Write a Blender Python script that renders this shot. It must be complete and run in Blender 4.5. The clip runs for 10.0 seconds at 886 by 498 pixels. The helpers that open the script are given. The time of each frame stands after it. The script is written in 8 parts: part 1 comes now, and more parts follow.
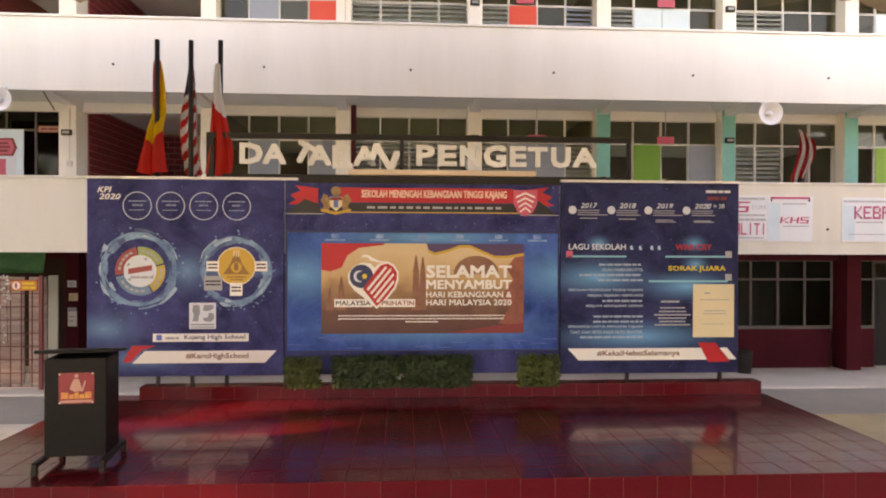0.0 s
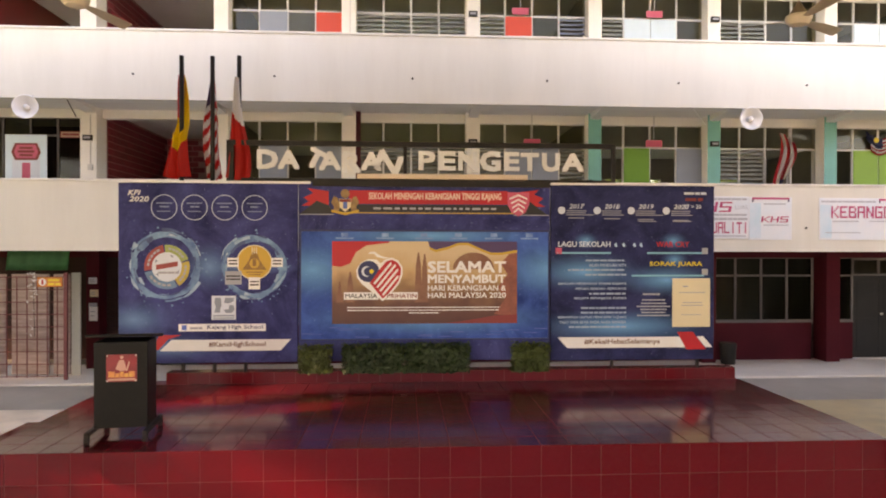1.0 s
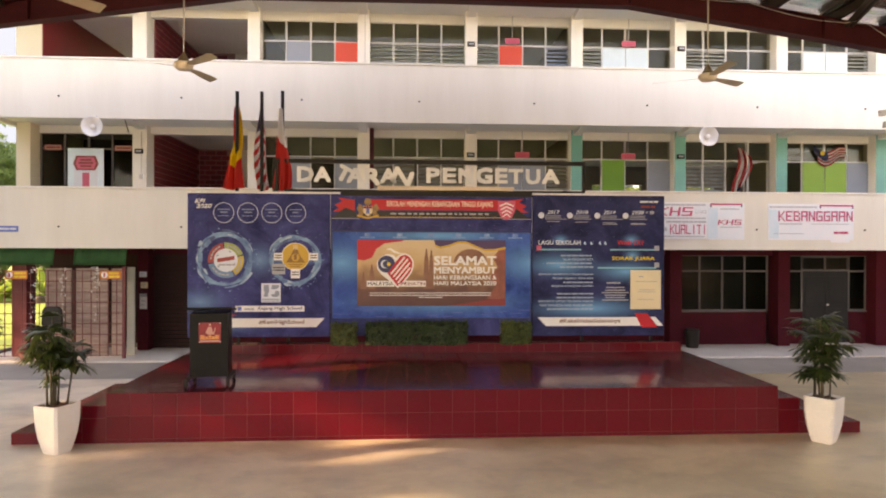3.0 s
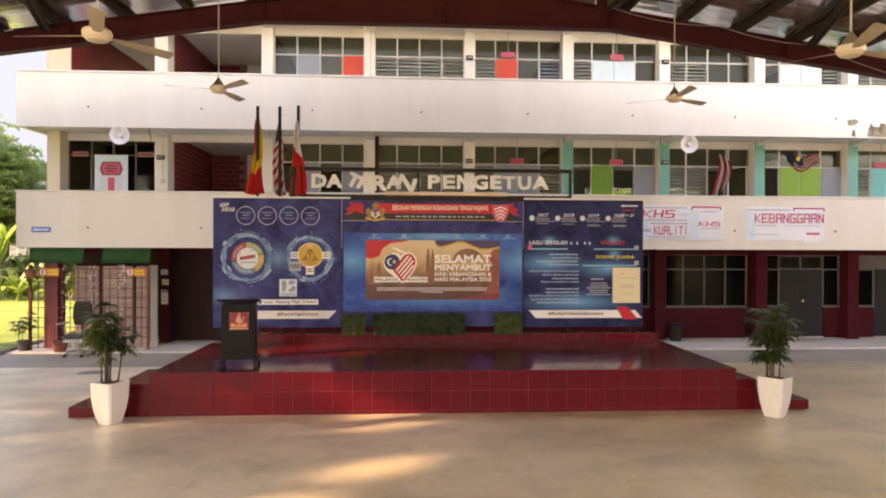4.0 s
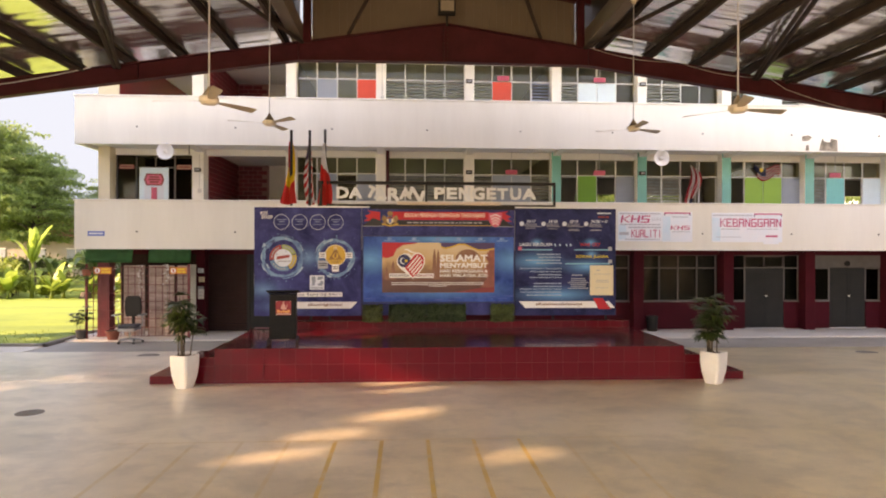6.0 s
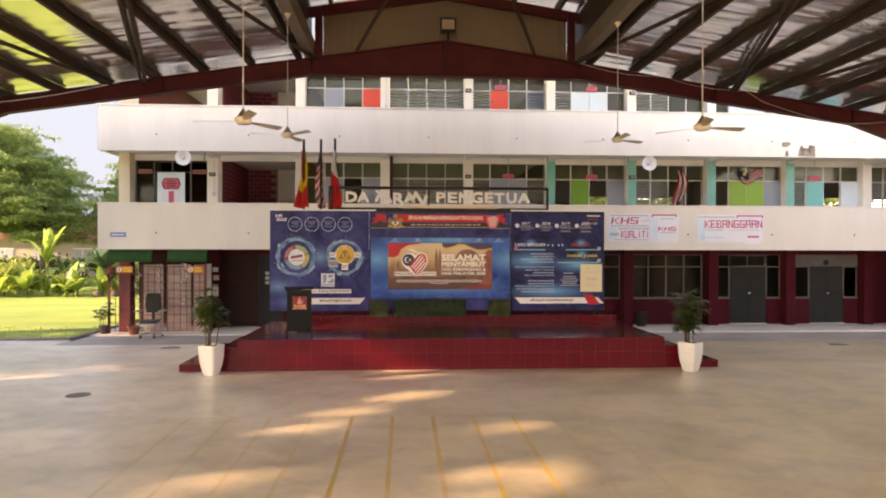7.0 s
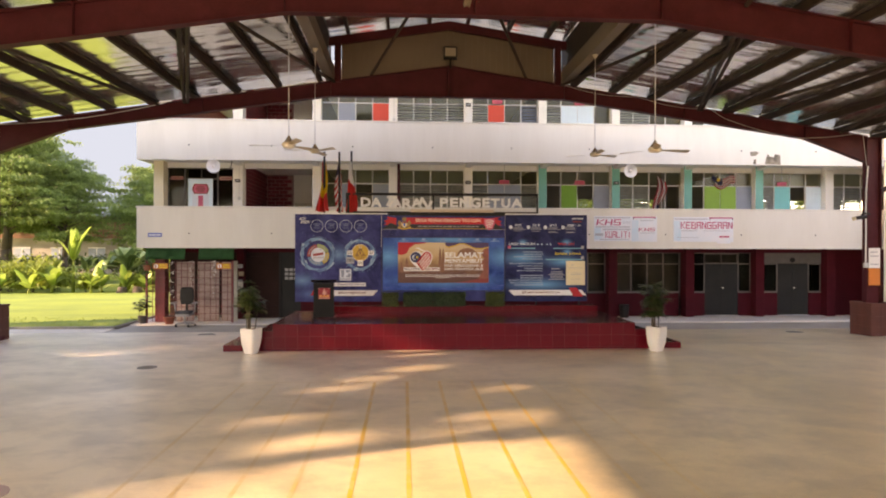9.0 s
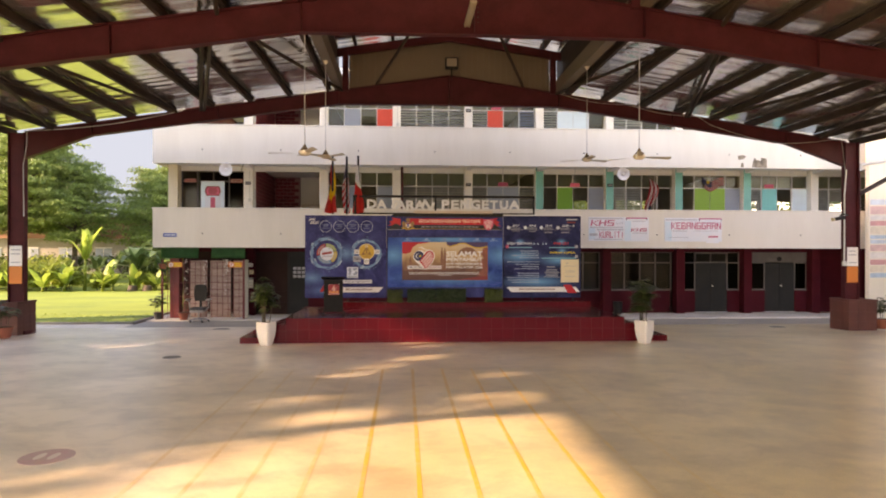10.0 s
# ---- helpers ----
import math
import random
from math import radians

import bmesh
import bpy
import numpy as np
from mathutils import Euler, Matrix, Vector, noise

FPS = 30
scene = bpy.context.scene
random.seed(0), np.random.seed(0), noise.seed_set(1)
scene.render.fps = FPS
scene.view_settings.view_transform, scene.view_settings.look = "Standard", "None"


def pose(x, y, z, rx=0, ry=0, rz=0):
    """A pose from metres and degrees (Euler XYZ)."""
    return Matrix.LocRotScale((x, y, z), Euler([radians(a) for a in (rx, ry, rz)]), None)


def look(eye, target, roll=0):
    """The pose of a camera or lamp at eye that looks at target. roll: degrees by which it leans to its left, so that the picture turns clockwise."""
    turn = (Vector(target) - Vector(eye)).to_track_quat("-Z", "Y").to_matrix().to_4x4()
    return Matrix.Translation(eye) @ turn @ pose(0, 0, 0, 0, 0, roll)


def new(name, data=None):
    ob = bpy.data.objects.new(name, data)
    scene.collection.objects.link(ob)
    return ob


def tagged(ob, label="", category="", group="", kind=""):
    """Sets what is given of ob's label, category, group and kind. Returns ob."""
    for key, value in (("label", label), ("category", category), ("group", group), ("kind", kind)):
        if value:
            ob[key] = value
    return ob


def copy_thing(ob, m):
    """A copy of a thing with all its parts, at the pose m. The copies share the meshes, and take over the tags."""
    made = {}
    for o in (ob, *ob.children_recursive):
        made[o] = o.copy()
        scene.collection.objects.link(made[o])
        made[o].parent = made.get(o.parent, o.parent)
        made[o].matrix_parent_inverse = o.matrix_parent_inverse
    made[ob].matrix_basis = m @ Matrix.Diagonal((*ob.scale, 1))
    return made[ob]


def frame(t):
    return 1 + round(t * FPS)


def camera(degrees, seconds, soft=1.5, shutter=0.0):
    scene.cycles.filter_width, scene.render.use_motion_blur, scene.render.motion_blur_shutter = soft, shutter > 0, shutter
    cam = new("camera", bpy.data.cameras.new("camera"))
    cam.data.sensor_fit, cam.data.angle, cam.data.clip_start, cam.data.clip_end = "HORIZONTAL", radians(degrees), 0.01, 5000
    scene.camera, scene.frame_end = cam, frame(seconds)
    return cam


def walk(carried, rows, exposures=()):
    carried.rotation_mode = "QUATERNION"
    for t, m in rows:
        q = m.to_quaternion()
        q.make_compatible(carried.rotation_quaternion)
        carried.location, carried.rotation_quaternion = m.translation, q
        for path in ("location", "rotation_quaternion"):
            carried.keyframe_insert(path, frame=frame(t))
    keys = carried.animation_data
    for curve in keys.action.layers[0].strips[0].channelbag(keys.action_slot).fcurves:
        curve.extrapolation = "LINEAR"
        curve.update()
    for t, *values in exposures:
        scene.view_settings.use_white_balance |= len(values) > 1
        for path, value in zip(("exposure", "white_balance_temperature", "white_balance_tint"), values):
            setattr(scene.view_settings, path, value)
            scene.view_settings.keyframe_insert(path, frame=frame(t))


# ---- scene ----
cam = camera(69.0, 10.0, 1.95)
PATH = [
    (0, (0.048, 0.123, 2.647), (0.167, 2.119, 2.638), 0.2),
    (0.5, (0.019, -0.211, 2.636), (0.139, 1.785, 2.626), 0.1),
    (1, (0.004, -0.676, 2.617), (0.122, 1.32, 2.607), 0.1),
    (1.5, (-0.008, -1.178, 2.606), (0.108, 0.819, 2.596), 0.1),
    (2, (-0.057, -1.735, 2.601), (0.06, 0.261, 2.591), 0.1),
    (2.5, (-0.124, -2.364, 2.58), (-0.005, -0.368, 2.571), 0.2),
    (3.8, (-0.262, -3.989, 2.544), (-0.142, -1.992, 2.54), 0.1),
    (4, (-0.264, -4.25, 2.546), (-0.146, -2.254, 2.54), 0.2),
    (4.5, (-0.324, -4.887, 2.526), (-0.206, -2.89, 2.523), 0.2),
    (5, (-0.365, -5.512, 2.517), (-0.249, -3.516, 2.516), 0.1),
    (5.5, (-0.419, -6.106, 2.533), (-0.304, -4.109, 2.531), 0.1),
    (6.8, (-0.598, -7.657, 2.539), (-0.478, -5.661, 2.54), 0.2),
    (7, (-0.618, -7.92, 2.546), (-0.499, -5.923, 2.544), 0.1),
    (7.5, (-0.677, -8.529, 2.543), (-0.559, -6.533, 2.541), 0.1),
    (8, (-0.751, -9.148, 2.542), (-0.631, -7.152, 2.539), 0.1),
    (8.5, (-0.803, -9.733, 2.538), (-0.684, -7.737, 2.535), 0.1),
    (9, (-0.846, -10.312, 2.527), (-0.727, -8.316, 2.523), 0.1),
    (9.5, (-0.91, -10.887, 2.5), (-0.791, -8.891, 2.499), 0.1),
    (10, (-0.953, -11.432, 2.494), (-0.835, -9.435, 2.491), 0.1),
]
walk(cam, [(t, look(eye, target, roll)) for t, eye, target, roll in PATH], [(0.0, 3.19, 12400, 34), (4.0, 3.16, 12400, 34), (7.5, 3.06, 12000, 34), (10.0, 2.88, 11800, 34)])

# ---- world and sun ----
SUN_DIR = Vector((0.955, 0.318, -0.397)).normalized()
world = bpy.data.worlds.new("sky")
scene.world = world
world.use_nodes = True
wn = world.node_tree
sky = wn.nodes.new("ShaderNodeTexSky")
sky.sky_type = "NISHITA"
sky.sun_disc = False
sky.sun_elevation = math.asin(-SUN_DIR.z)
sky.sun_rotation = math.atan2(-SUN_DIR.x, -SUN_DIR.y)
sky.air_density, sky.dust_density, sky.ozone_density = 0.8, 0.1, 1.2
wn.links.new(sky.outputs[0], wn.nodes["Background"].inputs[0])
wn.nodes["Background"].inputs[1].default_value = 0.15
sun_data = bpy.data.lights.new("sun", "SUN")
sun_data.energy, sun_data.angle, sun_data.color = 1.92, radians(0.9), (1.0, 0.93, 0.79)
sun = new("sun", sun_data)
sun.matrix_world = look(-SUN_DIR * 60, (0, 0, 0))


# ---- materials ----
def node(nt, kind, **inputs):
    n = nt.nodes.new(kind)
    for k, v in inputs.items():
        n.inputs[k.replace("_", " ")].default_value = v
    return n


def rgb(c):
    return (c[0], c[1], c[2], 1.0)


def mat(name, col, rough=0.6, metal=0.0, col2=None, scale=1.5, fine=25.0, vary=0.25, bump=0.15, dist=0.004, coat=0.0,
        rnd=0.0, rvar=0.15, spec=0.5, stretch=(1, 1, 1), trans=0.0, lo=0.32, hi=0.68):
    """Two scales of noise in colour and roughness, a fine relief, and a random shade for each piece."""
    m = bpy.data.materials.new(name)
    m.use_nodes = True
    nt = m.node_tree
    b = nt.nodes["Principled BSDF"]
    tc = nt.nodes.new("ShaderNodeTexCoord")
    mp = nt.nodes.new("ShaderNodeMapping")
    mp.inputs["Scale"].default_value = stretch
    nt.links.new(tc.outputs["Object"], mp.inputs["Vector"])
    big = node(nt, "ShaderNodeTexNoise", Scale=scale, Detail=4.0, Roughness=0.6)
    small = node(nt, "ShaderNodeTexNoise", Scale=fine, Detail=3.0)
    for n in (big, small):
        nt.links.new(mp.outputs[0], n.inputs["Vector"])
    c2 = col2 or tuple(v * (1 - vary) for v in col)
    ramp = nt.nodes.new("ShaderNodeValToRGB")
    ramp.color_ramp.elements[0].position, ramp.color_ramp.elements[1].position = lo, hi
    ramp.color_ramp.elements[0].color, ramp.color_ramp.elements[1].color = rgb(c2), rgb(col)
    nt.links.new(big.outputs[0], ramp.inputs[0])
    mul = node(nt, "ShaderNodeMixRGB", Fac=1.0)
    mul.blend_type = "MULTIPLY"
    fr = nt.nodes.new("ShaderNodeMapRange")
    fr.inputs["To Min"].default_value, fr.inputs["To Max"].default_value = 1 - vary * 0.5, 1 + vary * 0.3
    nt.links.new(small.outputs[0], fr.inputs[0])
    nt.links.new(ramp.outputs[0], mul.inputs[1])
    nt.links.new(fr.outputs[0], mul.inputs[2])
    out = mul.outputs[0]
    if rnd:
        oi = nt.nodes.new("ShaderNodeObjectInfo")
        rr = nt.nodes.new("ShaderNodeMapRange")
        rr.inputs["To Min"].default_value, rr.inputs["To Max"].default_value = 1 - rnd, 1 + rnd
        nt.links.new(oi.outputs["Random"], rr.inputs[0])
        m2 = node(nt, "ShaderNodeMixRGB", Fac=1.0)
        m2.blend_type = "MULTIPLY"
        nt.links.new(out, m2.inputs[1])
        nt.links.new(rr.outputs[0], m2.inputs[2])
        out = m2.outputs[0]
    nt.links.new(out, b.inputs["Base Color"])
    r = nt.nodes.new("ShaderNodeMapRange")
    r.inputs["To Min"].default_value, r.inputs["To Max"].default_value = max(0.02, rough * (1 - rvar)), min(1, rough * (1 + rvar))
    nt.links.new(big.outputs[0], r.inputs[0])
    nt.links.new(r.outputs[0], b.inputs["Roughness"])
    b.inputs["Metallic"].default_value = metal
    b.inputs["Specular IOR Level"].default_value = spec
    b.inputs["Coat Weight"].default_value = coat
    b.inputs["Transmission Weight"].default_value = trans
    if bump:
        bp = node(nt, "ShaderNodeBump", Strength=bump, Distance=dist)
        nt.links.new(small.outputs[0], bp.inputs["Height"])
        nt.links.new(bp.outputs[0], b.inputs["Normal"])
    return m


def flat(name, col, rough=0.5, vary=0.06):
    return mat(name, col, rough, vary=vary, bump=0.03, scale=3, fine=60)


M = {}
M["white"] = mat("white_paint", (0.745, 0.715, 0.655), 0.6, col2=(0.675, 0.64, 0.575), scale=0.9, fine=9, vary=0.06, bump=0.1, stretch=(1.3, 1.3, 0.22), lo=0.22, hi=0.6)
# same white as the parapets, lightened: light put into the dim corridor's colour
M["column"] = mat("lightened_white_paint", (0.86, 0.84, 0.79), 0.6, scale=0.8, fine=12, vary=0.07)
M["soffit"] = mat("soffit_paint", (0.86, 0.84, 0.80), 0.7, scale=0.6, vary=0.1)
M["cream"] = mat("cream_paint", (0.74, 0.66, 0.50), 0.6, scale=0.6, vary=0.1)
M["teal"] = mat("teal_paint", (0.12, 0.48, 0.43), 0.5, scale=1.0, vary=0.15)
M["maroonwall"] = mat("maroon_wall_paint", (0.090, 0.0095, 0.016), 0.7, scale=1.0, vary=0.25, spec=0.12)
M["steel"] = mat("maroon_steel_paint", (0.098, 0.021, 0.026), 0.5, scale=2.0, vary=0.3, bump=0.05, spec=0.12)
M["purlin"] = mat("dark_purlin_steel", (0.072, 0.052, 0.043), 0.6, scale=3, vary=0.3, spec=0.1)
M["tile"] = mat("maroon_glazed_tile", (0.134, 0.0062, 0.012), 0.2, scale=2, fine=40, vary=0.14, bump=0.03, rnd=0.08, rvar=0.3, spec=0.14)
M["grout"] = mat("dull_red_grout", (0.185, 0.055, 0.055), 0.8, fine=80, vary=0.2)
M["brick"] = mat("red_brick", (0.285, 0.025, 0.036), 0.6, scale=6, fine=60, vary=0.3, rnd=0.22)
M["mortar"] = mat("pale_mortar", (0.44, 0.22, 0.22), 0.9, fine=60, vary=0.2)
M["black"] = mat("black_metal", (0.027, 0.024, 0.022), 0.5, scale=4, vary=0.3, bump=0.05, spec=0.2)
M["lectern"] = mat("black_laminate", (0.014, 0.013, 0.012), 0.45, scale=3, vary=0.3, bump=0.05, spec=0.12)
M["asphalt"] = mat("grey_asphalt", (0.42, 0.38, 0.325), 0.55, scale=0.8, fine=60, vary=0.3, bump=0.3)
M["apron"] = mat("pale_concrete", (0.78, 0.71, 0.62), 0.6, scale=0.7, fine=40, vary=0.25)
M["kerb"] = mat("kerb_concrete", (0.30, 0.28, 0.25), 0.8, scale=2, vary=0.3)
M["frame"] = mat("white_window_frame", (0.62, 0.62, 0.60), 0.5, scale=3, vary=0.12)
M["louvre"] = mat("louvre_glass_slats", (0.34, 0.36, 0.34), 0.25, scale=5, vary=0.3)
M["greydoor"] = mat("grey_door_paint", (0.036, 0.037, 0.038), 0.75, scale=1.5, vary=0.2, spec=0.12)
M["fan"] = mat("cream_fan_enamel", (0.72, 0.64, 0.52), 0.45, scale=4, vary=0.15)
M["rod"] = mat("pale_rod", (0.50, 0.50, 0.50), 0.5, scale=4, vary=0.15)
M["potwhite"] = mat("white_planter", (0.78, 0.74, 0.68), 0.45, scale=2.5, vary=0.1)
M["soil"] = mat("red_soil", (0.17, 0.07, 0.045), 0.95, scale=20, fine=120, vary=0.5, bump=0.6, dist=0.02)
M["terra"] = mat("terracotta", (0.36, 0.10, 0.06), 0.7, scale=5, vary=0.25)
M["darkpot"] = mat("grey_plastic_pot", (0.06, 0.06, 0.06), 0.6, scale=5, vary=0.25)
M["planter"] = mat("planter_brick_paint", (0.125, 0.036, 0.028), 0.6, scale=2, fine=30, vary=0.3)
M["leaf"] = mat("palm_leaf", (0.055, 0.088, 0.018), 0.36, col2=(0.022, 0.038, 0.010), scale=5, vary=0.3, rnd=0.35)
M["stem"] = mat("palm_cane", (0.10, 0.075, 0.045), 0.7, scale=12, vary=0.4)
M["treeleaf"] = mat("tree_leaf", (0.25, 0.36, 0.105), 0.5, col2=(0.095, 0.165, 0.048), scale=1.1, fine=5, vary=0.35)
M["bananaleaf"] = mat("banana_leaf", (0.38, 0.50, 0.11), 0.4, col2=(0.24, 0.37, 0.08), scale=1.0, fine=8, vary=0.3, rnd=0.3)
M["thicket"] = mat("thicket_leaf", (0.11, 0.17, 0.05), 0.5, col2=(0.05, 0.085, 0.025), scale=0.9, fine=8, vary=0.35)
M["shrub"] = mat("shrub_leaf", (0.38, 0.45, 0.09), 0.5, col2=(0.13, 0.20, 0.045), scale=0.9, fine=8, vary=0.35)
M["bark"] = mat("bark", (0.10, 0.075, 0.055), 0.9, scale=6, fine=30, vary=0.4, bump=0.6, dist=0.02)
M["grass"] = mat("lawn_grass", (0.235, 0.325, 0.05), 0.85, col2=(0.13, 0.215, 0.034), scale=0.35, fine=7, vary=0.35, bump=0.5, dist=0.04, stretch=(0.6, 1.5, 1), lo=0.3, hi=0.62)
M["hedge"] = mat("artificial_hedge_leaf", (0.026, 0.062, 0.014), 0.5, col2=(0.014, 0.036, 0.009), scale=8, vary=0.4)
M["hedgelight"] = mat("light_artificial_hedge_leaf", (0.075, 0.11, 0.02), 0.5, col2=(0.036, 0.06, 0.012), scale=8, vary=0.4)
M["gate"] = mat("brown_woven_blind", (0.56, 0.42, 0.375), 0.7, col2=(0.32, 0.225, 0.20), scale=3, fine=26, vary=0.45, stretch=(0.5, 0.5, 4.0), bump=0.5, dist=0.01)
M["greenaw"] = mat("green_canvas", (0.02, 0.17, 0.055), 0.7, scale=3, vary=0.25)
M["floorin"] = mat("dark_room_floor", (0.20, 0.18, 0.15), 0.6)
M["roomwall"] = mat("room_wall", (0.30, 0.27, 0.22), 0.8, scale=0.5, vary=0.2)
M["dark"] = mat("dark_shutter_and_gloom", (0.050, 0.026, 0.024), 0.85, scale=2, vary=0.3, spec=0.1)
M["housewall"] = mat("far_house_wall", (0.34, 0.31, 0.28), 0.8, scale=0.5, vary=0.2)
M["houseroof"] = mat("far_house_roof", (0.30, 0.14, 0.09), 0.8, scale=1, vary=0.3)
M["horn"] = mat("white_horn_enamel", (0.80, 0.80, 0.80), 0.4, vary=0.05)
M["trim"] = mat("brown_ridge_trim", (0.19, 0.15, 0.115), 0.55, scale=0.8, vary=0.2)
M["beige"] = mat("beige_cladding", (0.18, 0.138, 0.095), 0.5, scale=0.8, vary=0.15)
M["sheet"] = mat("roof_sheet", (0.13, 0.135, 0.135), 0.5, scale=0.5, vary=0.15)
for key, c in dict(p_white=(0.8, 0.79, 0.77), p_red=(0.58, 0.012, 0.022), p_dred=(0.26, 0.03, 0.03), p_yellow=(0.80, 0.55, 0.04), p_cyan=(0.16, 0.50, 0.62),
                   p_navy=(0.018, 0.026, 0.10), p_black=(0.015, 0.014, 0.014), p_gold=(0.62, 0.36, 0.05),
                   p_grey=(0.35, 0.36, 0.40), p_paper=(0.72, 0.62, 0.42), p_pink=(0.66, 0.10, 0.17), p_lblue=(0.36, 0.55, 0.70), p_orange=(0.82, 0.075, 0.04),
                   p_lime=(0.20, 0.42, 0.05), p_grn=(0.10, 0.30, 0.03), p_turq=(0.10, 0.55, 0.55), p_sky=(0.60, 0.76, 0.84), p_purple=(0.08, 0.04, 0.12),
                   p_brown=(0.20, 0.08, 0.05), p_slate=(0.24, 0.29, 0.36), p_osign=(0.70, 0.20, 0.04), p_pale=(0.62, 0.68, 0.76), p_bluesign=(0.08, 0.16, 0.50), p_verse=(0.30, 0.40, 0.52)).items():
    M[key] = flat(key[2:] + "_print", c)


def leafy(m, share=0.4):
    """Lets light through a leaf."""
    nt = m.node_tree
    b = nt.nodes["Principled BSDF"]
    src = b.inputs["Base Color"].links[0].from_socket
    tr = nt.nodes.new("ShaderNodeBsdfTranslucent")
    mx = node(nt, "ShaderNodeMixShader", Fac=share)
    nt.links.new(src, tr.inputs["Color"])
    nt.links.new(b.outputs[0], mx.inputs[1])
    nt.links.new(tr.outputs[0], mx.inputs[2])
    nt.links.new(mx.outputs[0], nt.nodes["Material Output"].inputs["Surface"])


for key in ("leaf", "treeleaf", "bananaleaf", "shrub", "thicket"):
    leafy(M[key], 0.5 if key != "leaf" else 0.3)


def glass(name, tint, ior=1.4):
    """Thin pane: tinted see-through with a clear surface reflection."""
    m = bpy.data.materials.new(name)
    m.use_nodes = True
    nt = m.node_tree
    nt.nodes.remove(nt.nodes["Principled BSDF"])
    tr = nt.nodes.new("ShaderNodeBsdfTransparent")
    tr.inputs["Color"].default_value = rgb(tint)
    gl = node(nt, "ShaderNodeBsdfGlossy", Roughness=0.05)
    fr = node(nt, "ShaderNodeFresnel", IOR=ior)
    mx = nt.nodes.new("ShaderNodeMixShader")
    nt.links.new(fr.outputs[0], mx.inputs[0])
    nt.links.new(tr.outputs[0], mx.inputs[1])
    nt.links.new(gl.outputs[0], mx.inputs[2])
    nt.links.new(mx.outputs[0], nt.nodes["Material Output"].inputs["Surface"])
    return m


M["glass"] = glass("tinted_window_glass", (0.78, 0.76, 0.66), 1.35)
M["darkglass"] = glass("dark_window_glass", (0.62, 0.62, 0.56), 1.2)


def grazing_gloss(m, ior=1.9, rough=0.11):
    """A clear glaze whose shine grows at flat angles."""
    nt = m.node_tree
    b = nt.nodes["Principled BSDF"]
    lw = node(nt, "ShaderNodeLayerWeight", Blend=0.35)
    nt.links.new(lw.outputs["Facing"], b.inputs["Coat Weight"])
    b.inputs["Coat IOR"].default_value = ior
    b.inputs["Coat Roughness"].default_value = rough


grazing_gloss(M["tile"], 1.42, 0.09)


def foil_material():
    """Crinkled silver insulation foil: fine cross creases and dents over the sagging sheet."""
    m = mat("silver_roof_foil", (0.97, 0.945, 0.93), 0.15, metal=0.90, scale=1.0, fine=6, vary=0.12, bump=0.0)
    nt = m.node_tree
    b = nt.nodes["Principled BSDF"]
    tc = nt.nodes.new("ShaderNodeTexCoord")
    mp = nt.nodes.new("ShaderNodeMapping")
    mp.inputs["Scale"].default_value = (1.1, 9.0, 1.1)
    nt.links.new(tc.outputs["Object"], mp.inputs["Vector"])
    n1 = node(nt, "ShaderNodeTexNoise", Scale=1.0, Detail=5.0, Distortion=0.8)
    nt.links.new(mp.outputs[0], n1.inputs["Vector"])
    bp = node(nt, "ShaderNodeBump", Strength=0.32, Distance=0.012)
    nt.links.new(n1.outputs[0], bp.inputs["Height"])
    nt.links.new(bp.outputs[0], b.inputs["Normal"])
    return m


M["foil"] = foil_material()


def concrete_material():
    """Polished tan concrete with cloudy stains and worn, shinier lanes."""
    m = mat("polished_concrete", (0.50, 0.376, 0.165), 0.30, col2=(0.41, 0.302, 0.128), scale=0.45, fine=6.0, vary=0.2, lo=0.1, hi=0.85, bump=0.0, rvar=0.03)
    nt = m.node_tree
    b = nt.nodes["Principled BSDF"]
    tc = nt.nodes.new("ShaderNodeTexCoord")
    n1 = node(nt, "ShaderNodeTexNoise", Scale=45.0, Detail=3.0)
    nt.links.new(tc.outputs["Object"], n1.inputs["Vector"])
    # fine sand speckle and long faint scuffs over the cloudy stains
    src = b.inputs["Base Color"].links[0].from_socket
    mp = nt.nodes.new("ShaderNodeMapping")
    mp.inputs["Scale"].default_value, mp.inputs["Rotation"].default_value = (1.0, 1.15, 1.0), (0, 0, radians(24))
    n2 = node(nt, "ShaderNodeTexNoise", Scale=1.4, Detail=6.0, Roughness=0.7)
    nt.links.new(tc.outputs["Object"], mp.inputs["Vector"])
    nt.links.new(mp.outputs[0], n2.inputs["Vector"])
    for n, lo, hi in ((n1, 0.80, 1.20), (n2, 0.80, 1.22)):
        q = nt.nodes.new("ShaderNodeMapRange")
        q.inputs["To Min"].default_value, q.inputs["To Max"].default_value = lo, hi
        nt.links.new(n.outputs[0], q.inputs[0])
        mx = node(nt, "ShaderNodeMixRGB", Fac=1.0)
        mx.blend_type = "MULTIPLY"
        nt.links.new(src, mx.inputs[1])
        nt.links.new(q.outputs[0], mx.inputs[2])
        src = mx.outputs[0]
    nt.links.new(src, b.inputs["Base Color"])
    bp = node(nt, "ShaderNodeBump", Strength=0.12, Distance=0.004)
    nt.links.new(n1.outputs[0], bp.inputs["Height"])
    nt.links.new(bp.outputs[0], b.inputs["Normal"])
    return m


M["concrete"] = concrete_material()


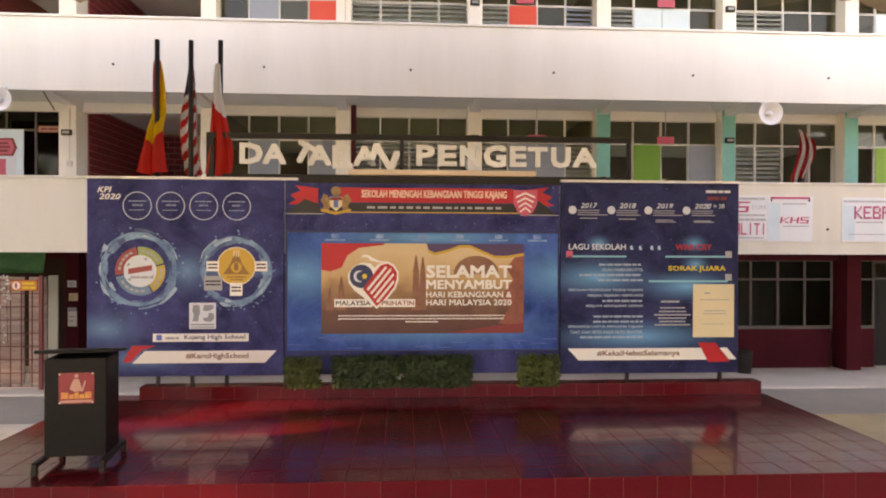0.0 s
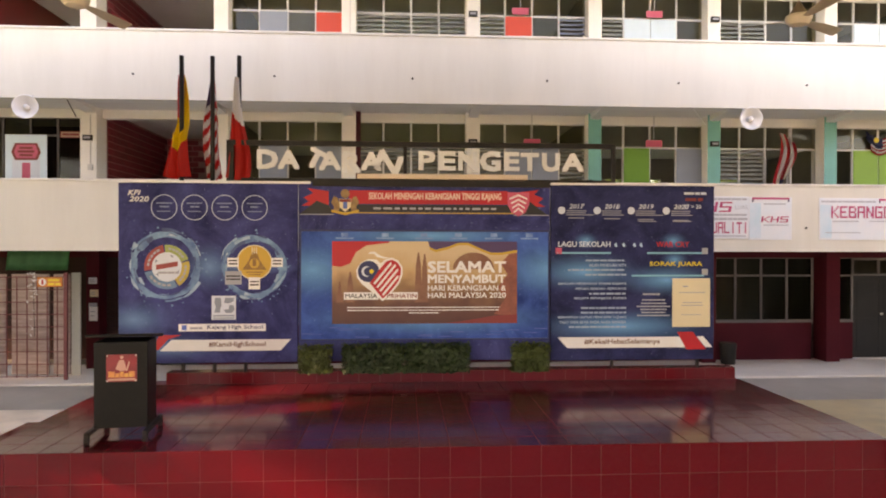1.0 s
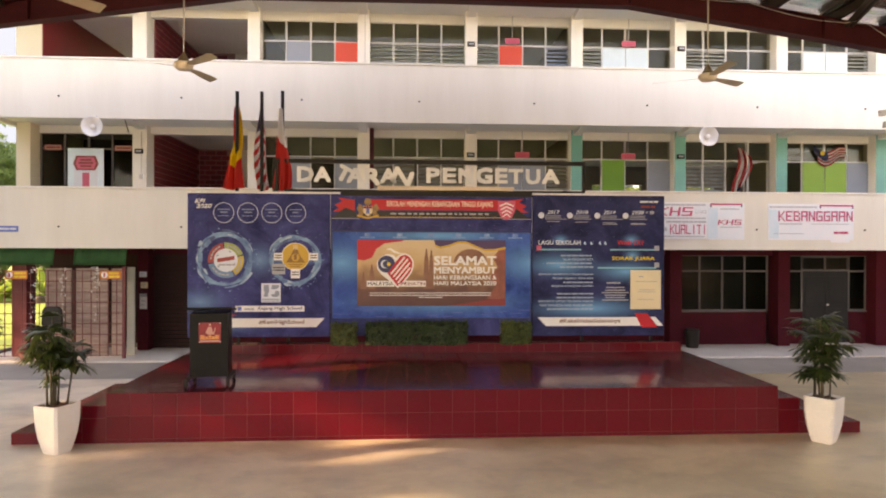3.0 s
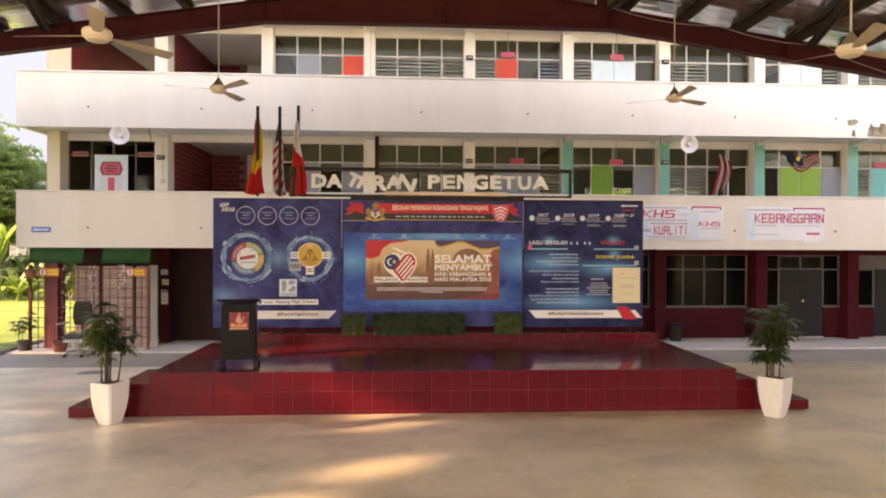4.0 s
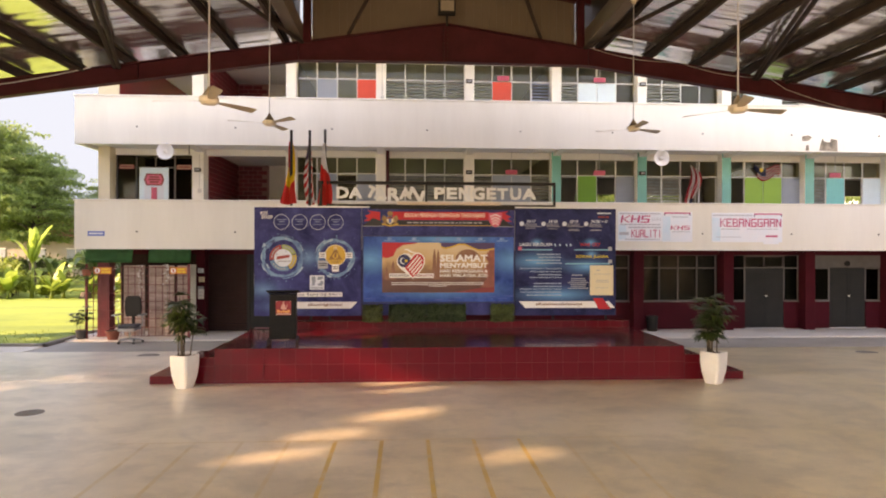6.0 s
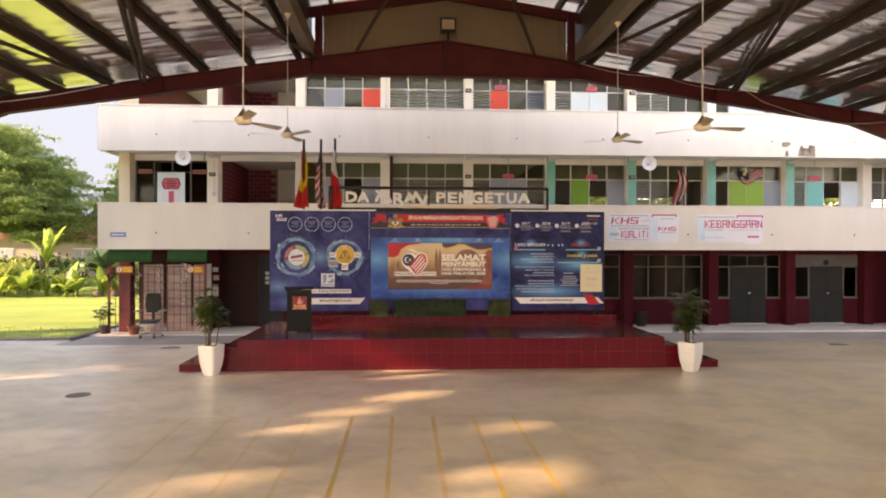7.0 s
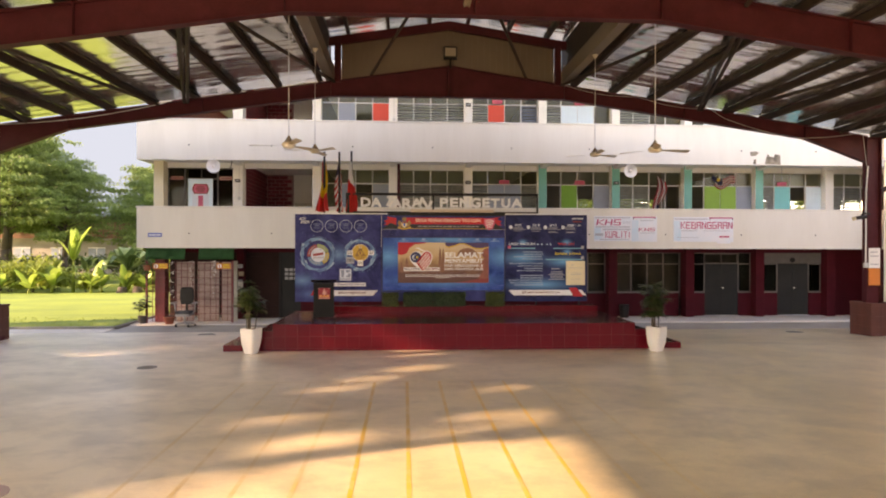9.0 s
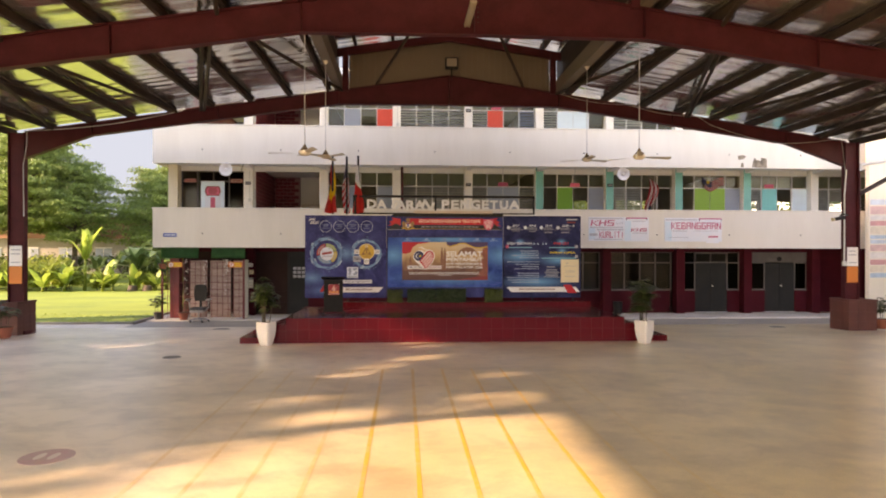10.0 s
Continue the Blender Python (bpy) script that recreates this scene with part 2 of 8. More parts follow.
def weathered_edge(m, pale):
    """Pales a floor softly towards the open west and north edges: sky light put into its colour."""
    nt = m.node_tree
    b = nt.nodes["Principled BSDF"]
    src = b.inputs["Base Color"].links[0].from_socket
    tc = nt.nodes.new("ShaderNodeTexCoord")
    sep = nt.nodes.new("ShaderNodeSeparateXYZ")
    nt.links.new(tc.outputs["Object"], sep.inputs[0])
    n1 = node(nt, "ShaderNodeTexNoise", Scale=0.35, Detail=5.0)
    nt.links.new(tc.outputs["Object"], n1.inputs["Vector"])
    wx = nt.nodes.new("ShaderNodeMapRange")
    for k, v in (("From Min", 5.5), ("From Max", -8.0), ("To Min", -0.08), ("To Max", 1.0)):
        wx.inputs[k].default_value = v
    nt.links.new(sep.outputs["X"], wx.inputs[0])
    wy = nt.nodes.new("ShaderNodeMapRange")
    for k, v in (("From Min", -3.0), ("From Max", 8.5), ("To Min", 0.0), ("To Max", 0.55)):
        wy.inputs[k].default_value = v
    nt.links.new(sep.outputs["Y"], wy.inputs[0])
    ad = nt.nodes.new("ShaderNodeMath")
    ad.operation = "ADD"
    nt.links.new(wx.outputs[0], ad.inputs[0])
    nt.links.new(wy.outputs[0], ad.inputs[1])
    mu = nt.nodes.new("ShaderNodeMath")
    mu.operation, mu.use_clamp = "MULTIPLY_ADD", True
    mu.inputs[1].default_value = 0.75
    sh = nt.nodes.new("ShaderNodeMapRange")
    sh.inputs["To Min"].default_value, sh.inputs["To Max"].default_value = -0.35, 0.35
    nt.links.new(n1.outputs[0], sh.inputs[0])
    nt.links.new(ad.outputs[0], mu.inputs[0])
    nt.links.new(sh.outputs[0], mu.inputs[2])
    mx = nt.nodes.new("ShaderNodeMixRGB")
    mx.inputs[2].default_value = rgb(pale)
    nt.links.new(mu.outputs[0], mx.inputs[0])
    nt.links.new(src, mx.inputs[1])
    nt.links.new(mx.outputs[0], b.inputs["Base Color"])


# paler tone stands for the sky sheen on the open side
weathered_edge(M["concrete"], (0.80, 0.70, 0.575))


def smears(m):
    """Dull brown mop and water smears over a floor, each about a stride long, with paler dried rims."""
    nt = m.node_tree
    b = nt.nodes["Principled BSDF"]
    src = b.inputs["Base Color"].links[0].from_socket
    tc = nt.nodes.new("ShaderNodeTexCoord")
    for sc, stretch, turn, lo, hi, dark in ((0.50, (0.95, 1.15, 1), -12, 0.44, 0.60, (0.84, 0.835, 0.82)), (1.7, (0.9, 1.2, 1), 30, 0.48, 0.62, (0.95, 0.945, 0.94))):
        mp = nt.nodes.new("ShaderNodeMapping")
        mp.inputs["Scale"].default_value, mp.inputs["Rotation"].default_value = stretch, (0, 0, radians(turn))
        nt.links.new(tc.outputs["Object"], mp.inputs["Vector"])
        n1 = node(nt, "ShaderNodeTexNoise", Scale=sc, Detail=7.0, Roughness=0.62, Distortion=0.35)
        nt.links.new(mp.outputs[0], n1.inputs["Vector"])
        ramp = nt.nodes.new("ShaderNodeValToRGB")
        e = ramp.color_ramp.elements
        e[0].position, e[1].position = lo, hi
        e[0].color, e[1].color = rgb((1.12, 1.12, 1.12)), rgb(dark)
        nt.links.new(n1.outputs[0], ramp.inputs[0])
        mx = node(nt, "ShaderNodeMixRGB", Fac=1.0)
        mx.blend_type = "MULTIPLY"
        nt.links.new(src, mx.inputs[1])
        nt.links.new(ramp.outputs[0], mx.inputs[2])
        src = mx.outputs[0]
    nt.links.new(src, b.inputs["Base Color"])


smears(M["concrete"])
grazing_gloss(M["concrete"], 1.8, 0.46)


def nebula_material(name, base, glow, spots):
    """Printed night-blue banner: cloudy blue with soft cyan flares (x, z, width, height) and fine sparks."""
    m = bpy.data.materials.new(name)
    m.use_nodes = True
    nt = m.node_tree
    b = nt.nodes["Principled BSDF"]
    tc = nt.nodes.new("ShaderNodeTexCoord")
    n1 = node(nt, "ShaderNodeTexNoise", Scale=1.5, Detail=8.0, Roughness=0.68, Distortion=0.5)
    n2 = node(nt, "ShaderNodeTexNoise", Scale=38.0, Detail=2.0)
    for n in (n1, n2):
        nt.links.new(tc.outputs["Object"], n.inputs["Vector"])
    ramp = nt.nodes.new("ShaderNodeValToRGB")
    ramp.color_ramp.elements[0].position, ramp.color_ramp.elements[1].position = 0.35, 0.72
    ramp.color_ramp.elements[0].color, ramp.color_ramp.elements[1].color = rgb(tuple(v * 0.8 for v in base)), rgb((base[0] * 3.0 + 0.012, base[1] * 3.0 + 0.012, base[2] * 2.2 + 0.03))
    nt.links.new(n1.outputs[0], ramp.inputs[0])
    out = ramp.outputs[0]
    for x, z, w, h in spots:
        mp = nt.nodes.new("ShaderNodeMapping")
        mp.inputs["Location"].default_value = (-x / w, 0, -z / h)
        mp.inputs["Scale"].default_value = (1 / w, 0, 1 / h)
        nt.links.new(tc.outputs["Object"], mp.inputs["Vector"])
        g = nt.nodes.new("ShaderNodeTexGradient")
        g.gradient_type = "QUADRATIC_SPHERE"
        nt.links.new(mp.outputs[0], g.inputs["Vector"])
        mx = nt.nodes.new("ShaderNodeMixRGB")
        mx.inputs[2].default_value = rgb(glow)
        nt.links.new(g.outputs[1], mx.inputs[0])
        nt.links.new(out, mx.inputs[1])
        out = mx.outputs[0]
    sp = nt.nodes.new("ShaderNodeValToRGB")
    sp.color_ramp.elements[0].position, sp.color_ramp.elements[1].position = 0.68, 0.82
    sp.color_ramp.elements[0].color, sp.color_ramp.elements[1].color = (0, 0, 0, 1), (0.25, 0.32, 0.45, 1)
    nt.links.new(n2.outputs[0], sp.inputs[0])
    ad = node(nt, "ShaderNodeMixRGB", Fac=1.0)
    ad.blend_type = "ADD"
    nt.links.new(out, ad.inputs[1])
    nt.links.new(sp.outputs[0], ad.inputs[2])
    nt.links.new(ad.outputs[0], b.inputs["Base Color"])
    b.inputs["Roughness"].default_value = 0.6
    b.inputs["Specular IOR Level"].default_value = 0.15
    return m


def print_fade(name, z0, z1, stops, rough=0.45):
    """Printed picture whose inks run from foot to head, with soft cloudy blots."""
    m = mat(name, stops[0][1], rough, vary=0.1, bump=0.0)
    nt = m.node_tree
    tc = nt.nodes.new("ShaderNodeTexCoord")
    sep = nt.nodes.new("ShaderNodeSeparateXYZ")
    nt.links.new(tc.outputs["Object"], sep.inputs[0])
    n1 = node(nt, "ShaderNodeTexNoise", Scale=3.0, Detail=4.0)
    nt.links.new(tc.outputs["Object"], n1.inputs["Vector"])
    mr = nt.nodes.new("ShaderNodeMapRange")
    mr.inputs["From Min"].default_value, mr.inputs["From Max"].default_value = z0, z1
    nt.links.new(sep.outputs["Z"], mr.inputs[0])
    ad = nt.nodes.new("ShaderNodeMath")
    ad.operation = "MULTIPLY_ADD"
    ad.inputs[1].default_value = 0.45
    nt.links.new(n1.outputs[0], ad.inputs[0])
    nt.links.new(mr.outputs[0], ad.inputs[2])
    ramp = nt.nodes.new("ShaderNodeValToRGB")
    el = ramp.color_ramp.elements
    while len(el) < len(stops):
        el.new(0.5)
    for e, (q, c) in zip(el, stops):
        e.position, e.color = (q + 0.22) / 1.45, rgb(c)
    sc = nt.nodes.new("ShaderNodeMath")
    sc.operation = "DIVIDE"
    sc.inputs[1].default_value = 1.45
    nt.links.new(ad.outputs[0], sc.inputs[0])
    nt.links.new(sc.outputs[0], ramp.inputs[0])
    nt.links.new(ramp.outputs[0], nt.nodes["Principled BSDF"].inputs["Base Color"])
    return m


# ---- mesh helpers ----
def box(bm, x0, x1, y0, y1, z0, z1):
    v = [bm.verts.new(p) for p in ((x0, y0, z0), (x1, y0, z0), (x1, y1, z0), (x0, y1, z0), (x0, y0, z1), (x1, y0, z1), (x1, y1, z1), (x0, y1, z1))]
    for f in ((3, 2, 1, 0), (4, 5, 6, 7), (0, 1, 5, 4), (1, 2, 6, 5), (2, 3, 7, 6), (3, 0, 4, 7)):
        bm.faces.new([v[i] for i in f])
    return v


def tube(bm, p0, p1, r, n=8, r2=None):
    p0, p1 = Vector(p0), Vector(p1)
    r2 = r if r2 is None else r2
    d = (p1 - p0).normalized()
    a = d.orthogonal().normalized()
    b = d.cross(a)
    lo, hi = [], []
    for i in range(n):
        c, s = math.cos(2 * math.pi * i / n), math.sin(2 * math.pi * i / n)
        lo.append(bm.verts.new(p0 + (a * c + b * s) * r))
        hi.append(bm.verts.new(p1 + (a * c + b * s) * r2))
    for i in range(n):
        j = (i + 1) % n
        bm.faces.new((lo[i], lo[j], hi[j], hi[i]))
    bm.faces.new(lo[::-1])
    bm.faces.new(hi)


def prism(bm, poly, y0, y1):
    """A polygon in x and z, given counter-clockwise as seen from the front, drawn out from y0 to y1."""
    a = [bm.verts.new((x, y0, z)) for x, z in poly]
    b = [bm.verts.new((x, y1, z)) for x, z in poly]
    bm.faces.new(a)
    bm.faces.new(b[::-1])
    for i in range(len(poly)):
        j = (i + 1) % len(poly)
        bm.faces.new((a[j], a[i], b[i], b[j]))


def plate(bm, poly, y):
    bm.faces.new([bm.verts.new((x, y, z)) for x, z in poly])


def disc(cx, cz, r, n=40, a0=0.0, a1=360.0):
    return [(cx + r * math.cos(radians(a0 + (a1 - a0) * i / n)), cz + r * math.sin(radians(a0 + (a1 - a0) * i / n))) for i in range(n if a1 - a0 >= 360 else n + 1)]


def ring(bm, cx, cz, r0, r1, y0, y1, n=48, a0=0.0, a1=360.0, wob=0.0):
    """A ring or arc with depth; wob makes its rim uneven."""
    rows = []
    for i in range(n + 1):
        a = radians(a0 + (a1 - a0) * i / n)
        w = 1 + wob * noise.noise((math.cos(a) * 2.5, math.sin(a) * 2.5, cx))
        q = (r0 * (2 - w), r1 * w)
        rows.append([bm.verts.new((cx + q[k] * math.cos(a), y, cz + q[k] * math.sin(a))) for k, y in ((0, y0), (1, y0), (1, y1), (0, y1))])
    for i in range(n):
        for k in range(4):
            l = (k + 1) % 4
            bm.faces.new((rows[i][k], rows[i][l], rows[i + 1][l], rows[i + 1][k]))


def bevel(bm, w, seg=1):
    bmesh.ops.recalc_face_normals(bm, faces=bm.faces[:])
    es = [e for e in bm.edges if len(e.link_faces) == 2 and e.calc_face_angle(0) > 0.5]
    bmesh.ops.bevel(bm, geom=es, offset=w, segments=seg, affect="EDGES", clamp_overlap=True)


def as_mesh(name, bm, material, smooth=False):
    bmesh.ops.recalc_face_normals(bm, faces=bm.faces[:])
    me = bpy.data.meshes.new(name)
    bm.to_mesh(me)
    bm.free()
    if material:
        me.materials.append(material)
    if smooth:
        for p in me.polygons:
            p.use_smooth = True
    return me


def top_of(ob):
    while ob.parent:
        ob = ob.parent
    return ob


def part(name, bm, material, parent, label="", world=False, smooth=False):
    """One mesh under a thing or a part. world: bm is in world places."""
    if world:
        bmesh.ops.translate(bm, verts=bm.verts[:], vec=-top_of(parent).location)
    ob = new(name, as_mesh(name, bm, material, smooth))
    ob.parent = parent
    if label:
        ob["label"] = label
    return ob


def thing(name, loc, label, category, group="", kind=""):
    ob = new(name)
    ob.location = loc
    ob.empty_display_size = 0.2
    return tagged(ob, label, category, group, kind)


def solid(name, bm, material, label, category, kind="structure", smooth=False, group=""):
    return tagged(new(name, as_mesh(name, bm, material, smooth)), label, category, group, kind)


def boxes(*bs, bev=0.0):
    bm = bmesh.new()
    for b in bs:
        box(bm, *b)
    if bev:
        bevel(bm, bev)
    return bm


def lettering(name, text, x0, x1, z0, z1, y, material, parent, depth=0.002, bold=0.0, shear=0.0, turn=0.0, label=""):
    """Words of the built-in font, fitted to a box in x and z on a front that faces -y. Stands depth proud of y."""
    cu = bpy.data.curves.new(name, "FONT")
    cu.body, cu.extrude, cu.shear, cu.resolution_u = text, 0.5, shear, 2
    tmp = new(name, cu)
    dg = bpy.context.evaluated_depsgraph_get()
    me = bpy.data.meshes.new_from_object(tmp.evaluated_get(dg))
    bpy.data.objects.remove(tmp)
    bpy.data.curves.remove(cu)
    co = np.empty(len(me.vertices) * 3)
    me.vertices.foreach_get("co", co)
    co = co.reshape(-1, 3)
    lo, hi = co.min(0), co.max(0)
    u = (co - lo) / np.maximum(hi - lo, 1e-6)
    fat = bold * (z1 - z0) * 1.15
    cx, cz, w, h = (x0 + x1) / 2, (z0 + z1) / 2, x1 - x0 - 2 * fat, z1 - z0 - 2 * fat
    px, pz = (u[:, 0] - 0.5) * w, (u[:, 1] - 0.5) * h
    c, s = math.cos(radians(turn)), math.sin(radians(turn))
    base = top_of(parent).location
    res = np.stack([cx + px * c - pz * s - base.x, y - u[:, 2] * depth - base.y, cz + px * s + pz * c - base.z], 1)
    me.vertices.foreach_set("co", res.ravel())
    bm = bmesh.new()
    bm.from_mesh(me)
    if fat:
        first = bm.verts[:] + bm.edges[:] + bm.faces[:]
        for k, (a, b) in enumerate(((1, 1), (-1, 1), (1, -1), (-1, -1))):
            more = bmesh.ops.duplicate(bm, geom=first)["geom"]
            bmesh.ops.translate(bm, verts=[q for q in more if isinstance(q, bmesh.types.BMVert)], vec=(a * fat, -0.00012 * (k + 1), b * fat))
    bpy.data.meshes.remove(me)
    # letters gathered word by word: a gap wider than a third of the height ends a word
    todo, islands = set(bm.verts), []
    while todo:
        stack, isle = [todo.pop()], []
        while stack:
            v = stack.pop()
            isle.append(v)
            for e in v.link_edges:
                o = e.other_vert(v)
                if o in todo:
                    todo.discard(o)
                    stack.append(o)
        islands.append((min(v.co.x for v in isle), max(v.co.x for v in isle), isle))
    islands.sort(key=lambda q: q[0])
    groups = [[islands[0]]]
    for q in islands[1:]:
        if q[0] - max(p[1] for p in groups[-1]) > 0.2 * h:
            groups.append([])
        groups[-1].append(q)
    for g in groups:
        keep = set(v for q in g for v in q[2])
        word = bmesh.new()
        made = {v: word.verts.new(v.co) for v in keep}
        for f in bm.faces:
            if f.verts[0] in keep:
                word.faces.new([made[v] for v in f.verts])
        ob = new(name, as_mesh(name, word, material))
        ob.parent = parent
        if label:
            ob["label"] = label
    bm.free()
    return ob


def decal(name, poly, y, material, parent, depth=0.002, label=""):
    bm = bmesh.new()
    prism(bm, poly, y - depth, y)
    return part(name, bm, material, parent, label, world=True)


def rect(x0, x1, z0, z1):
    return [(x0, z0), (x1, z0), (x1, z1), (x0, z1)]


def bars(name, rows, y, material, parent, label="", depth=0.002):
    """Unreadable small print as plain bars: rows of (x0, x1, z, height)."""
    bm = bmesh.new()
    for x0, x1, z, h in rows:
        prism(bm, rect(x0, x1, z - h / 2, z + h / 2), y - depth, y)
    ob = part(name, bm, material, parent, label, world=True)
    return tagged(ob, label, kind="stuff") if len(rows) > 1 else ob


# ---- ground ----
def lawn_level(x, y):
    built = -15.2 < x < 40 and -45 < y < 11.62 or -10.55 < x < 40 and 11.6 < y < 23
    return -0.55 if built else -0.13


bm = bmesh.new()
gx = [-400, -150, -80, -45, -30, -20, -15.4, -15.1, -12, -10.65, -10.45, 0, 15, 39.9, 40.2, 80, 200, 400]
gy = [-400, -150, -80, -45.2, -44.9, -20, 0, 11.5, 11.7, 14, 18, 22.9, 23.2, 30, 40, 60, 100, 200, 400]
gv = [[bm.verts.new((x, y, lawn_level(x, y))) for x in gx] for y in gy]
for j in range(len(gy) - 1):
    for i in range(len(gx) - 1):
        bm.faces.new((gv[j][i], gv[j][i + 1], gv[j + 1][i + 1], gv[j + 1][i]))
solid("ground", bm, M["grass"], "sunlit bright green mown lawn around the school yard", "lawn")


def floor_level(y):
    return 0.0 if y < 6 else -0.17 * min(1.0, (y - 6) / 4.6)


def slab_y(bm, x0, x1, ys, thick=0.25):
    """A slab that follows floor_level along y."""
    prev = None
    for y in ys:
        z = floor_level(y)
        row = [bm.verts.new(p) for p in ((x0, y, z), (x1, y, z), (x1, y, z - thick), (x0, y, z - thick))]
        if prev:
            for k in range(4):
                bm.faces.new((prev[k], prev[(k + 1) % 4], row[(k + 1) % 4], row[k]))
        else:
            bm.faces.new(row)
        prev = row
    bm.faces.new(prev[::-1])


bm = bmesh.new()
slab_y(bm, -15.2, 40, (-45, -30, -15, 0, 6, 8, 10.6))
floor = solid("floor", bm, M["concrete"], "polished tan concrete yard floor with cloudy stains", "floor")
bm = boxes((-10.4, 40, 10.6, 12.62, -0.5, -0.195))
solid("road", bm, M["asphalt"], "worn grey asphalt strip in front of the classroom block", "pavement")
solid("pavement_west", boxes((-15.2, -10.4, 10.6, 11.62, -0.5, -0.175)), M["apron"], "pale concrete yard edge beside the lawn", "pavement")
solid("pavement", boxes((-10.35, 22, 12.62, 14.75, -0.5, -0.155), bev=0.015), M["apron"], "pale concrete corridor floor along the ground storey", "pavement")
solid("kerb", boxes((-15.2, -10.35, 11.62, 11.74, -0.4, -0.10), (-10.45, -10.35, 11.62, 16.0, -0.4, -0.09), bev=0.012), M["kerb"], "dark concrete kerb between lawn and yard", "kerb")

# yellow court lines, worn paint, and a lateral one
def rubbed_paint(name, colour, lo, hi, most):
    """The floor's own concrete with patches of old paint left on it."""
    m = M["concrete"].copy()
    m.name = name
    nt = m.node_tree
    b = nt.nodes["Principled BSDF"]
    src = b.inputs["Base Color"].links[0].from_socket
    tc = nt.nodes.new("ShaderNodeTexCoord")
    n1 = node(nt, "ShaderNodeTexNoise", Scale=1.9, Detail=8.0, Roughness=0.72)
    nt.links.new(tc.outputs["Object"], n1.inputs["Vector"])
    q = nt.nodes.new("ShaderNodeMapRange")
    for k, v in (("From Min", lo), ("From Max", hi), ("To Min", 0.0), ("To Max", most)):
        q.inputs[k].default_value = v
    nt.links.new(n1.outputs[0], q.inputs[0])
    mx = nt.nodes.new("ShaderNodeMixRGB")
    mx.inputs[2].default_value = rgb(colour)
    nt.links.new(q.outputs[0], mx.inputs[0])
    nt.links.new(src, mx.inputs[1])
    nt.links.new(mx.outputs[0], b.inputs["Base Color"])
    return m


M["court"] = rubbed_paint("worn_yellow_paint", (0.66, 0.40, 0.04), 0.28, 0.52, 0.95)
M["courtfaint"] = rubbed_paint("faint_yellow_paint", (0.58, 0.38, 0.09), 0.34, 0.64, 0.75)


def paint_strip(x0, x1, y0, y1):
    """A coat of paint on the floor: one sheet, 2 mm up."""
    bm = bmesh.new()
    bm.faces.new([bm.verts.new((x, y, 0.002)) for x, y in ((x0, y0), (x1, y0), (x1, y1), (x0, y1))])
    return bm


lines = thing("court_lines", (0, 0, 0), "worn yellow court lines painted on the concrete floor", "floor marking", kind="structure")
for k in range(-6, 5):
    x = -0.19 + 0.605 * k
    part("painted_line", paint_strip(x - 0.027, x + 0.027, -20, 1.85), M["court" if -3 < k < 3 else "courtfaint"], lines, world=True)
part("painted_line", paint_strip(-4.2, 3.2, 1.86, 1.90), M["courtfaint"], lines, "faint lateral yellow line", world=True)

# ---- hall: portal frames, purlins, foil roof, raised ridge ----
CX = 0.43


def rtop(d):
    return 7.80 - 0.148 * d


def rbot(d):
    if d < 3.4:
        return 6.89 + 0.0 * d
    if d < 10.7:
        return 6.87 - (d - 3.4) * (6.87 - 5.82) / 7.3
    return 5.82 - (d - 10.7) * 0.36


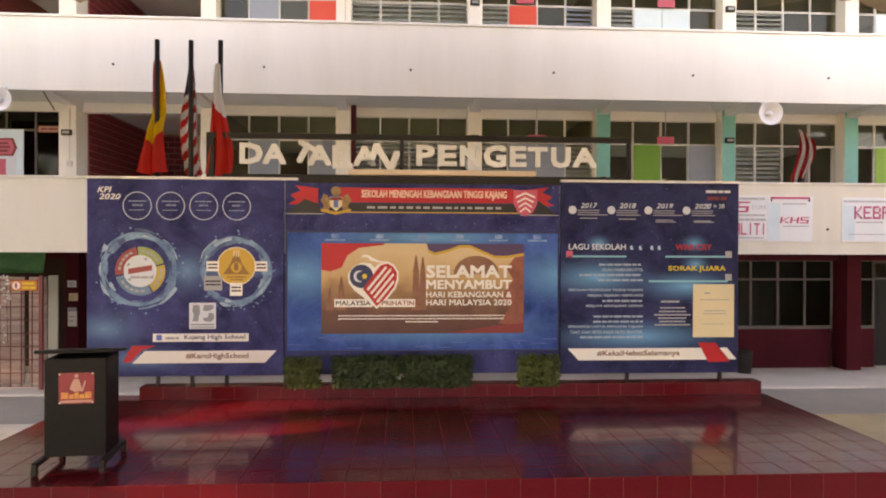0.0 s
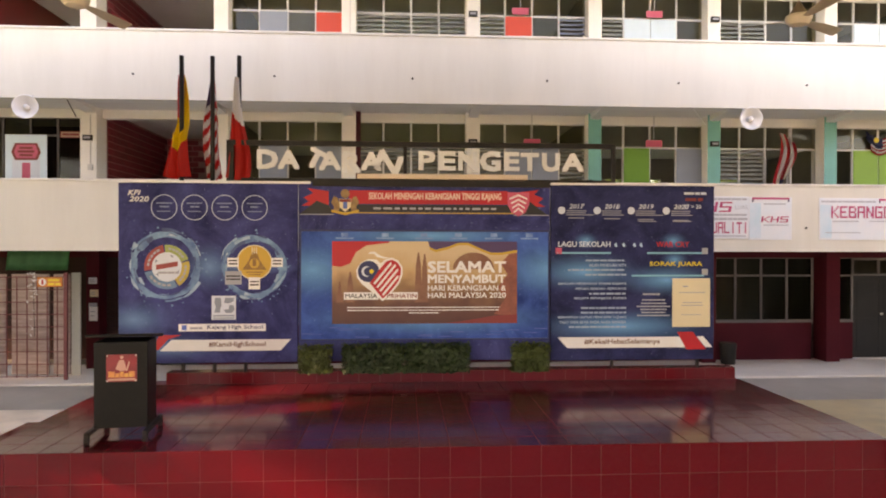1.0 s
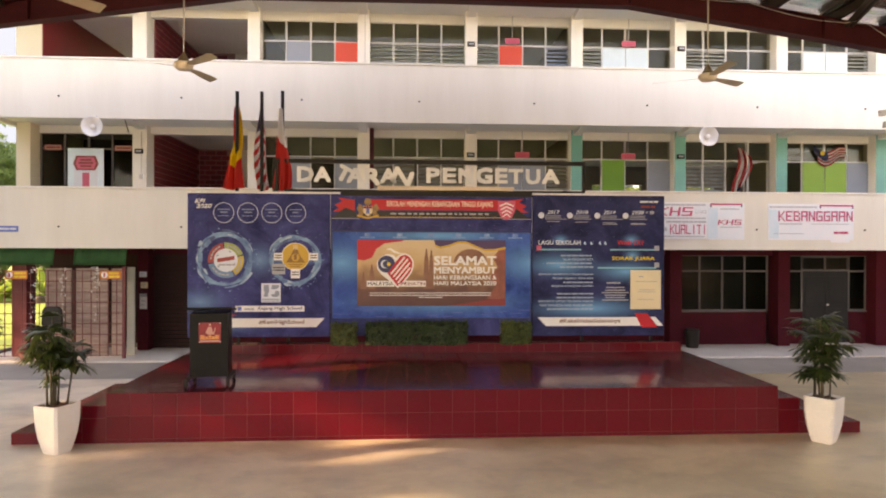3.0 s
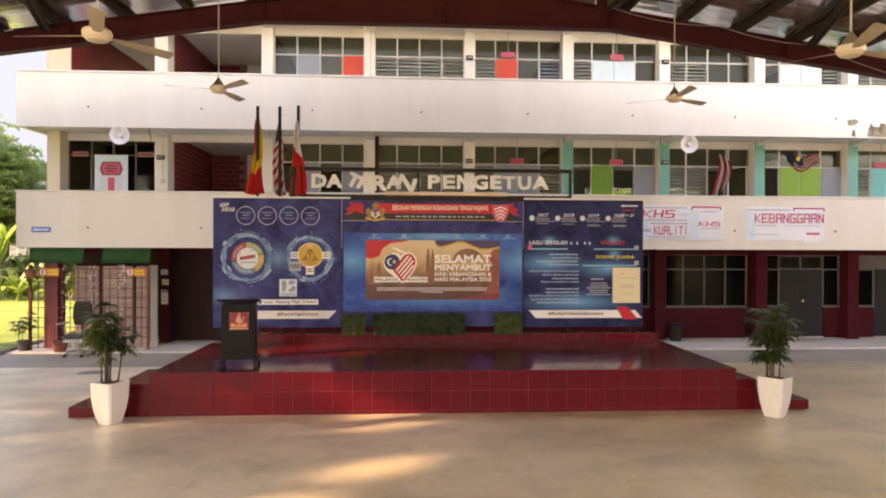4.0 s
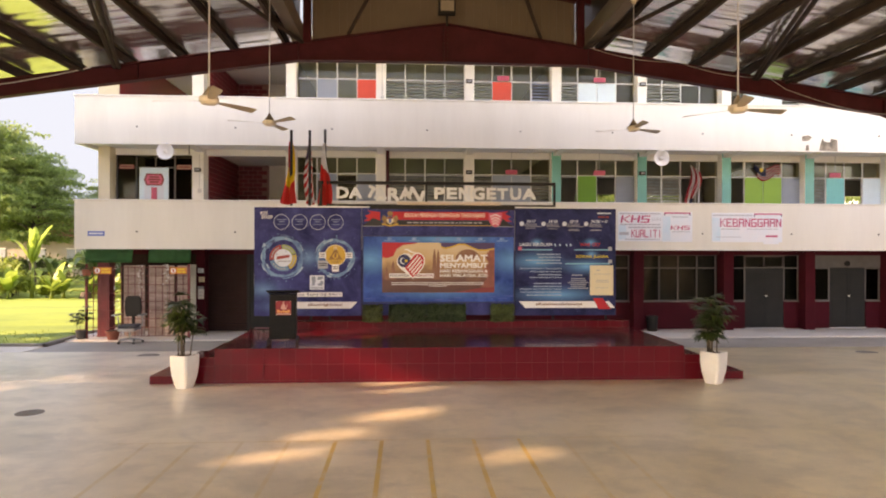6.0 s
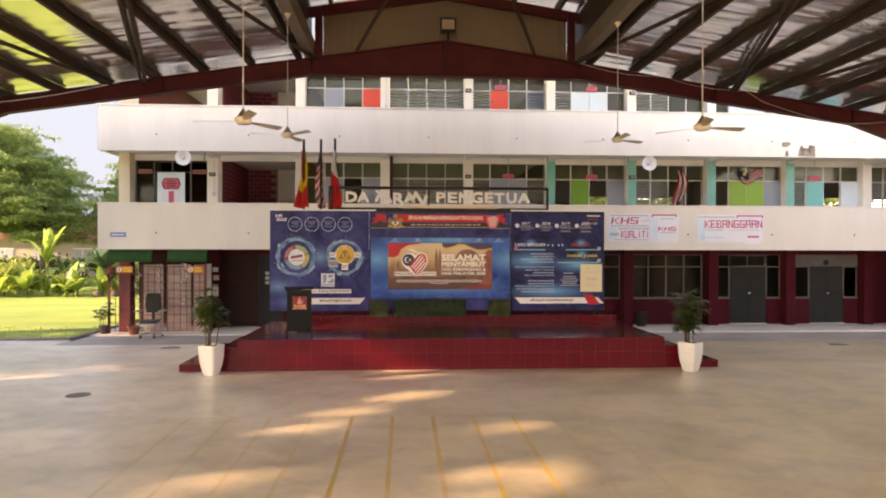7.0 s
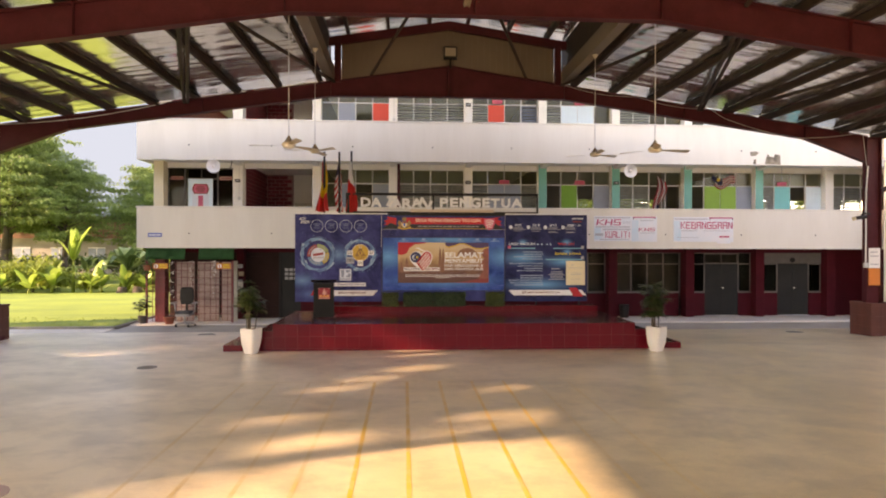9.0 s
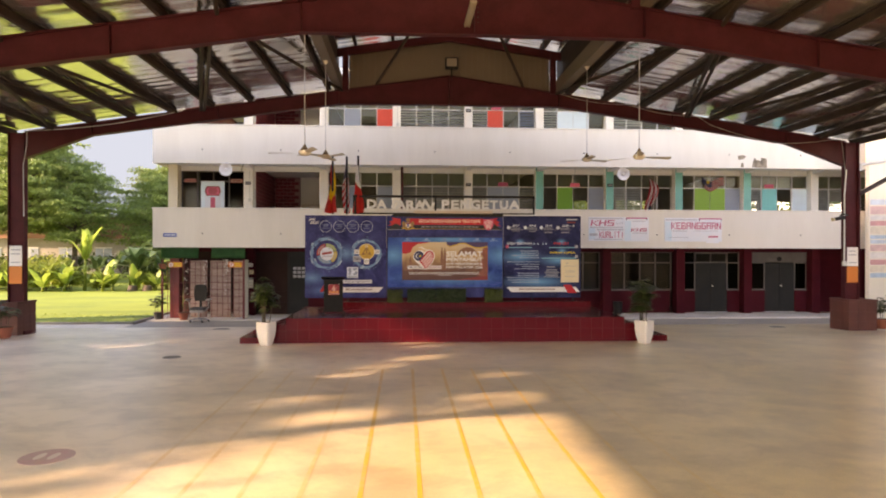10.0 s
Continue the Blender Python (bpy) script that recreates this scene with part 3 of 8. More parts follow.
def portal_frame(y, deep=0.0):
    th = thing("portal_frame", (CX, y, 0), "maroon painted steel portal frame with tapered rafters", "roof frame", "portal frames of the hall")
    def foot(d):
        return rbot(d) - deep

    ds = (0.0, 3.4, 7.0, 10.7, 12.62)
    for s in (-1, 1):
        web = bmesh.new()
        poly = [(s * d, foot(d)) for d in ds] + [(s * d, rtop(d)) for d in ds[::-1]]
        prism(web, poly if s > 0 else poly[::-1], -0.012, 0.012)
        raf = part("rafter", web, M["steel"], th)
        for nm, f, dz in (("bottom_flange", foot, 0.022), ("top_flange", rtop, -0.022)):
            fl = bmesh.new()
            poly = [(s * d, f(d)) for d in ds] + [(s * d, f(d) + dz) for d in ds[::-1]]
            prism(fl, poly if s * dz > 0 else poly[::-1], -0.105, 0.105)
            part(nm, fl, M["steel"], raf)
        for d in (3.4, 7.0, 10.7):
            part("stiffener", boxes((s * d - 0.008, s * d + 0.008, -0.10, 0.10, foot(d) + 0.024, rtop(d) - 0.024)), M["steel"], raf)
        xi, xo = (12.62, 13.08) if s > 0 else (-13.08, -12.62)
        col = bmesh.new()
        box(col, xi, xo, -0.012, 0.012, -0.1, rtop(12.9))
        box(col, xi, xi + 0.022, -0.105, 0.105, -0.1, rtop(12.8))
        box(col, xo - 0.022, xo, -0.105, 0.105, -0.1, rtop(12.9))
        cob = part("column", col, M["steel"], th)
        part("base_plate", boxes((xi - 0.08, xo + 0.08, -0.2, 0.2, -0.12, 0.03), bev=0.006), M["steel"], cob)
        # raised ridge: post and upper rafter
        part("ridge_post", boxes((s * 3.2 - 0.09, s * 3.2 + 0.09, -0.09, 0.09, rtop(3.2) - 0.05, 8.55), bev=0.006), M["steel"], th)
        up = bmesh.new()
        q = [(0, 8.86), (s * 3.6, 8.86 - 0.155 * 3.6), (s * 3.6, 9.10 - 0.155 * 3.6), (0, 9.10)]
        prism(up, q if s > 0 else q[::-1], -0.07, 0.07)
        part("ridge_rafter", up, M["steel"], th)
    bolts = bmesh.new()
    for k in range(8):
        for s in (-1, 1):
            tube(bolts, (s * 0.05, -0.03, 6.95 + k * 0.1), (s * 0.05, 0.03, 6.95 + k * 0.1), 0.014, 6)
    tagged(part("bolts", bolts, M["purlin"], th), kind="stuff")
    part("end_plate", boxes((-0.024, 0.024, -0.10, 0.10, 6.89 - deep, 7.78)), M["steel"], th)
    return th


FY = (8.4, 1.25, -5.9, -13.05)
frame_a = portal_frame(FY[0])
frame_b = portal_frame(FY[1], 0.20)
for y in FY[2:]:
    copy_thing(frame_b, pose(CX, y, 0))
Y0, Y1 = -13.4, 8.95

roof = thing("hall_roof", (CX, -2, 5.9), "metal hall roof lined with crinkled silver foil on dark purlins", "roof", kind="structure")
for s in (-1, 1):
    k = 0
    d = 3.75
    while d < 13.2:
        z = rtop(d)
        bm = bmesh.new()
        x = CX + s * d
        box(bm, x - 0.0015, x + 0.0015, Y0, Y1, z, z + 0.2)
        box(bm, x - s * 0.075 if s > 0 else x, x if s > 0 else x + 0.075, Y0, Y1, z, z + 0.004)
        box(bm, x - 0.075 if s > 0 else x, x if s > 0 else x + 0.075, Y0, Y1, z + 0.196, z + 0.2)
        part("purlin", bm, M["purlin"], roof, world=True)
        d += 1.18
    # trim box along the ridge opening
    x = CX + s * 3.42
    part("ridge_trim", boxes((x - 0.13, x + 0.13, Y0, Y1, 7.33, 7.72), bev=0.01), M["trim"], roof, "brown metal trim along the ridge opening", world=True)
    x = CX + s * 3.47
    part("ridge_side", boxes((x - 0.02, x + 0.02, Y0, Y1, 7.721, 8.66)), M["purlin"], roof, "dark side sheeting of the raised ridge", world=True)
    for d in (0.55, 1.75, 2.9):
        z = 9.10 - 0.155 * d
        x = CX + s * d
        part("purlin", boxes((x - 0.04, x + 0.04, Y0, Y1, z, z + 0.13)), M["purlin"], roof, world=True)

def crease(x, y, side):
    """Height of the foil: sagging between purlins, with sharp cross creases."""
    a = noise.noise((x * 0.35, y * 2.6, side * 7.3))
    b = noise.noise((x * 0.8 + 5, y * 6.5, side * 3.1))
    return 0.015 * (1 - 2.2 * abs(a)) + 0.006 * (1 - 2 * abs(b))


foil_verts, foil_faces = [], []
for s in (-1, 1):
    for (d0, z0), (d1, z1), cols in (((3.5, rtop(3.5) + 0.20), (13.45, rtop(13.45) + 0.20), 48), ((0.0, 9.235), (3.75, 9.235 - 0.155 * 3.75), 16)):
        rows, base = 360, len(foil_verts)
        for j in range(rows + 1):
            y = Y0 + (Y1 - Y0) * j / rows
            for i in range(cols + 1):
                d = d0 + (d1 - d0) * i / cols
                foil_verts.append((CX + s * d, y, z0 + (z1 - z0) * i / cols + 0.012 + crease(d, y, s) * 0.8))
        for j in range(rows):
            for i in range(cols):
                a = base + j * (cols + 1) + i
                foil_faces.append((a, a + 1, a + cols + 2, a + cols + 1))
foil_mesh = bpy.data.meshes.new("ceiling")
foil_mesh.from_pydata(foil_verts, [], foil_faces)
foil_mesh.materials.append(M["foil"])
foil_mesh.shade_smooth()
tagged(new("ceiling", foil_mesh), "crinkled silver insulation foil under the hall roof", "ceiling", kind="structure")
bm = bmesh.new()
for s in (-1, 1):
    for (d0, z0), (d1, z1) in (((3.45, rtop(3.45) + 0.27), (13.6, rtop(13.6) + 0.27)), ((0.0, 9.31), (3.85, 9.31 - 0.155 * 3.85))):
        q = [(CX + s * d0, z0), (CX + s * d1, z1), (CX + s * d1, z1 + 0.02), (CX + s * d0, z0 + 0.02)]
        prism(bm, q if s > 0 else q[::-1], Y0 - 0.15, Y1 + 0.15)
part("roof_sheet", bm, M["sheet"], roof, world=True)

# gable panel of ribbed cladding in the ridge opening
bm = bmesh.new()
x = -3.1
while x < 3.1:
    x1 = min(x + 0.09, 3.1)
    dep = 0.0 if int(round((x + 3.1) / 0.09)) % 2 else 0.03
    prism(bm, [(CX + x, rtop(abs(x)) - 0.03), (CX + x1, rtop(abs(x1)) - 0.03), (CX + x1, 8.90 - 0.155 * abs(x1)), (CX + x, 8.90 - 0.155 * abs(x))], 8.50 - dep, 8.53)
    x += 0.09
part("gable_cladding", bm, M["beige"], roof, "beige ribbed metal cladding in the ridge gable", world=True)

# bracing rods and a slack cable
for s in (-1, 1):
    for (d0, y0, z0), (d1, y1, z1) in (((3.3, 8.3, 7.28), (5.1, 1.3, 7.0)), ((7.4, 8.3, 6.62), (5.1, 1.3, 7.0)), ((8.2, 8.3, 6.55), (9.2, 1.3, 6.35)),
                                       ((7.5, 8.3, 6.62), (5.3, 1.3, 7.05)), ((5.0, 1.2, 7.0), (3.4, -5.8, 7.25)), ((9.0, 1.2, 6.4), (7.2, -5.8, 6.6)), ((11.8, 8.3, 6.0), (9.8, 1.3, 6.3))):
        bm = bmesh.new()
        tube(bm, (CX + s * d0, y0, z0), (CX + s * d1, y1, z1), 0.046, 8)
        part("brace", bm, M["purlin"], roof, world=True)
    bm = bmesh.new()
    tube(bm, (CX + s * 0.6, 5.2, 9.05), (CX + s * 2.25, 8.35, 7.5), 0.045, 8)
    part("brace", bm, M["purlin"], roof, world=True)
bm = bmesh.new()
pts = [Vector((CX + 3.3 + 4.45 * i / 10, 8.25, rtop(3.3 + 4.45 * i / 10) - 0.02 - 0.10 * math.sin(math.pi * ((i * 2 / 10) % 1)))) for i in range(11)]
for a, b, sag in (((8.18, 6.50), (10.6, 5.81), 0.05), ((10.6, 5.81), (12.85, 6.0), 0.06), ((12.85, 6.0), (12.97, 5.0), 0.0)):
    pts += [Vector((a[0] + (b[0] - a[0]) * q / 6, 8.22, a[1] + (b[1] - a[1]) * q / 6 - sag * math.sin(math.pi * q / 6))) for q in range(1, 7)]
for a, b in zip(pts[:-1], pts[1:]):
    tube(bm, a, b, 0.007, 5)
solid("cable", bm, M["rod"], "thin pale cable slung along the rafter", "cable", kind="")
bm = bmesh.new()
pts = [Vector((CX - 8.0 - 4.5 * i / 16, 8.25, rtop(8.0 + 4.5 * i / 16) - 0.03 - 0.12 * math.sin(math.pi * i / 16))) for i in range(17)]
pts += [Vector((-12.05, 8.2, 5.5)), Vector((-12.15, 8.2, 4.9)), Vector((-12.13, 8.2, 3.4))]
for a, b in zip(pts[:-1], pts[1:]):
    tube(bm, a, b, 0.014, 5)
solid("cable", bm, M["rod"], "thin pale cable running down the hall column", "cable", kind="")

# ---- classroom block ----
PY = 12.95          # parapet face
WY = 14.57          # window plane
X0, X1 = -10.25, 26.0
for name, z0, z1 in (("parapet_1", 2.50, 3.98), ("parapet_2", 5.62, 7.08)):
    bm = boxes((X0, X1, PY, PY + 0.12, z0, z1 - 0.05), (X0, X0 + 0.12, PY + 0.12, 22, z0, z1 - 0.05))
    wall = solid(name, bm, M["white"], "white painted concrete corridor parapet", "parapet")
    cap = bmesh.new()
    box(cap, X0 - 0.03, X1, PY - 0.03, PY + 0.15, z1 - 0.05, z1)
    box(cap, X0 - 0.03, X0 + 0.15, PY + 0.15, 22, z1 - 0.05, z1)
    bevel(cap, 0.008)
    part("coping", cap, M["white"], wall)
    for k in range(9):
        sp = bmesh.new()
        x = -8.45 + 2.87 * k
        tube(sp, (x, PY - 0.02, z0 + 0.52), (x, PY + 0.02, z0 + 0.52), 0.024, 8)
        part("drain_spout", sp, M["black"], wall, "short dark drain spout")
bm = boxes((X0, X1, PY + 0.12, 22, 2.60, 2.92))
solid("slab_1", bm, M["soffit"], "pale painted concrete first floor slab", "floor")
solid("slab_2", boxes((X0, X1, PY + 0.12, 22, 5.72, 6.04)), M["soffit"], "pale painted concrete second floor slab", "floor")
solid("slab_3", boxes((X0 - 0.3, X1, PY - 0.3, 22.3, 8.85, 9.15)), M["soffit"], "pale concrete roof slab of the classroom block", "roof")
COLS = [-7.03 + 2.87 * k for k in range(1, 9)]
# lintel beams, and haunches under the corridor soffit
for name, z in (("beam_1", 5.52), ("beam_2", 8.62)):
    solid(name, boxes((-9.85, X1, WY - 0.06, WY + 0.14, z, z + 0.24)), M["column"], "white painted lintel beam over the windows", "beam")
solid("beam_0", boxes((-9.85, X1, WY - 0.06, WY + 0.14, 2.34, 2.62)), M["maroonwall"], "maroon lintel beam over the ground floor", "beam")
for z in (5.72, 8.85):
    for x in [-7.03] + COLS:
        bm = bmesh.new()
        h = 0.16
        vs = [bm.verts.new(p) for p in ((x - 0.11, PY + 0.12, z), (x + 0.11, PY + 0.12, z), (x + 0.11, WY - 0.06, z), (x - 0.11, WY - 0.06, z),
                                        (x - 0.11, WY - 0.06, z - h), (x + 0.11, WY - 0.06, z - h), (x - 0.11, PY + 0.12, z - 0.03), (x + 0.11, PY + 0.12, z - 0.03))]
        for f in ((6, 7, 5, 4), (0, 6, 4, 3), (1, 2, 5, 7), (0, 1, 7, 6), (0, 3, 2, 1), (3, 4, 5, 2)):
            bm.faces.new([vs[i] for i in f])
        solid("haunch", bm, M["soffit"], "white painted tapering corridor bracket", "bracket", group="corridor brackets")


def column(x, z0, z1, front, label, w=0.32, y0=14.22):
    th = thing("wall_column", (x, y0 + 0.2, z0), label, "column", "columns of the classroom block", "structure")
    part("shaft", boxes((x - w / 2, x + w / 2, y0, WY + 0.15, z0, z1), bev=0.006), M["column"] if front != "maroon" else M["maroonwall"], th, world=True)
    if front == "teal":
        part("paint_face", boxes((x - w / 2 + 0.004, x + w / 2 - 0.004, y0 - 0.004, y0 + 0.01, z0, z1)), M["teal"], th, "teal painted front", world=True)
    return th


for k, x in enumerate(COLS):
    column(x, 2.92, 5.72, "teal" if k >= 3 and k < 7 else "white", "white column with a teal painted front" if 3 <= k < 7 else "white painted concrete column")
    column(x, 6.04, 8.85, "white", "white painted concrete column")
for z0, z1 in ((2.92, 5.72), (6.04, 8.85)):
    column(-7.08, z0, z1, "white", "white painted concrete column at the stairwell", 0.36)
    solid("wall_west", boxes((-10.1, -9.75 if z0 < 6 else -9.47, 14.1, 22, z0, z1)), M["cream"], "cream stained end wall of the classroom block", "wall")
for x in (-6.99, 7.22, 10.28, 13.1, 16.0, 18.9, 21.7, 24.6):
    column(x, -0.16, 2.62, "maroon", "maroon painted ground floor column", 0.34 if x > 0 else 0.28)

# back wall with far windows open to the sky and hidden gaps added for daylight, partitions, room floors
bm = boxes((X0, X1, 21.8, 22, -0.3, 3.15), (-6.4, X1, 21.8, 22, 5.0, 6.25), (-6.4, X1, 21.8, 22, 8.4, 8.85), (X0, -9.2, 21.8, 22, 3.15, 8.85), (-9.2, -6.4, 21.8, 22, 5.6, 6.25), (-9.2, -6.4, 21.8, 22, 8.7, 8.85))
for x0, x1, z0, z1 in ((-6.4, -3.6, 4.45, 5.0), (3.9, 4.9, 3.15, 5.0), (-3.6, 3.9, 4.15, 5.0), (4.9, X1, 3.15, 3.9), (-4.2, -3.6, 6.25, 8.4), (-4.2, -3.6, 3.15, 4.45), (-3.6, 4.6, 7.35, 8.4), (4.6, X1, 6.25, 7.1), (-0.3, 0.3, 3.15, 4.15), (-0.3, 0.3, 6.25, 7.35)):
    box(bm, x0, x1, 21.8, 22, z0, z1)
for x in (6.6, 9.6, 12.5, 15.4, 18.3, 21.2, 24.0):
    box(bm, x - 0.5, x + 0.5, 21.8, 22, 3.9, 5.0)
    box(bm, x - 0.9, x + 0.9, 21.8, 22, 7.1, 8.4)
solid("wall_north", bm, M["roomwall"], "rear wall of the classrooms with open windows and added unseen daylight gaps", "wall")
for x in (-4.16, 4.43, 13.05):
    for z0, z1 in ((2.92, 5.72), (6.04, 8.85)):
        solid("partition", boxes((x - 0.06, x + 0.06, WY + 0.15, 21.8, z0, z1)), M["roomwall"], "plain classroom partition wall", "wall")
solid("wall_east", boxes((25.8, 26.0, 12.9, 22, -0.3, 8.85)), M["white"], "plain white end wall", "wall")
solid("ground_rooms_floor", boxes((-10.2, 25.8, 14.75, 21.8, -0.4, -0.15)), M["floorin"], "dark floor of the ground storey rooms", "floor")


# windows: a grid of lights, each glass, louvre, open or a painted panel
def window(n, x0, x1, z0, z1, zt, lights, label, y=WY, fm="frame"):
    th = thing("window_%d" % n, ((x0 + x1) / 2, y, z0), label, "window", "classroom windows", "structure")
    k = len(lights)
    w = (x1 - x0) / k
    bm = bmesh.new()
    t = 0.022
    for i in range(k + 1):
        x = x0 + w * i
        box(bm, x - t, x + t, y - 0.03, y + 0.03, z0, z1)
    for z in (z0, zt, z1):
        box(bm, x0, x1, y - 0.026, y + 0.026, z - t, z + t)
    part("window_frame", bm, M[fm], th, world=True)
    for i, l in enumerate(lights):
        a, b = x0 + w * i + t, x0 + w * (i + 1) - t
        part("pane", boxes((a, b, y - 0.003, y + 0.003, zt + t, z1 - t)), M["glass" if fm == "frame" else "darkglass"], th, world=True)
        if l == "L" or l == "B":
            sl = bmesh.new()
            z = z0 + 0.08
            while z < zt - 0.04:
                vs = [sl.verts.new(p) for p in ((a, y - 0.035, z), (b, y - 0.035, z), (b, y + 0.035, z + 0.07), (a, y + 0.035, z + 0.07), (a, y - 0.035, z + 0.006), (b, y - 0.035, z + 0.006), (b, y + 0.035, z + 0.076), (a, y + 0.035, z + 0.076))]
                for f in ((0, 1, 2, 3), (7, 6, 5, 4), (0, 4, 5, 1), (2, 6, 7, 3)):
                    sl.faces.new([vs[j] for j in f])
                z += 0.105
            part("louvre", sl, M["louvre"] if l == "L" else M["p_slate"], th, "tilted louvre slats", world=True)
        elif l == "G":
            part("pane", boxes((a, b, y - 0.003, y + 0.003, z0 + t, zt - t)), M["glass" if fm == "frame" else "darkglass"], th, world=True)
        elif l == "O":
            continue
        else:
            m, lab = l
            p = boxes((a - 0.012, b + 0.012, y - 0.05, y - 0.02, z0 + 0.02, zt - 0.012), bev=0.004)
            part("panel", p, M[m], th, lab, world=True)
    return th


RED, BLU, LBL, GRN, LIM, TUR, SKY, SLA = (("p_orange", "orange-red panel"), ("p_slate", "grey-blue panel"), ("p_sky", "pale blue panel"), ("p_grn", "green shutter"),
                                          ("p_lime", "lime green door leaf"), ("p_turq", "turquoise shutter"), ("p_sky", "pale blue panel"), ("p_slate", "grey curtain panel"))
BAYS = [(COLS[k] + 0.14, COLS[k + 1] - 0.14) for k in range(7)] + [(COLS[7] + 0.14, 16.0 + 2.8)]
UP = [("G", BLU, "G", RED), ("L", "L", "L", "L"), ("L", RED, "G", "B"), ("L", SKY, SKY, "G"), ("L", "L", "G", "G"), ("G", SKY, SKY, "L"), ("L", "L", "G", "G"), ("L", "G", "L", "G")]
MID = [("G", SLA, "G", SLA), ("L", "L", "L", "L"), ("L", SLA, SLA, "L"), ("O", GRN, "O", SLA), ("L", "L", "O", "O"), ("O", LIM, LIM, SLA), ("L", TUR, "O", SKY), ("L", "L", "G", "G")]
for k, (a, b) in enumerate(BAYS):
    window(k + 1, a, b, 3.62, 5.52, 4.98, MID[k], "classroom window with white frame, dark lights above, shutters and louvres below")
    window(k + 9, a, b, 6.74, 8.62, 8.07, UP[k], "upper classroom window with white frame, louvres and coloured panels")
solid("wall_sills", boxes((-4.0, X1, WY - 0.05, WY + 0.1, 2.92, 3.60), (-4.0, X1, WY - 0.05, WY + 0.1, 6.04, 6.72)), M["white"], "white wall below the classroom windows", "wall")

# ---- stage ----
SX0, SX1, SY0, SY1, SZ = -4.05, 4.95, 5.6, 8.62, 0.65
stage = thing("stage", (0.45, 5.6, 0), "low stage faced with glossy maroon tiles, stepped at both sides", "stage")
e = 0.001
part("core", boxes((SX0 + e, SX1 - e, SY0 + e, 8.90, -0.2, SZ - e)), M["grout"], stage, "pale pink grout bed", world=True)
steps = [(SX1, 5.25, 0.49), (5.25, 5.6, 0.325), (5.6, 6.13, 0.15)]
for s in (1, -1):
    for a, b, z in steps:
        xa, xb = (a, b) if s > 0 else (0.9 - b, 0.9 - a)
        part("side_step", boxes((xa, xb - e if s > 0 else xb, SY0 + e, 8.6, -0.2, z - e)), M["grout"], stage, world=True)
part("back_plinth", boxes((-3.35, 4.9, SY1, 8.84, SZ, 0.815)), M["grout"], stage, "raised plinth under the display board", world=True)

# ---- display board ----
BY = 8.67
board = thing("display_board", (0.28, 8.72, 0.815), "wide dark blue printed school display board on short black posts", "display board")
NAVY = (0.013, 0.018, 0.080)
M["halo"] = mat("cyan_halo_print", (0.17, 0.36, 0.54), 0.5, col2=(0.045, 0.13, 0.30), scale=5, fine=22, vary=0.35, bump=0)
for key, c in dict(p_wred=(0.42, 0.06, 0.06), p_wgreen=(0.34, 0.42, 0.14), p_wyellow=(0.58, 0.42, 0.09), p_wblue=(0.12, 0.26, 0.42)).items():
    M[key] = mat(key[3:] + "_wheel_print", c, 0.5, scale=9, fine=50, vary=0.25, bump=0)
M["p_badge"] = flat("pale_blue_print", (0.46, 0.53, 0.64))
M["p_badge2"] = flat("dim_blue_print", (0.20, 0.26, 0.40))
M["halo3"] = mat("dim_halo_print", (0.06, 0.12, 0.26), 0.5, col2=(0.03, 0.05, 0.14), scale=6, fine=22, vary=0.3, bump=0)
M["halo2"] = mat("pale_halo_print", (0.40, 0.54, 0.66), 0.5, col2=(0.14, 0.30, 0.46), scale=6, fine=22, vary=0.35, bump=0)
GLOW = (0.10, 0.36, 0.64)
M["neb_l"] = nebula_material("night_blue_print_a", (0.019, 0.023, 0.10), (0.12, 0.26, 0.46), [(-4.1, 0.75, 0.7, 0.35), (-3.05, 1.50, 0.45, 0.42), (-2.45, 1.48, 0.8, 0.12), (-3.6, 0.35, 0.9, 0.22)])
M["neb_c"] = nebula_material("night_blue_print_b", (0.012, 0.045, 0.22), GLOW, [(-1.6, 1.45, 1.05, 0.55), (1.85, 1.45, 1.05, 0.55), (0.1, 1.95, 2.2, 0.25), (0.1, 0.75, 2.4, 0.35)])
M["neb_r"] = nebula_material("night_blue_print_c", (0.009, 0.012, 0.052), GLOW, [(2.35, 1.42, 1.0, 0.34), (2.38, 1.88, 0.22, 0.14), (3.70, 1.88, 0.24, 0.15), (3.72, 1.60, 0.24, 0.15), (3.6, 1.30, 0.9, 0.28), (2.9, 0.62, 1.6, 0.30)])
lp = part("left_panel", boxes((-4.03, -1.53, BY, BY + 0.05, 0.945, 3.50), bev=0.004), M["neb_l"], board, world=True)
cp = part("centre_panel", boxes((-1.52, 2.13, BY + 0.012, BY + 0.06, 0.95, 3.53), bev=0.004), M["neb_l"], board, world=True)
rp = part("right_panel", boxes((2.14, 4.60, BY, BY + 0.05, 0.935, 3.51), bev=0.004), M["neb_r"], board, world=True)
part("edge_trim", boxes((-4.04, -1.35, BY - 0.012, BY + 0.06, 3.503, 3.535)), M["p_white"], board, "white top edging", world=True)
part("edge_trim", boxes((2.14, 4.61, BY - 0.012, BY + 0.06, 3.513, 3.545)), M["p_white"], board, "white top edging", world=True)
part("header", boxes((-1.32, 2.13, BY - 0.01, BY + 0.1, 3.47, 3.57)), M["black"], board, "black header rail", world=True)
part("ledge", boxes((-0.68, 1.78, BY - 0.10, BY + 0.1, 3.575, 3.645), bev=0.006), flat("pale_tan_board", (0.70, 0.56, 0.42)), board, "pale tan ledge", world=True)
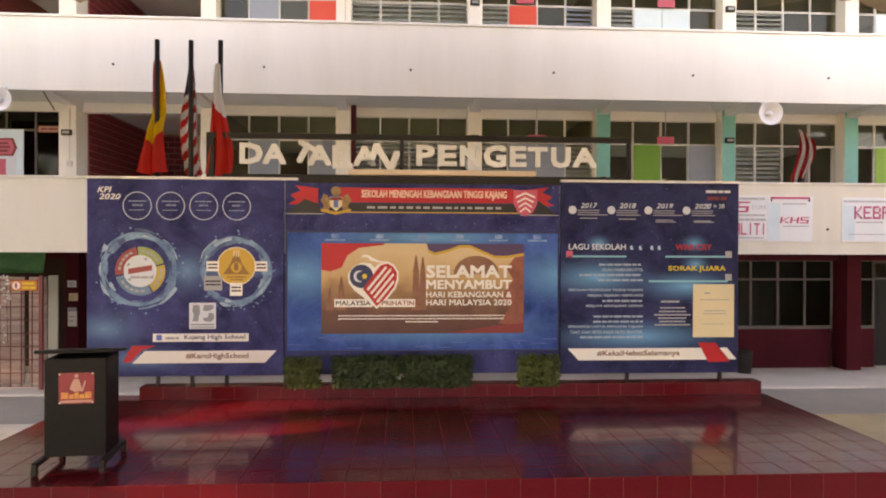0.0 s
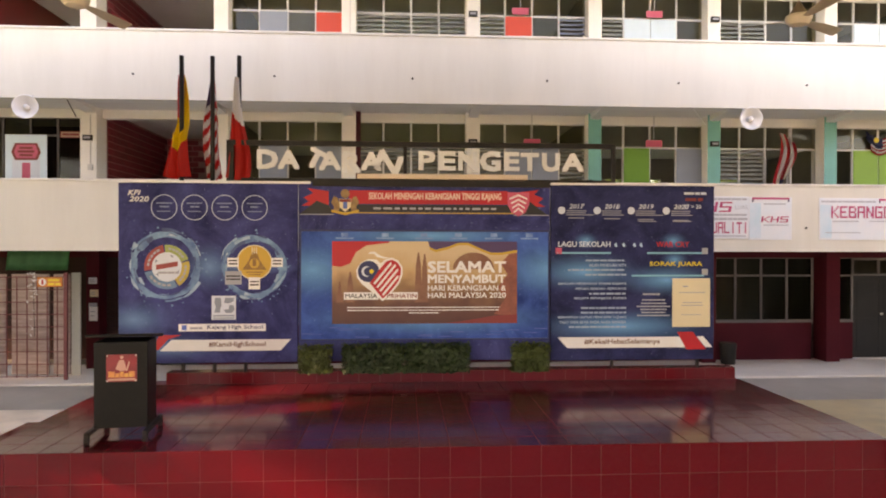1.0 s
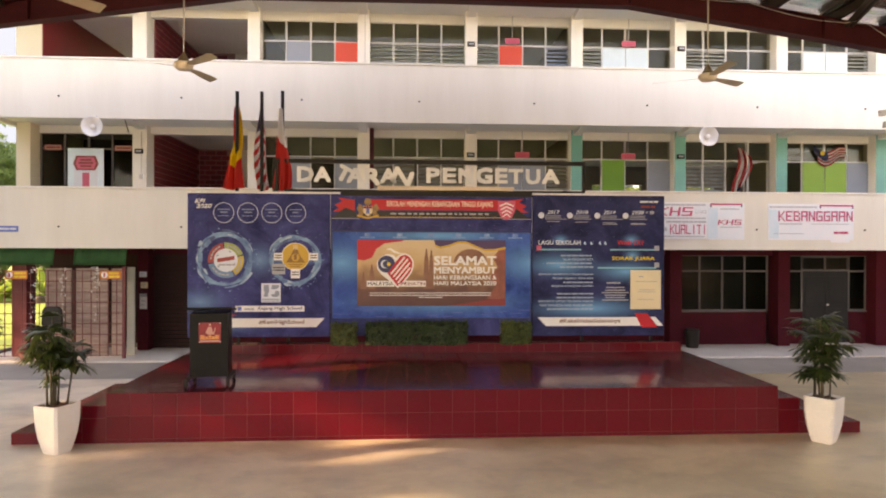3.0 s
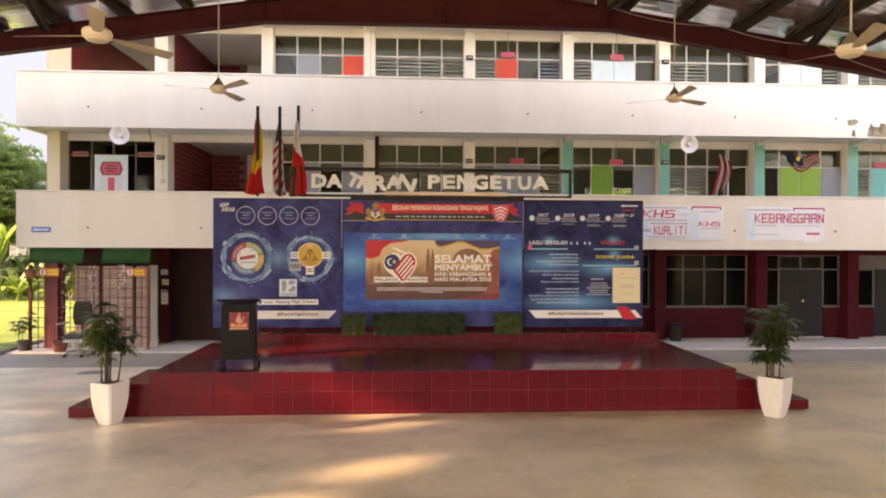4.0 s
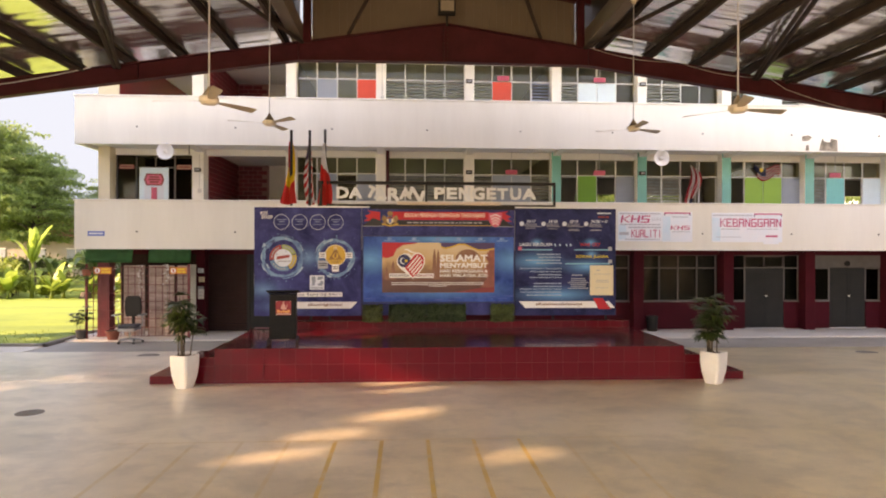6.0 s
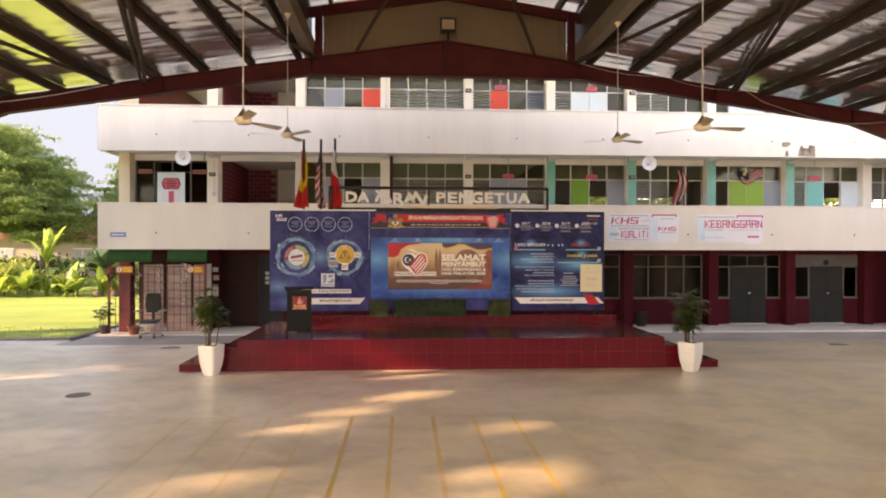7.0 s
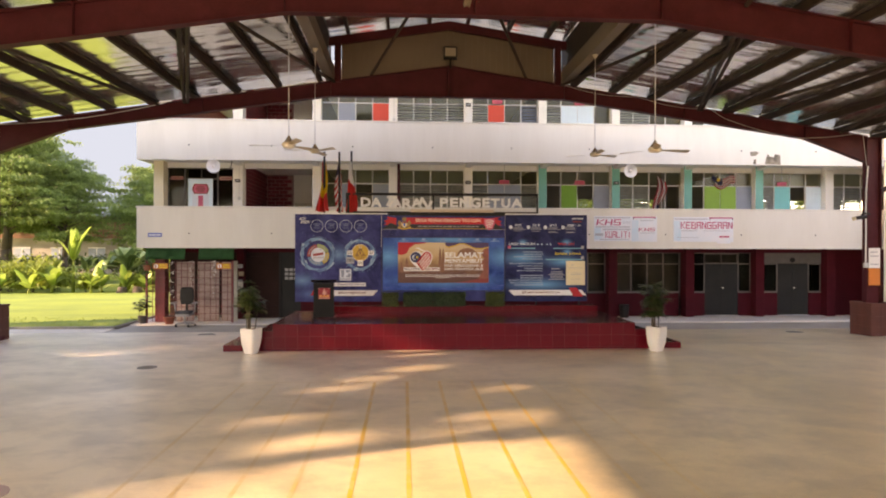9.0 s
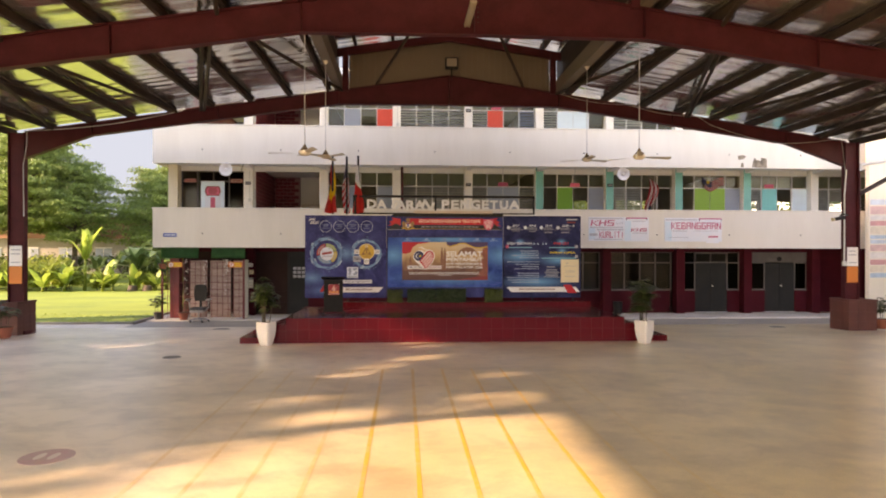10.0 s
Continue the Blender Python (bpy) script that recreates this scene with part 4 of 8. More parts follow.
for x in (-3.16, -2.72, -2.28, 3.08, 4.38):
    part("post", boxes((x - 0.022, x + 0.022, BY + 0.052, BY + 0.10, 0.815, 2.9), bev=0.004), M["black"], board, world=True)
screen = part("screen_print", boxes((-1.48, 2.10, BY - 0.006, BY + 0.011, 1.27, 2.82)), M["neb_c"], board, "glowing blue printed backdrop", world=True)
part("lower_print", boxes((-1.50, 2.12, BY + 0.002, BY + 0.011, 0.955, 1.25)), M["neb_l"], board, "dark blue lower strip", world=True)
part("screen_edge", boxes((-1.50, 2.12, BY - 0.012, BY + 0.011, 2.822, 2.85), (-1.50, -1.482, BY - 0.012, BY + 0.011, 1.25, 2.822), (2.102, 2.12, BY - 0.012, BY + 0.011, 1.25, 2.822), (-1.50, 2.12, BY - 0.012, BY + 0.011, 1.25, 1.268)), M["p_navy"], board, world=True)

# centre picture banner
y = BY - 0.007
M["picture"] = print_fade("national_day_print", 1.49 - 0.815, 2.68 - 0.815, [(0.0, (0.085, 0.022, 0.020)), (0.25, (0.13, 0.045, 0.03)), (0.45, (0.30, 0.15, 0.07)), (0.62, (0.54, 0.33, 0.16)), (0.9, (0.64, 0.47, 0.28))])
pic = decal("picture_banner", rect(-1.04, 1.64, 1.49, 2.68), y, M["picture"], board, 0.006, "tan national day picture banner")
y -= 0.0065
px0, px1, pz0, pz1 = -1.04, 1.64, 1.49, 2.68
M["dusk"] = mat("dusk_red_print", (0.36, 0.10, 0.06), 0.45, col2=(0.22, 0.06, 0.04), scale=5, fine=20, vary=0.3, bump=0)
M["p_glim"] = mat("glimmer_print", (0.24, 0.42, 0.66), 0.5, col2=(0.06, 0.16, 0.42), scale=5, vary=0.2, bump=0)
M["p_glim2"] = mat("violet_glimmer_print", (0.10, 0.14, 0.42), 0.5, col2=(0.03, 0.08, 0.34), scale=5, vary=0.2, bump=0)
random.seed(21)
M["haze"] = mat("brown_skyline_print", (0.30, 0.13, 0.07), 0.4, col2=(0.20, 0.07, 0.04), scale=4, fine=20, vary=0.3, bump=0)
for cx, w, h in ((0.20, 0.055, 2.52), (0.29, 0.05, 2.50), (-0.78, 0.06, 2.24), (-0.93, 0.05, 2.10)):
    decal("tower", [(cx - w, 1.80), (cx + w, 1.80), (cx + w * 0.7, h - 0.2), (cx + w * 0.15, h), (cx - w * 0.15, h), (cx - w * 0.7, h - 0.2)], y - 0.001, M["haze"], pic, 0.001)
decal("red_sweep", [(px0, 2.33), (-0.92, 2.31), (-0.78, 2.36), (-0.70, 2.52), (-0.55, 2.62), (-0.22, 2.66), (-0.22, pz1), (px0, pz1)], y - 0.002, M["p_red"], pic, 0.001)
sweep = [(0.34, pz1), (0.36, 2.60), (0.45, 2.56), (0.62, 2.60), (0.78, 2.66), (0.92, 2.66), (1.10, 2.58), (1.25, 2.52), (1.42, 2.52), (px1, 2.56), (px1, pz1)]
decal("purple_sweep", sweep, y - 0.002, M["p_purple"], pic, 0.001)
decal("gold_sweep", [(a, b - 0.035) for a, b in sweep[1:-1]] + [(a, b) for a, b in sweep[1:-1]][::-1], y - 0.003, M["p_gold"], pic, 0.001)
decal("red_foot", [(px0, pz0), (px1, pz0), (px1, 1.62), (1.3, 1.60), (0.95, 1.54), (0.6, pz0 + 0.004)], y - 0.002, M["p_dred"], pic, 0.001)
decal("dome", [(1.0 + 0.30 * math.cos(radians(a)), 2.28 + 0.24 * math.sin(radians(a))) for a in range(0, 181, 12)], y - 0.0015, M["haze"], pic, 0.001)
decal("dusk_cloud", [(1.30, 1.62), (px1, 1.60), (px1, 2.52), (1.52, 2.50), (1.40, 2.36), (1.50, 2.20), (1.36, 2.02), (1.46, 1.84)], y - 0.0012, M["dusk"], pic, 0.0008)
for x in (-0.86, -0.28, 0.28, 0.78, 1.30, 1.82):
    decal("screen_mark", rect(x - 0.13, x + 0.13, 2.712, 2.735), BY - 0.0062, M["p_glim"], screen, 0.001)
    decal("screen_mark", rect(x - 0.05, x + 0.05, 2.745, 2.80), BY - 0.0062, M["p_glim"], screen, 0.001)
for k in range(16):
    x, z = random.uniform(-1.4, 2.0), random.uniform(1.29, 1.45)
    decal("screen_mark", rect(x - 0.10, x + 0.10, z - 0.006, z + 0.006), BY - 0.0062, M["p_glim2"], screen, 0.001)
# heart emblem: white outline, dark blue lobe with moon and star, red lobe with white slanted stripes
heart = [(-0.316, 1.815), (-0.20, 1.92), (-0.07, 2.08), (-0.028, 2.20), (-0.03, 2.31), (-0.09, 2.40), (-0.18, 2.445), (-0.28, 2.42), (-0.345, 2.36), (-0.40, 2.415), (-0.52, 2.425), (-0.63, 2.37), (-0.695, 2.27), (-0.685, 2.16), (-0.61, 2.06), (-0.47, 1.95)]
decal("heart", heart, y - 0.002, M["p_white"], pic, 0.001, "white heart emblem")
decal("heart_field", disc(-0.518, 2.245, 0.155, 28), y - 0.003, M["p_navy"], pic, 0.001)
decal("moon", disc(-0.545, 2.245, 0.075, 24), y - 0.004, M["p_pale"], pic, 0.001)
decal("moon_cut", disc(-0.520, 2.245, 0.064, 24), y - 0.005, M["p_navy"], pic, 0.001)
decal("star", disc(-0.475, 2.245, 0.033, 8), y - 0.006, M["p_yellow"], pic, 0.001)
lobe = [(-0.316, 1.85), (-0.21, 1.95), (-0.09, 2.10), (-0.055, 2.21), (-0.055, 2.30), (-0.105, 2.375), (-0.18, 2.415), (-0.265, 2.39), (-0.34, 2.30), (-0.50, 2.08)]
decal("heart_lobe", lobe, y - 0.0045, M["p_red"], pic, 0.001)
for x0, z0, x1, z1 in ((-0.45, 2.075, -0.195, 2.365), (-0.405, 2.025, -0.135, 2.335), (-0.365, 1.97, -0.10, 2.27), (-0.325, 1.915, -0.095, 2.175)):
    decal("heart_stripe", [(x0, z0), (x0 + 0.024, z0 - 0.020), (x1 + 0.012, z1 - 0.010), (x1 + 0.004, z1 + 0.014), (x1 - 0.012, z1 + 0.010)], y - 0.006, M["p_white"], pic, 0.001)
decal("heart_swash", [(-0.52, 2.50), (-0.44, 2.50), (-0.40, 2.455), (-0.30, 2.43), (-0.20, 2.44), (-0.30, 2.455), (-0.37, 2.485), (-0.43, 2.53), (-0.50, 2.525)], y - 0.004, M["p_white"], pic, 0.001)
decal("caption_strip", rect(-0.87, -0.375, 1.84, 1.945), y - 0.003, M["p_white"], pic, 0.001)
decal("caption_strip", rect(-0.265, 0.19, 1.84, 1.945), y - 0.003, M["p_white"], pic, 0.001)
lettering("lettering", "MALAYSIA", -0.85, -0.395, 1.862, 1.925, y - 0.0045, M["p_black"], pic, 0.001, 0.02)
lettering("lettering", "PRIHATIN", -0.25, 0.175, 1.862, 1.925, y - 0.0045, M["p_dred"], pic, 0.001, 0.02)
lettering("lettering", "SELAMAT", 0.335, 1.475, 2.225, 2.395, y - 0.006, M["p_white"], pic, 0.001, 0.04)
lettering("lettering", "MENYAMBUT", 0.335, 1.475, 2.075, 2.20, y - 0.006, M["p_white"], pic, 0.001, 0.04)
lettering("lettering", "HARI KEBANGSAAN &", 0.335, 1.475, 1.965, 2.045, y - 0.006, M["p_white"], pic, 0.001, 0.02)
lettering("lettering", "HARI MALAYSIA 2020", 0.335, 1.475, 1.86, 1.94, y - 0.006, M["p_white"], pic, 0.001, 0.02)
random.seed(4)


def words(x0, x1, z, h, gap=0.3):
    """A row of word-long bars."""
    out, x = [], x0
    while x < x1 - 0.02:
        w = min(random.uniform(1.6, 4.8) * h, x1 - x)
        out.append((x, x + w, z, h))
        x += w + gap * h
    return out


bars("small_print", words(-0.82, 1.38, 1.725, 0.015, 0.6) + words(-0.82, 1.38, 1.685, 0.015, 0.6) + words(0.06, 0.52, 1.645, 0.015, 0.6), y - 0.004, M["p_white"], pic, "white small print", 0.001)

# red ribbon title with crests
y = BY + 0.010
for s in (-1, 1):
    c = 0.29
    decal("ribbon_tail", [(c + s * 1.38, 3.40), (c + s * 1.68, 3.44), (c + s * 1.60, 3.37), (c + s * 1.74, 3.31), (c + s * 1.66, 3.25), (c + s * 1.77, 3.19), (c + s * 1.38, 3.19)][::s], y - 0.001, M["p_red"], cp, 0.002)
    bars("ribbon_rim", [(min(c + s * 1.30, c + s * 1.82), max(c + s * 1.30, c + s * 1.82), 3.066, 0.012)], y - 0.004, M["p_grey"], cp)
    decal("ribbon_shade", [(c + s * 1.38, 3.20), (c + s * 1.55, 3.26), (c + s * 1.80, 3.07), (c + s * 1.30, 3.08)][::s], y - 0.004, M["p_black"], cp, 0.002)
decal("title_ribbon", rect(-0.80, 1.50, 3.22, 3.415), y - 0.006, M["p_red"], cp, 0.003, "red title ribbon")
decal("ribbon_foot", rect(-0.95, 1.60, 3.10, 3.21), y - 0.005, M["p_black"], cp, 0.002)
bars("ribbon_line", [(-0.95, 1.60, 3.09, 0.014)], y - 0.006, M["p_gold"], cp)
bars("ribbon_line", words(-0.45, 1.35, 3.155, 0.03, 1.2), y - 0.0075, M["p_grey"], cp, "grey small print")
lettering("lettering", "SEKOLAH MENENGAH KEBANGSAAN TINGGI KAJANG", -0.52, 1.41, 3.255, 3.385, y - 0.0095, flat("pale_gold_print", (0.78, 0.56, 0.46)), cp, 0.001, 0.022, label="pale gold school name")
M["p_dullgold"] = mat("dull_gold_print", (0.40, 0.24, 0.09), 0.5, col2=(0.22, 0.11, 0.05), scale=14, fine=60, vary=0.3, bump=0)
for q in (-1, 1):
    c = -0.855
    decal("crest_supporter", [(c + q * 0.09, 3.11), (c + q * 0.17, 3.09), (c + q * 0.16, 3.18), (c + q * 0.20, 3.24), (c + q * 0.16, 3.33), (c + q * 0.11, 3.31), (c + q * 0.075, 3.20)][::q], y - 0.010, M["p_dullgold"], cp, 0.002, "gold beast of the coat of arms")
decal("crest", [(-0.855, 3.10), (-0.775, 3.17), (-0.77, 3.29), (-0.94, 3.29), (-0.935, 3.17)], y - 0.010, M["p_paper"], cp, 0.002, "pale shield of the coat of arms")
decal("crest_band", rect(-0.935, -0.775, 3.245, 3.285), y - 0.0125, M["p_dred"], cp, 0.001)
decal("crest_band", rect(-0.885, -0.825, 3.15, 3.245), y - 0.0125, M["p_bluesign"], cp, 0.001)
decal("crest_star", disc(-0.855, 3.365, 0.065, 14), y - 0.010, M["p_dullgold"], cp, 0.002)
decal("crest_scroll", [(-1.05, 3.10), (-0.855, 3.055), (-0.66, 3.10), (-0.66, 3.135), (-0.855, 3.09), (-1.05, 3.135)], y - 0.0125, M["p_gold"], cp, 0.001)
shield = [(1.66, 3.05), (1.76, 3.10), (1.82, 3.22), (1.82, 3.40), (1.50, 3.40), (1.50, 3.22), (1.56, 3.10)]
decal("crest", shield, y - 0.010, M["p_pink"], cp, 0.002, "pink and white shield emblem")
for k in range(4):
    z = 3.36 - 0.065 * k
    for s in (-1, 1):
        decal("shield_stripe", [(1.66, z - 0.015), (1.66 + s * (0.13 - 0.02 * k), z - 0.07), (1.66 + s * (0.13 - 0.02 * k), z - 0.045), (1.66, z + 0.012)][::s], y - 0.0125, M["p_white"], cp, 0.001)

# left panel art
y = BY - 0.001
lettering("lettering", "KPI", -3.90, -3.72, 3.325, 3.40, y, M["p_white"], lp, 0.002, 0.02, 0.3)
lettering("lettering", "2020", -3.88, -3.61, 3.235, 3.31, y, M["p_white"], lp, 0.002, 0.02, 0.2)
for k in range(4):
    cx = -3.40 + 0.421 * k
    bm = bmesh.new()
    ring(bm, cx, 3.155, 0.171, 0.183, y - 0.003, y, 40)
    part("badge_ring", bm, M["p_badge"], lp, world=True)
    bars("small_print", words(cx - 0.11, cx + 0.11, 3.215, 0.018) + words(cx - 0.06, cx + 0.07, 3.165, 0.022) + words(cx - 0.10, cx + 0.10, 3.10, 0.013), y, M["p_badge2"], lp)
for cx, cz, r in ((-3.38, 2.325, 0.50), (-2.15, 2.315, 0.465)):
    rnd = random.Random(int(-cx * 100))
    bm = bmesh.new()
    ring(bm, cx, cz, r * 0.82, r * 0.97, y - 0.002, y, 72, 0, 360, 0.07)
    part("halo", bm, M["halo"], lp, "cyan watery halo print", world=True)
    for k in range(30):
        a0 = 12 * k + rnd.uniform(-8, 8)
        span = rnd.uniform(14, 46)
        r0 = rnd.uniform(0.76, 1.0)
        bm = bmesh.new()
        ring(bm, cx, cz, r * r0, r * (r0 + rnd.uniform(0.015, 0.075)), y - 0.0026 - 0.0001 * k, y - 0.0021, max(8, int(span / 3)), a0, a0 + span, 0.10)
        part("halo_wisp", bm, M[rnd.choice(("halo", "halo2", "halo", "halo3"))], lp, world=True)
    for k in range(26):
        a = radians(rnd.uniform(0, 360))
        q = r * rnd.uniform(1.0, 1.16)
        decal("halo_drop", disc(cx + q * math.cos(a), cz + q * math.sin(a), rnd.uniform(0.006, 0.016), 8), y, M["halo"], lp, 0.002)
for a0, a1, key in ((100, 190, "p_wred"), (20, 96, "p_wgreen"), (-58, 16, "p_wyellow"), (194, 298, "p_wblue")):
    bm = bmesh.new()
    ring(bm, -3.36, 2.31, 0.205, 0.315, y - 0.004, y, 24, a0, a1)
    part("wheel_segment", bm, M[key], lp, world=True)
    bm = bmesh.new()
    for q in range(5):
        b0 = a0 + (a1 - a0) * (0.14 + 0.15 * q)
        ring(bm, -3.36, 2.31, 0.245, 0.275, y - 0.0055, y - 0.0042, 4, b0, b0 + (a1 - a0) * 0.11)
    tagged(part("small_print", bm, M["p_grey"], lp, world=True), kind="stuff")
for a in (60, 145, 215, 330):
    c, q = radians(a), radians(a + 16)
    decal("arrow", [(-3.36 + 0.19 * math.cos(c), 2.31 + 0.19 * math.sin(c)), (-3.36 + 0.15 * math.cos(c), 2.31 + 0.15 * math.sin(c)), (-3.36 + 0.175 * math.cos(q), 2.31 + 0.175 * math.sin(q))], y - 0.0045, M["p_slate"], lp, 0.001)
decal("wheel_hub", disc(-3.36, 2.31, 0.21), y, M["p_pale"], lp, 0.004)
decal("hub_word", [(-3.51, 2.27), (-3.21, 2.32), (-3.21, 2.39), (-3.51, 2.34)], y - 0.0045, M["p_wred"], lp, 0.001)
bars("small_print", words(-3.48, -3.2, 2.23, 0.03), y - 0.005, M["p_grey"], lp)
bm = bmesh.new()
ring(bm, -2.14, 2.375, 0.235, 0.25, y - 0.004, y, 40)
part("medal_rim", bm, M["p_paper"], lp, world=True)
decal("medal", disc(-2.14, 2.375, 0.235), y, M["p_gold"], lp, 0.004, "gold round medal")
M["p_umber"] = mat("umber_print", (0.36, 0.19, 0.035), 0.5, col2=(0.26, 0.12, 0.03), scale=12, fine=50, vary=0.25, bump=0)
decal("medal_mark", [(-2.31, 2.27), (-1.97, 2.27), (-2.06, 2.40), (-2.10, 2.50), (-2.14, 2.54), (-2.18, 2.50), (-2.22, 2.40)], y - 0.005, M["p_umber"], lp, 0.001)
decal("medal_core", disc(-2.14, 2.36, 0.07, 20), y - 0.0065, M["p_gold"], lp, 0.001)
decal("medal_core", rect(-2.165, -2.115, 2.32, 2.42), y - 0.008, M["p_umber"], lp, 0.001)
for q in (-0.03, 0.0, 0.03):
    decal("medal_rod", rect(-2.146 + q, -2.134 + q, 2.50, 2.59), y - 0.0065, M["p_paper"], lp, 0.001)
for q in (2.20, 2.235):
    decal("medal_line", rect(-2.26 + (2.235 - q), -2.02 - (2.235 - q), q - 0.008, q + 0.008), y - 0.0065, M["p_umber"], lp, 0.001)
for x0, x1, z0, z1 in ((-2.52, -2.36, 2.31, 2.44), (-1.90, -1.74, 2.31, 2.44), (-2.22, -2.06, 1.99, 2.16), (-2.55, -2.32, 2.06, 2.25)):
    decal("label", rect(x0, x1, z0, z1), y - 0.004, M["p_white"] if x0 != -2.55 else M["p_grey"], lp, 0.002)
    bars("small_print", words(x0 + 0.02, x1 - 0.02, (z0 + z1) / 2 + 0.025, 0.02) + words(x0 + 0.02, x1 - 0.02, (z0 + z1) / 2 - 0.02, 0.02), y - 0.0065, M["p_black"], lp)
decal("logo_plate", rect(-2.74, -2.40, 1.56, 1.90), y, M["p_pale"], lp, 0.002)
for poly in ([(-2.70, 1.66), (-2.62, 1.66), (-2.62, 1.72), (-2.60, 1.76), (-2.61, 1.87), (-2.69, 1.87), (-2.70, 1.80), (-2.68, 1.74)], [(-2.565, 1.80), (-2.55, 1.87), (-2.43, 1.87), (-2.43, 1.82), (-2.50, 1.79)],
             [(-2.57, 1.70), (-2.54, 1.655), (-2.46, 1.655), (-2.42, 1.70), (-2.43, 1.76), (-2.49, 1.77), (-2.50, 1.71)], rect(-2.72, -2.42, 1.605, 1.625), rect(-2.72, -2.42, 1.575, 1.59)):
    decal("logo_mark", poly, y - 0.0025, M["p_slate"], lp, 0.001)
decal("name_strip", rect(-3.20, -1.98, 1.395, 1.50), y, M["p_white"], lp, 0.003, "white name strip")
lettering("lettering", "Kajang High School", -2.80, -2.02, 1.41, 1.485, y - 0.0035, M["p_navy"], lp, 0.001, 0.012)
decal("square_badge", rect(-3.155, -3.085, 1.413, 1.483), y - 0.0035, M["p_bluesign"], lp, 0.001)
bars("small_print", words(-3.04, -2.86, 1.44, 0.03), y - 0.0035, M["p_grey"], lp)


def tag_ribbon(x0, x1, parent, text, flip, y):
    c = [(x0 + 0.28, 1.275), (x1, 1.275), (x1 - 0.15, 1.115), (x0 + 0.12, 1.115)] if not flip else [(x0, 1.275), (x1 - 0.30, 1.275), (x1 - 0.16, 1.115), (x0 + 0.15, 1.115)]
    decal("hashtag_ribbon", c[::-1], y, M["p_white"], parent, 0.003, "white slanted ribbon")
    r = [(x0 + 0.12, 1.345), (x0 + 0.42, 1.345), (x0 + 0.24, 1.285), (x0 + 0.10, 1.13), (x0, 1.13)] if not flip else [(x1 - 0.46, 1.345), (x1 - 0.22, 1.345), (x1 - 0.02, 1.085), (x1 - 0.32, 1.085)]
    decal("ribbon_end", r[::-1], y - 0.0035, M["p_red"], parent, 0.002)
    if flip:
        decal("ribbon_tip", [(x1 - 0.16, 1.275), (x1 - 0.06, 1.275), (x1 + 0.08, 1.115), (x1 - 0.03, 1.115)][::-1], y, M["p_white"], parent, 0.003)
    a, b = (-2.78, -1.98) if not flip else (2.64, 3.78)
    lettering("lettering", text, a, b, 1.155, 1.245, y - 0.006, M["p_brown"], parent, 0.001, 0.02)


tag_ribbon(-3.58, -1.62, lp, "#KamiHighSchool", False, y)
tag_ribbon(2.24, 4.50, rp, "#KekalHebatSelamanya", True, y)

# right panel art
for k, yr in enumerate(("2017", "2018", "2019", "2020")):
    x = 2.30 + 0.53 * k - 0.02 * (k > 1)
    decal("year_badge", disc(x, 3.14, 0.055, 18), y, M["p_pale"], rp, 0.003)
    lettering("lettering", yr, x + 0.11, x + 0.34, 3.165, 3.235, y, M["p_pale"], rp, 0.002, 0.015, 0.25)
    rows = [(x + 0.07, x + 0.37, 3.135, 0.012), (x + 0.07, x + 0.36, 3.105, 0.012), (x + 0.07, x + 0.40 if k % 2 else x + 0.48, 3.075, 0.012), (x + 0.10, x + 0.34, 3.03 - 0.01 * k, 0.012)]
    bars("small_print", rows + ([(x + 0.10, x + 0.38, 2.985, 0.012)] if k > 1 else []), y, M["p_grey"], rp)
bars("small_print", words(4.14, 4.48, 3.40, 0.035, 0.4), y, M["p_pale"], rp, "white slanted words")
bars("small_print", words(4.16, 4.46, 3.31, 0.045, 0.4), y, M["p_dred"], rp, "red slanted words")
lettering("lettering", "17 > 20", 4.15, 4.40, 3.175, 3.235, y, M["p_pale"], rp, 0.002, 0.01)
lettering("lettering", "LAGU SEKOLAH", 2.25, 3.03, 2.605, 2.685, y - 0.002, M["p_pale"], rp, 0.002, 0.02)
lettering("lettering", "WAR CRY", 3.72, 4.22, 2.605, 2.685, y - 0.002, M["p_red"], rp, 0.002, 0.02)
lettering("lettering", "SORAK JUARA", 3.62, 4.42, 2.305, 2.39, y - 0.002, M["p_yellow"], rp, 0.002, 0.02)
for x0, x1, z in ((2.23, 3.04, 2.515), (3.58, 4.42, 2.515), (3.35, 4.45, 2.18)):
    bars("rule", [(x0, x1, z, 0.025)], y, M["p_cyan"], rp, "cyan underline")
for x, z in ((2.26, 2.545), (4.46, 2.545), (4.46, 2.235)):
    decal("seal", rect(x - 0.045, x + 0.045, z - 0.045, z + 0.045), y, M["p_pink"] if x < 3 else M["p_grey"], rp, 0.002)
for x in (3.12, 3.24, 3.40, 3.50):
    decal("note_mark", disc(x, 2.635, 0.03, 12, 90, 300), y, M["p_lblue"], rp, 0.002)
verses = {2.335: ("IALAH PANDUAN KITA", 0.56), 2.06: ("SEKOLAH MENENGAH TINGGI KAJANG", 1.02), 1.985: ("MEGAH SEJARAH GEMILANG", 0.76), 1.845: ("BERJAYA SEPANJANG ZAMAN", 0.78), 1.565: ("BERDISIPLIN UNTUK MENCAPAI TUJUAN", 1.02), 1.495: ("TAAT DAN SETIA PADA NUSA BANGSA", 1.0)}
rows = []
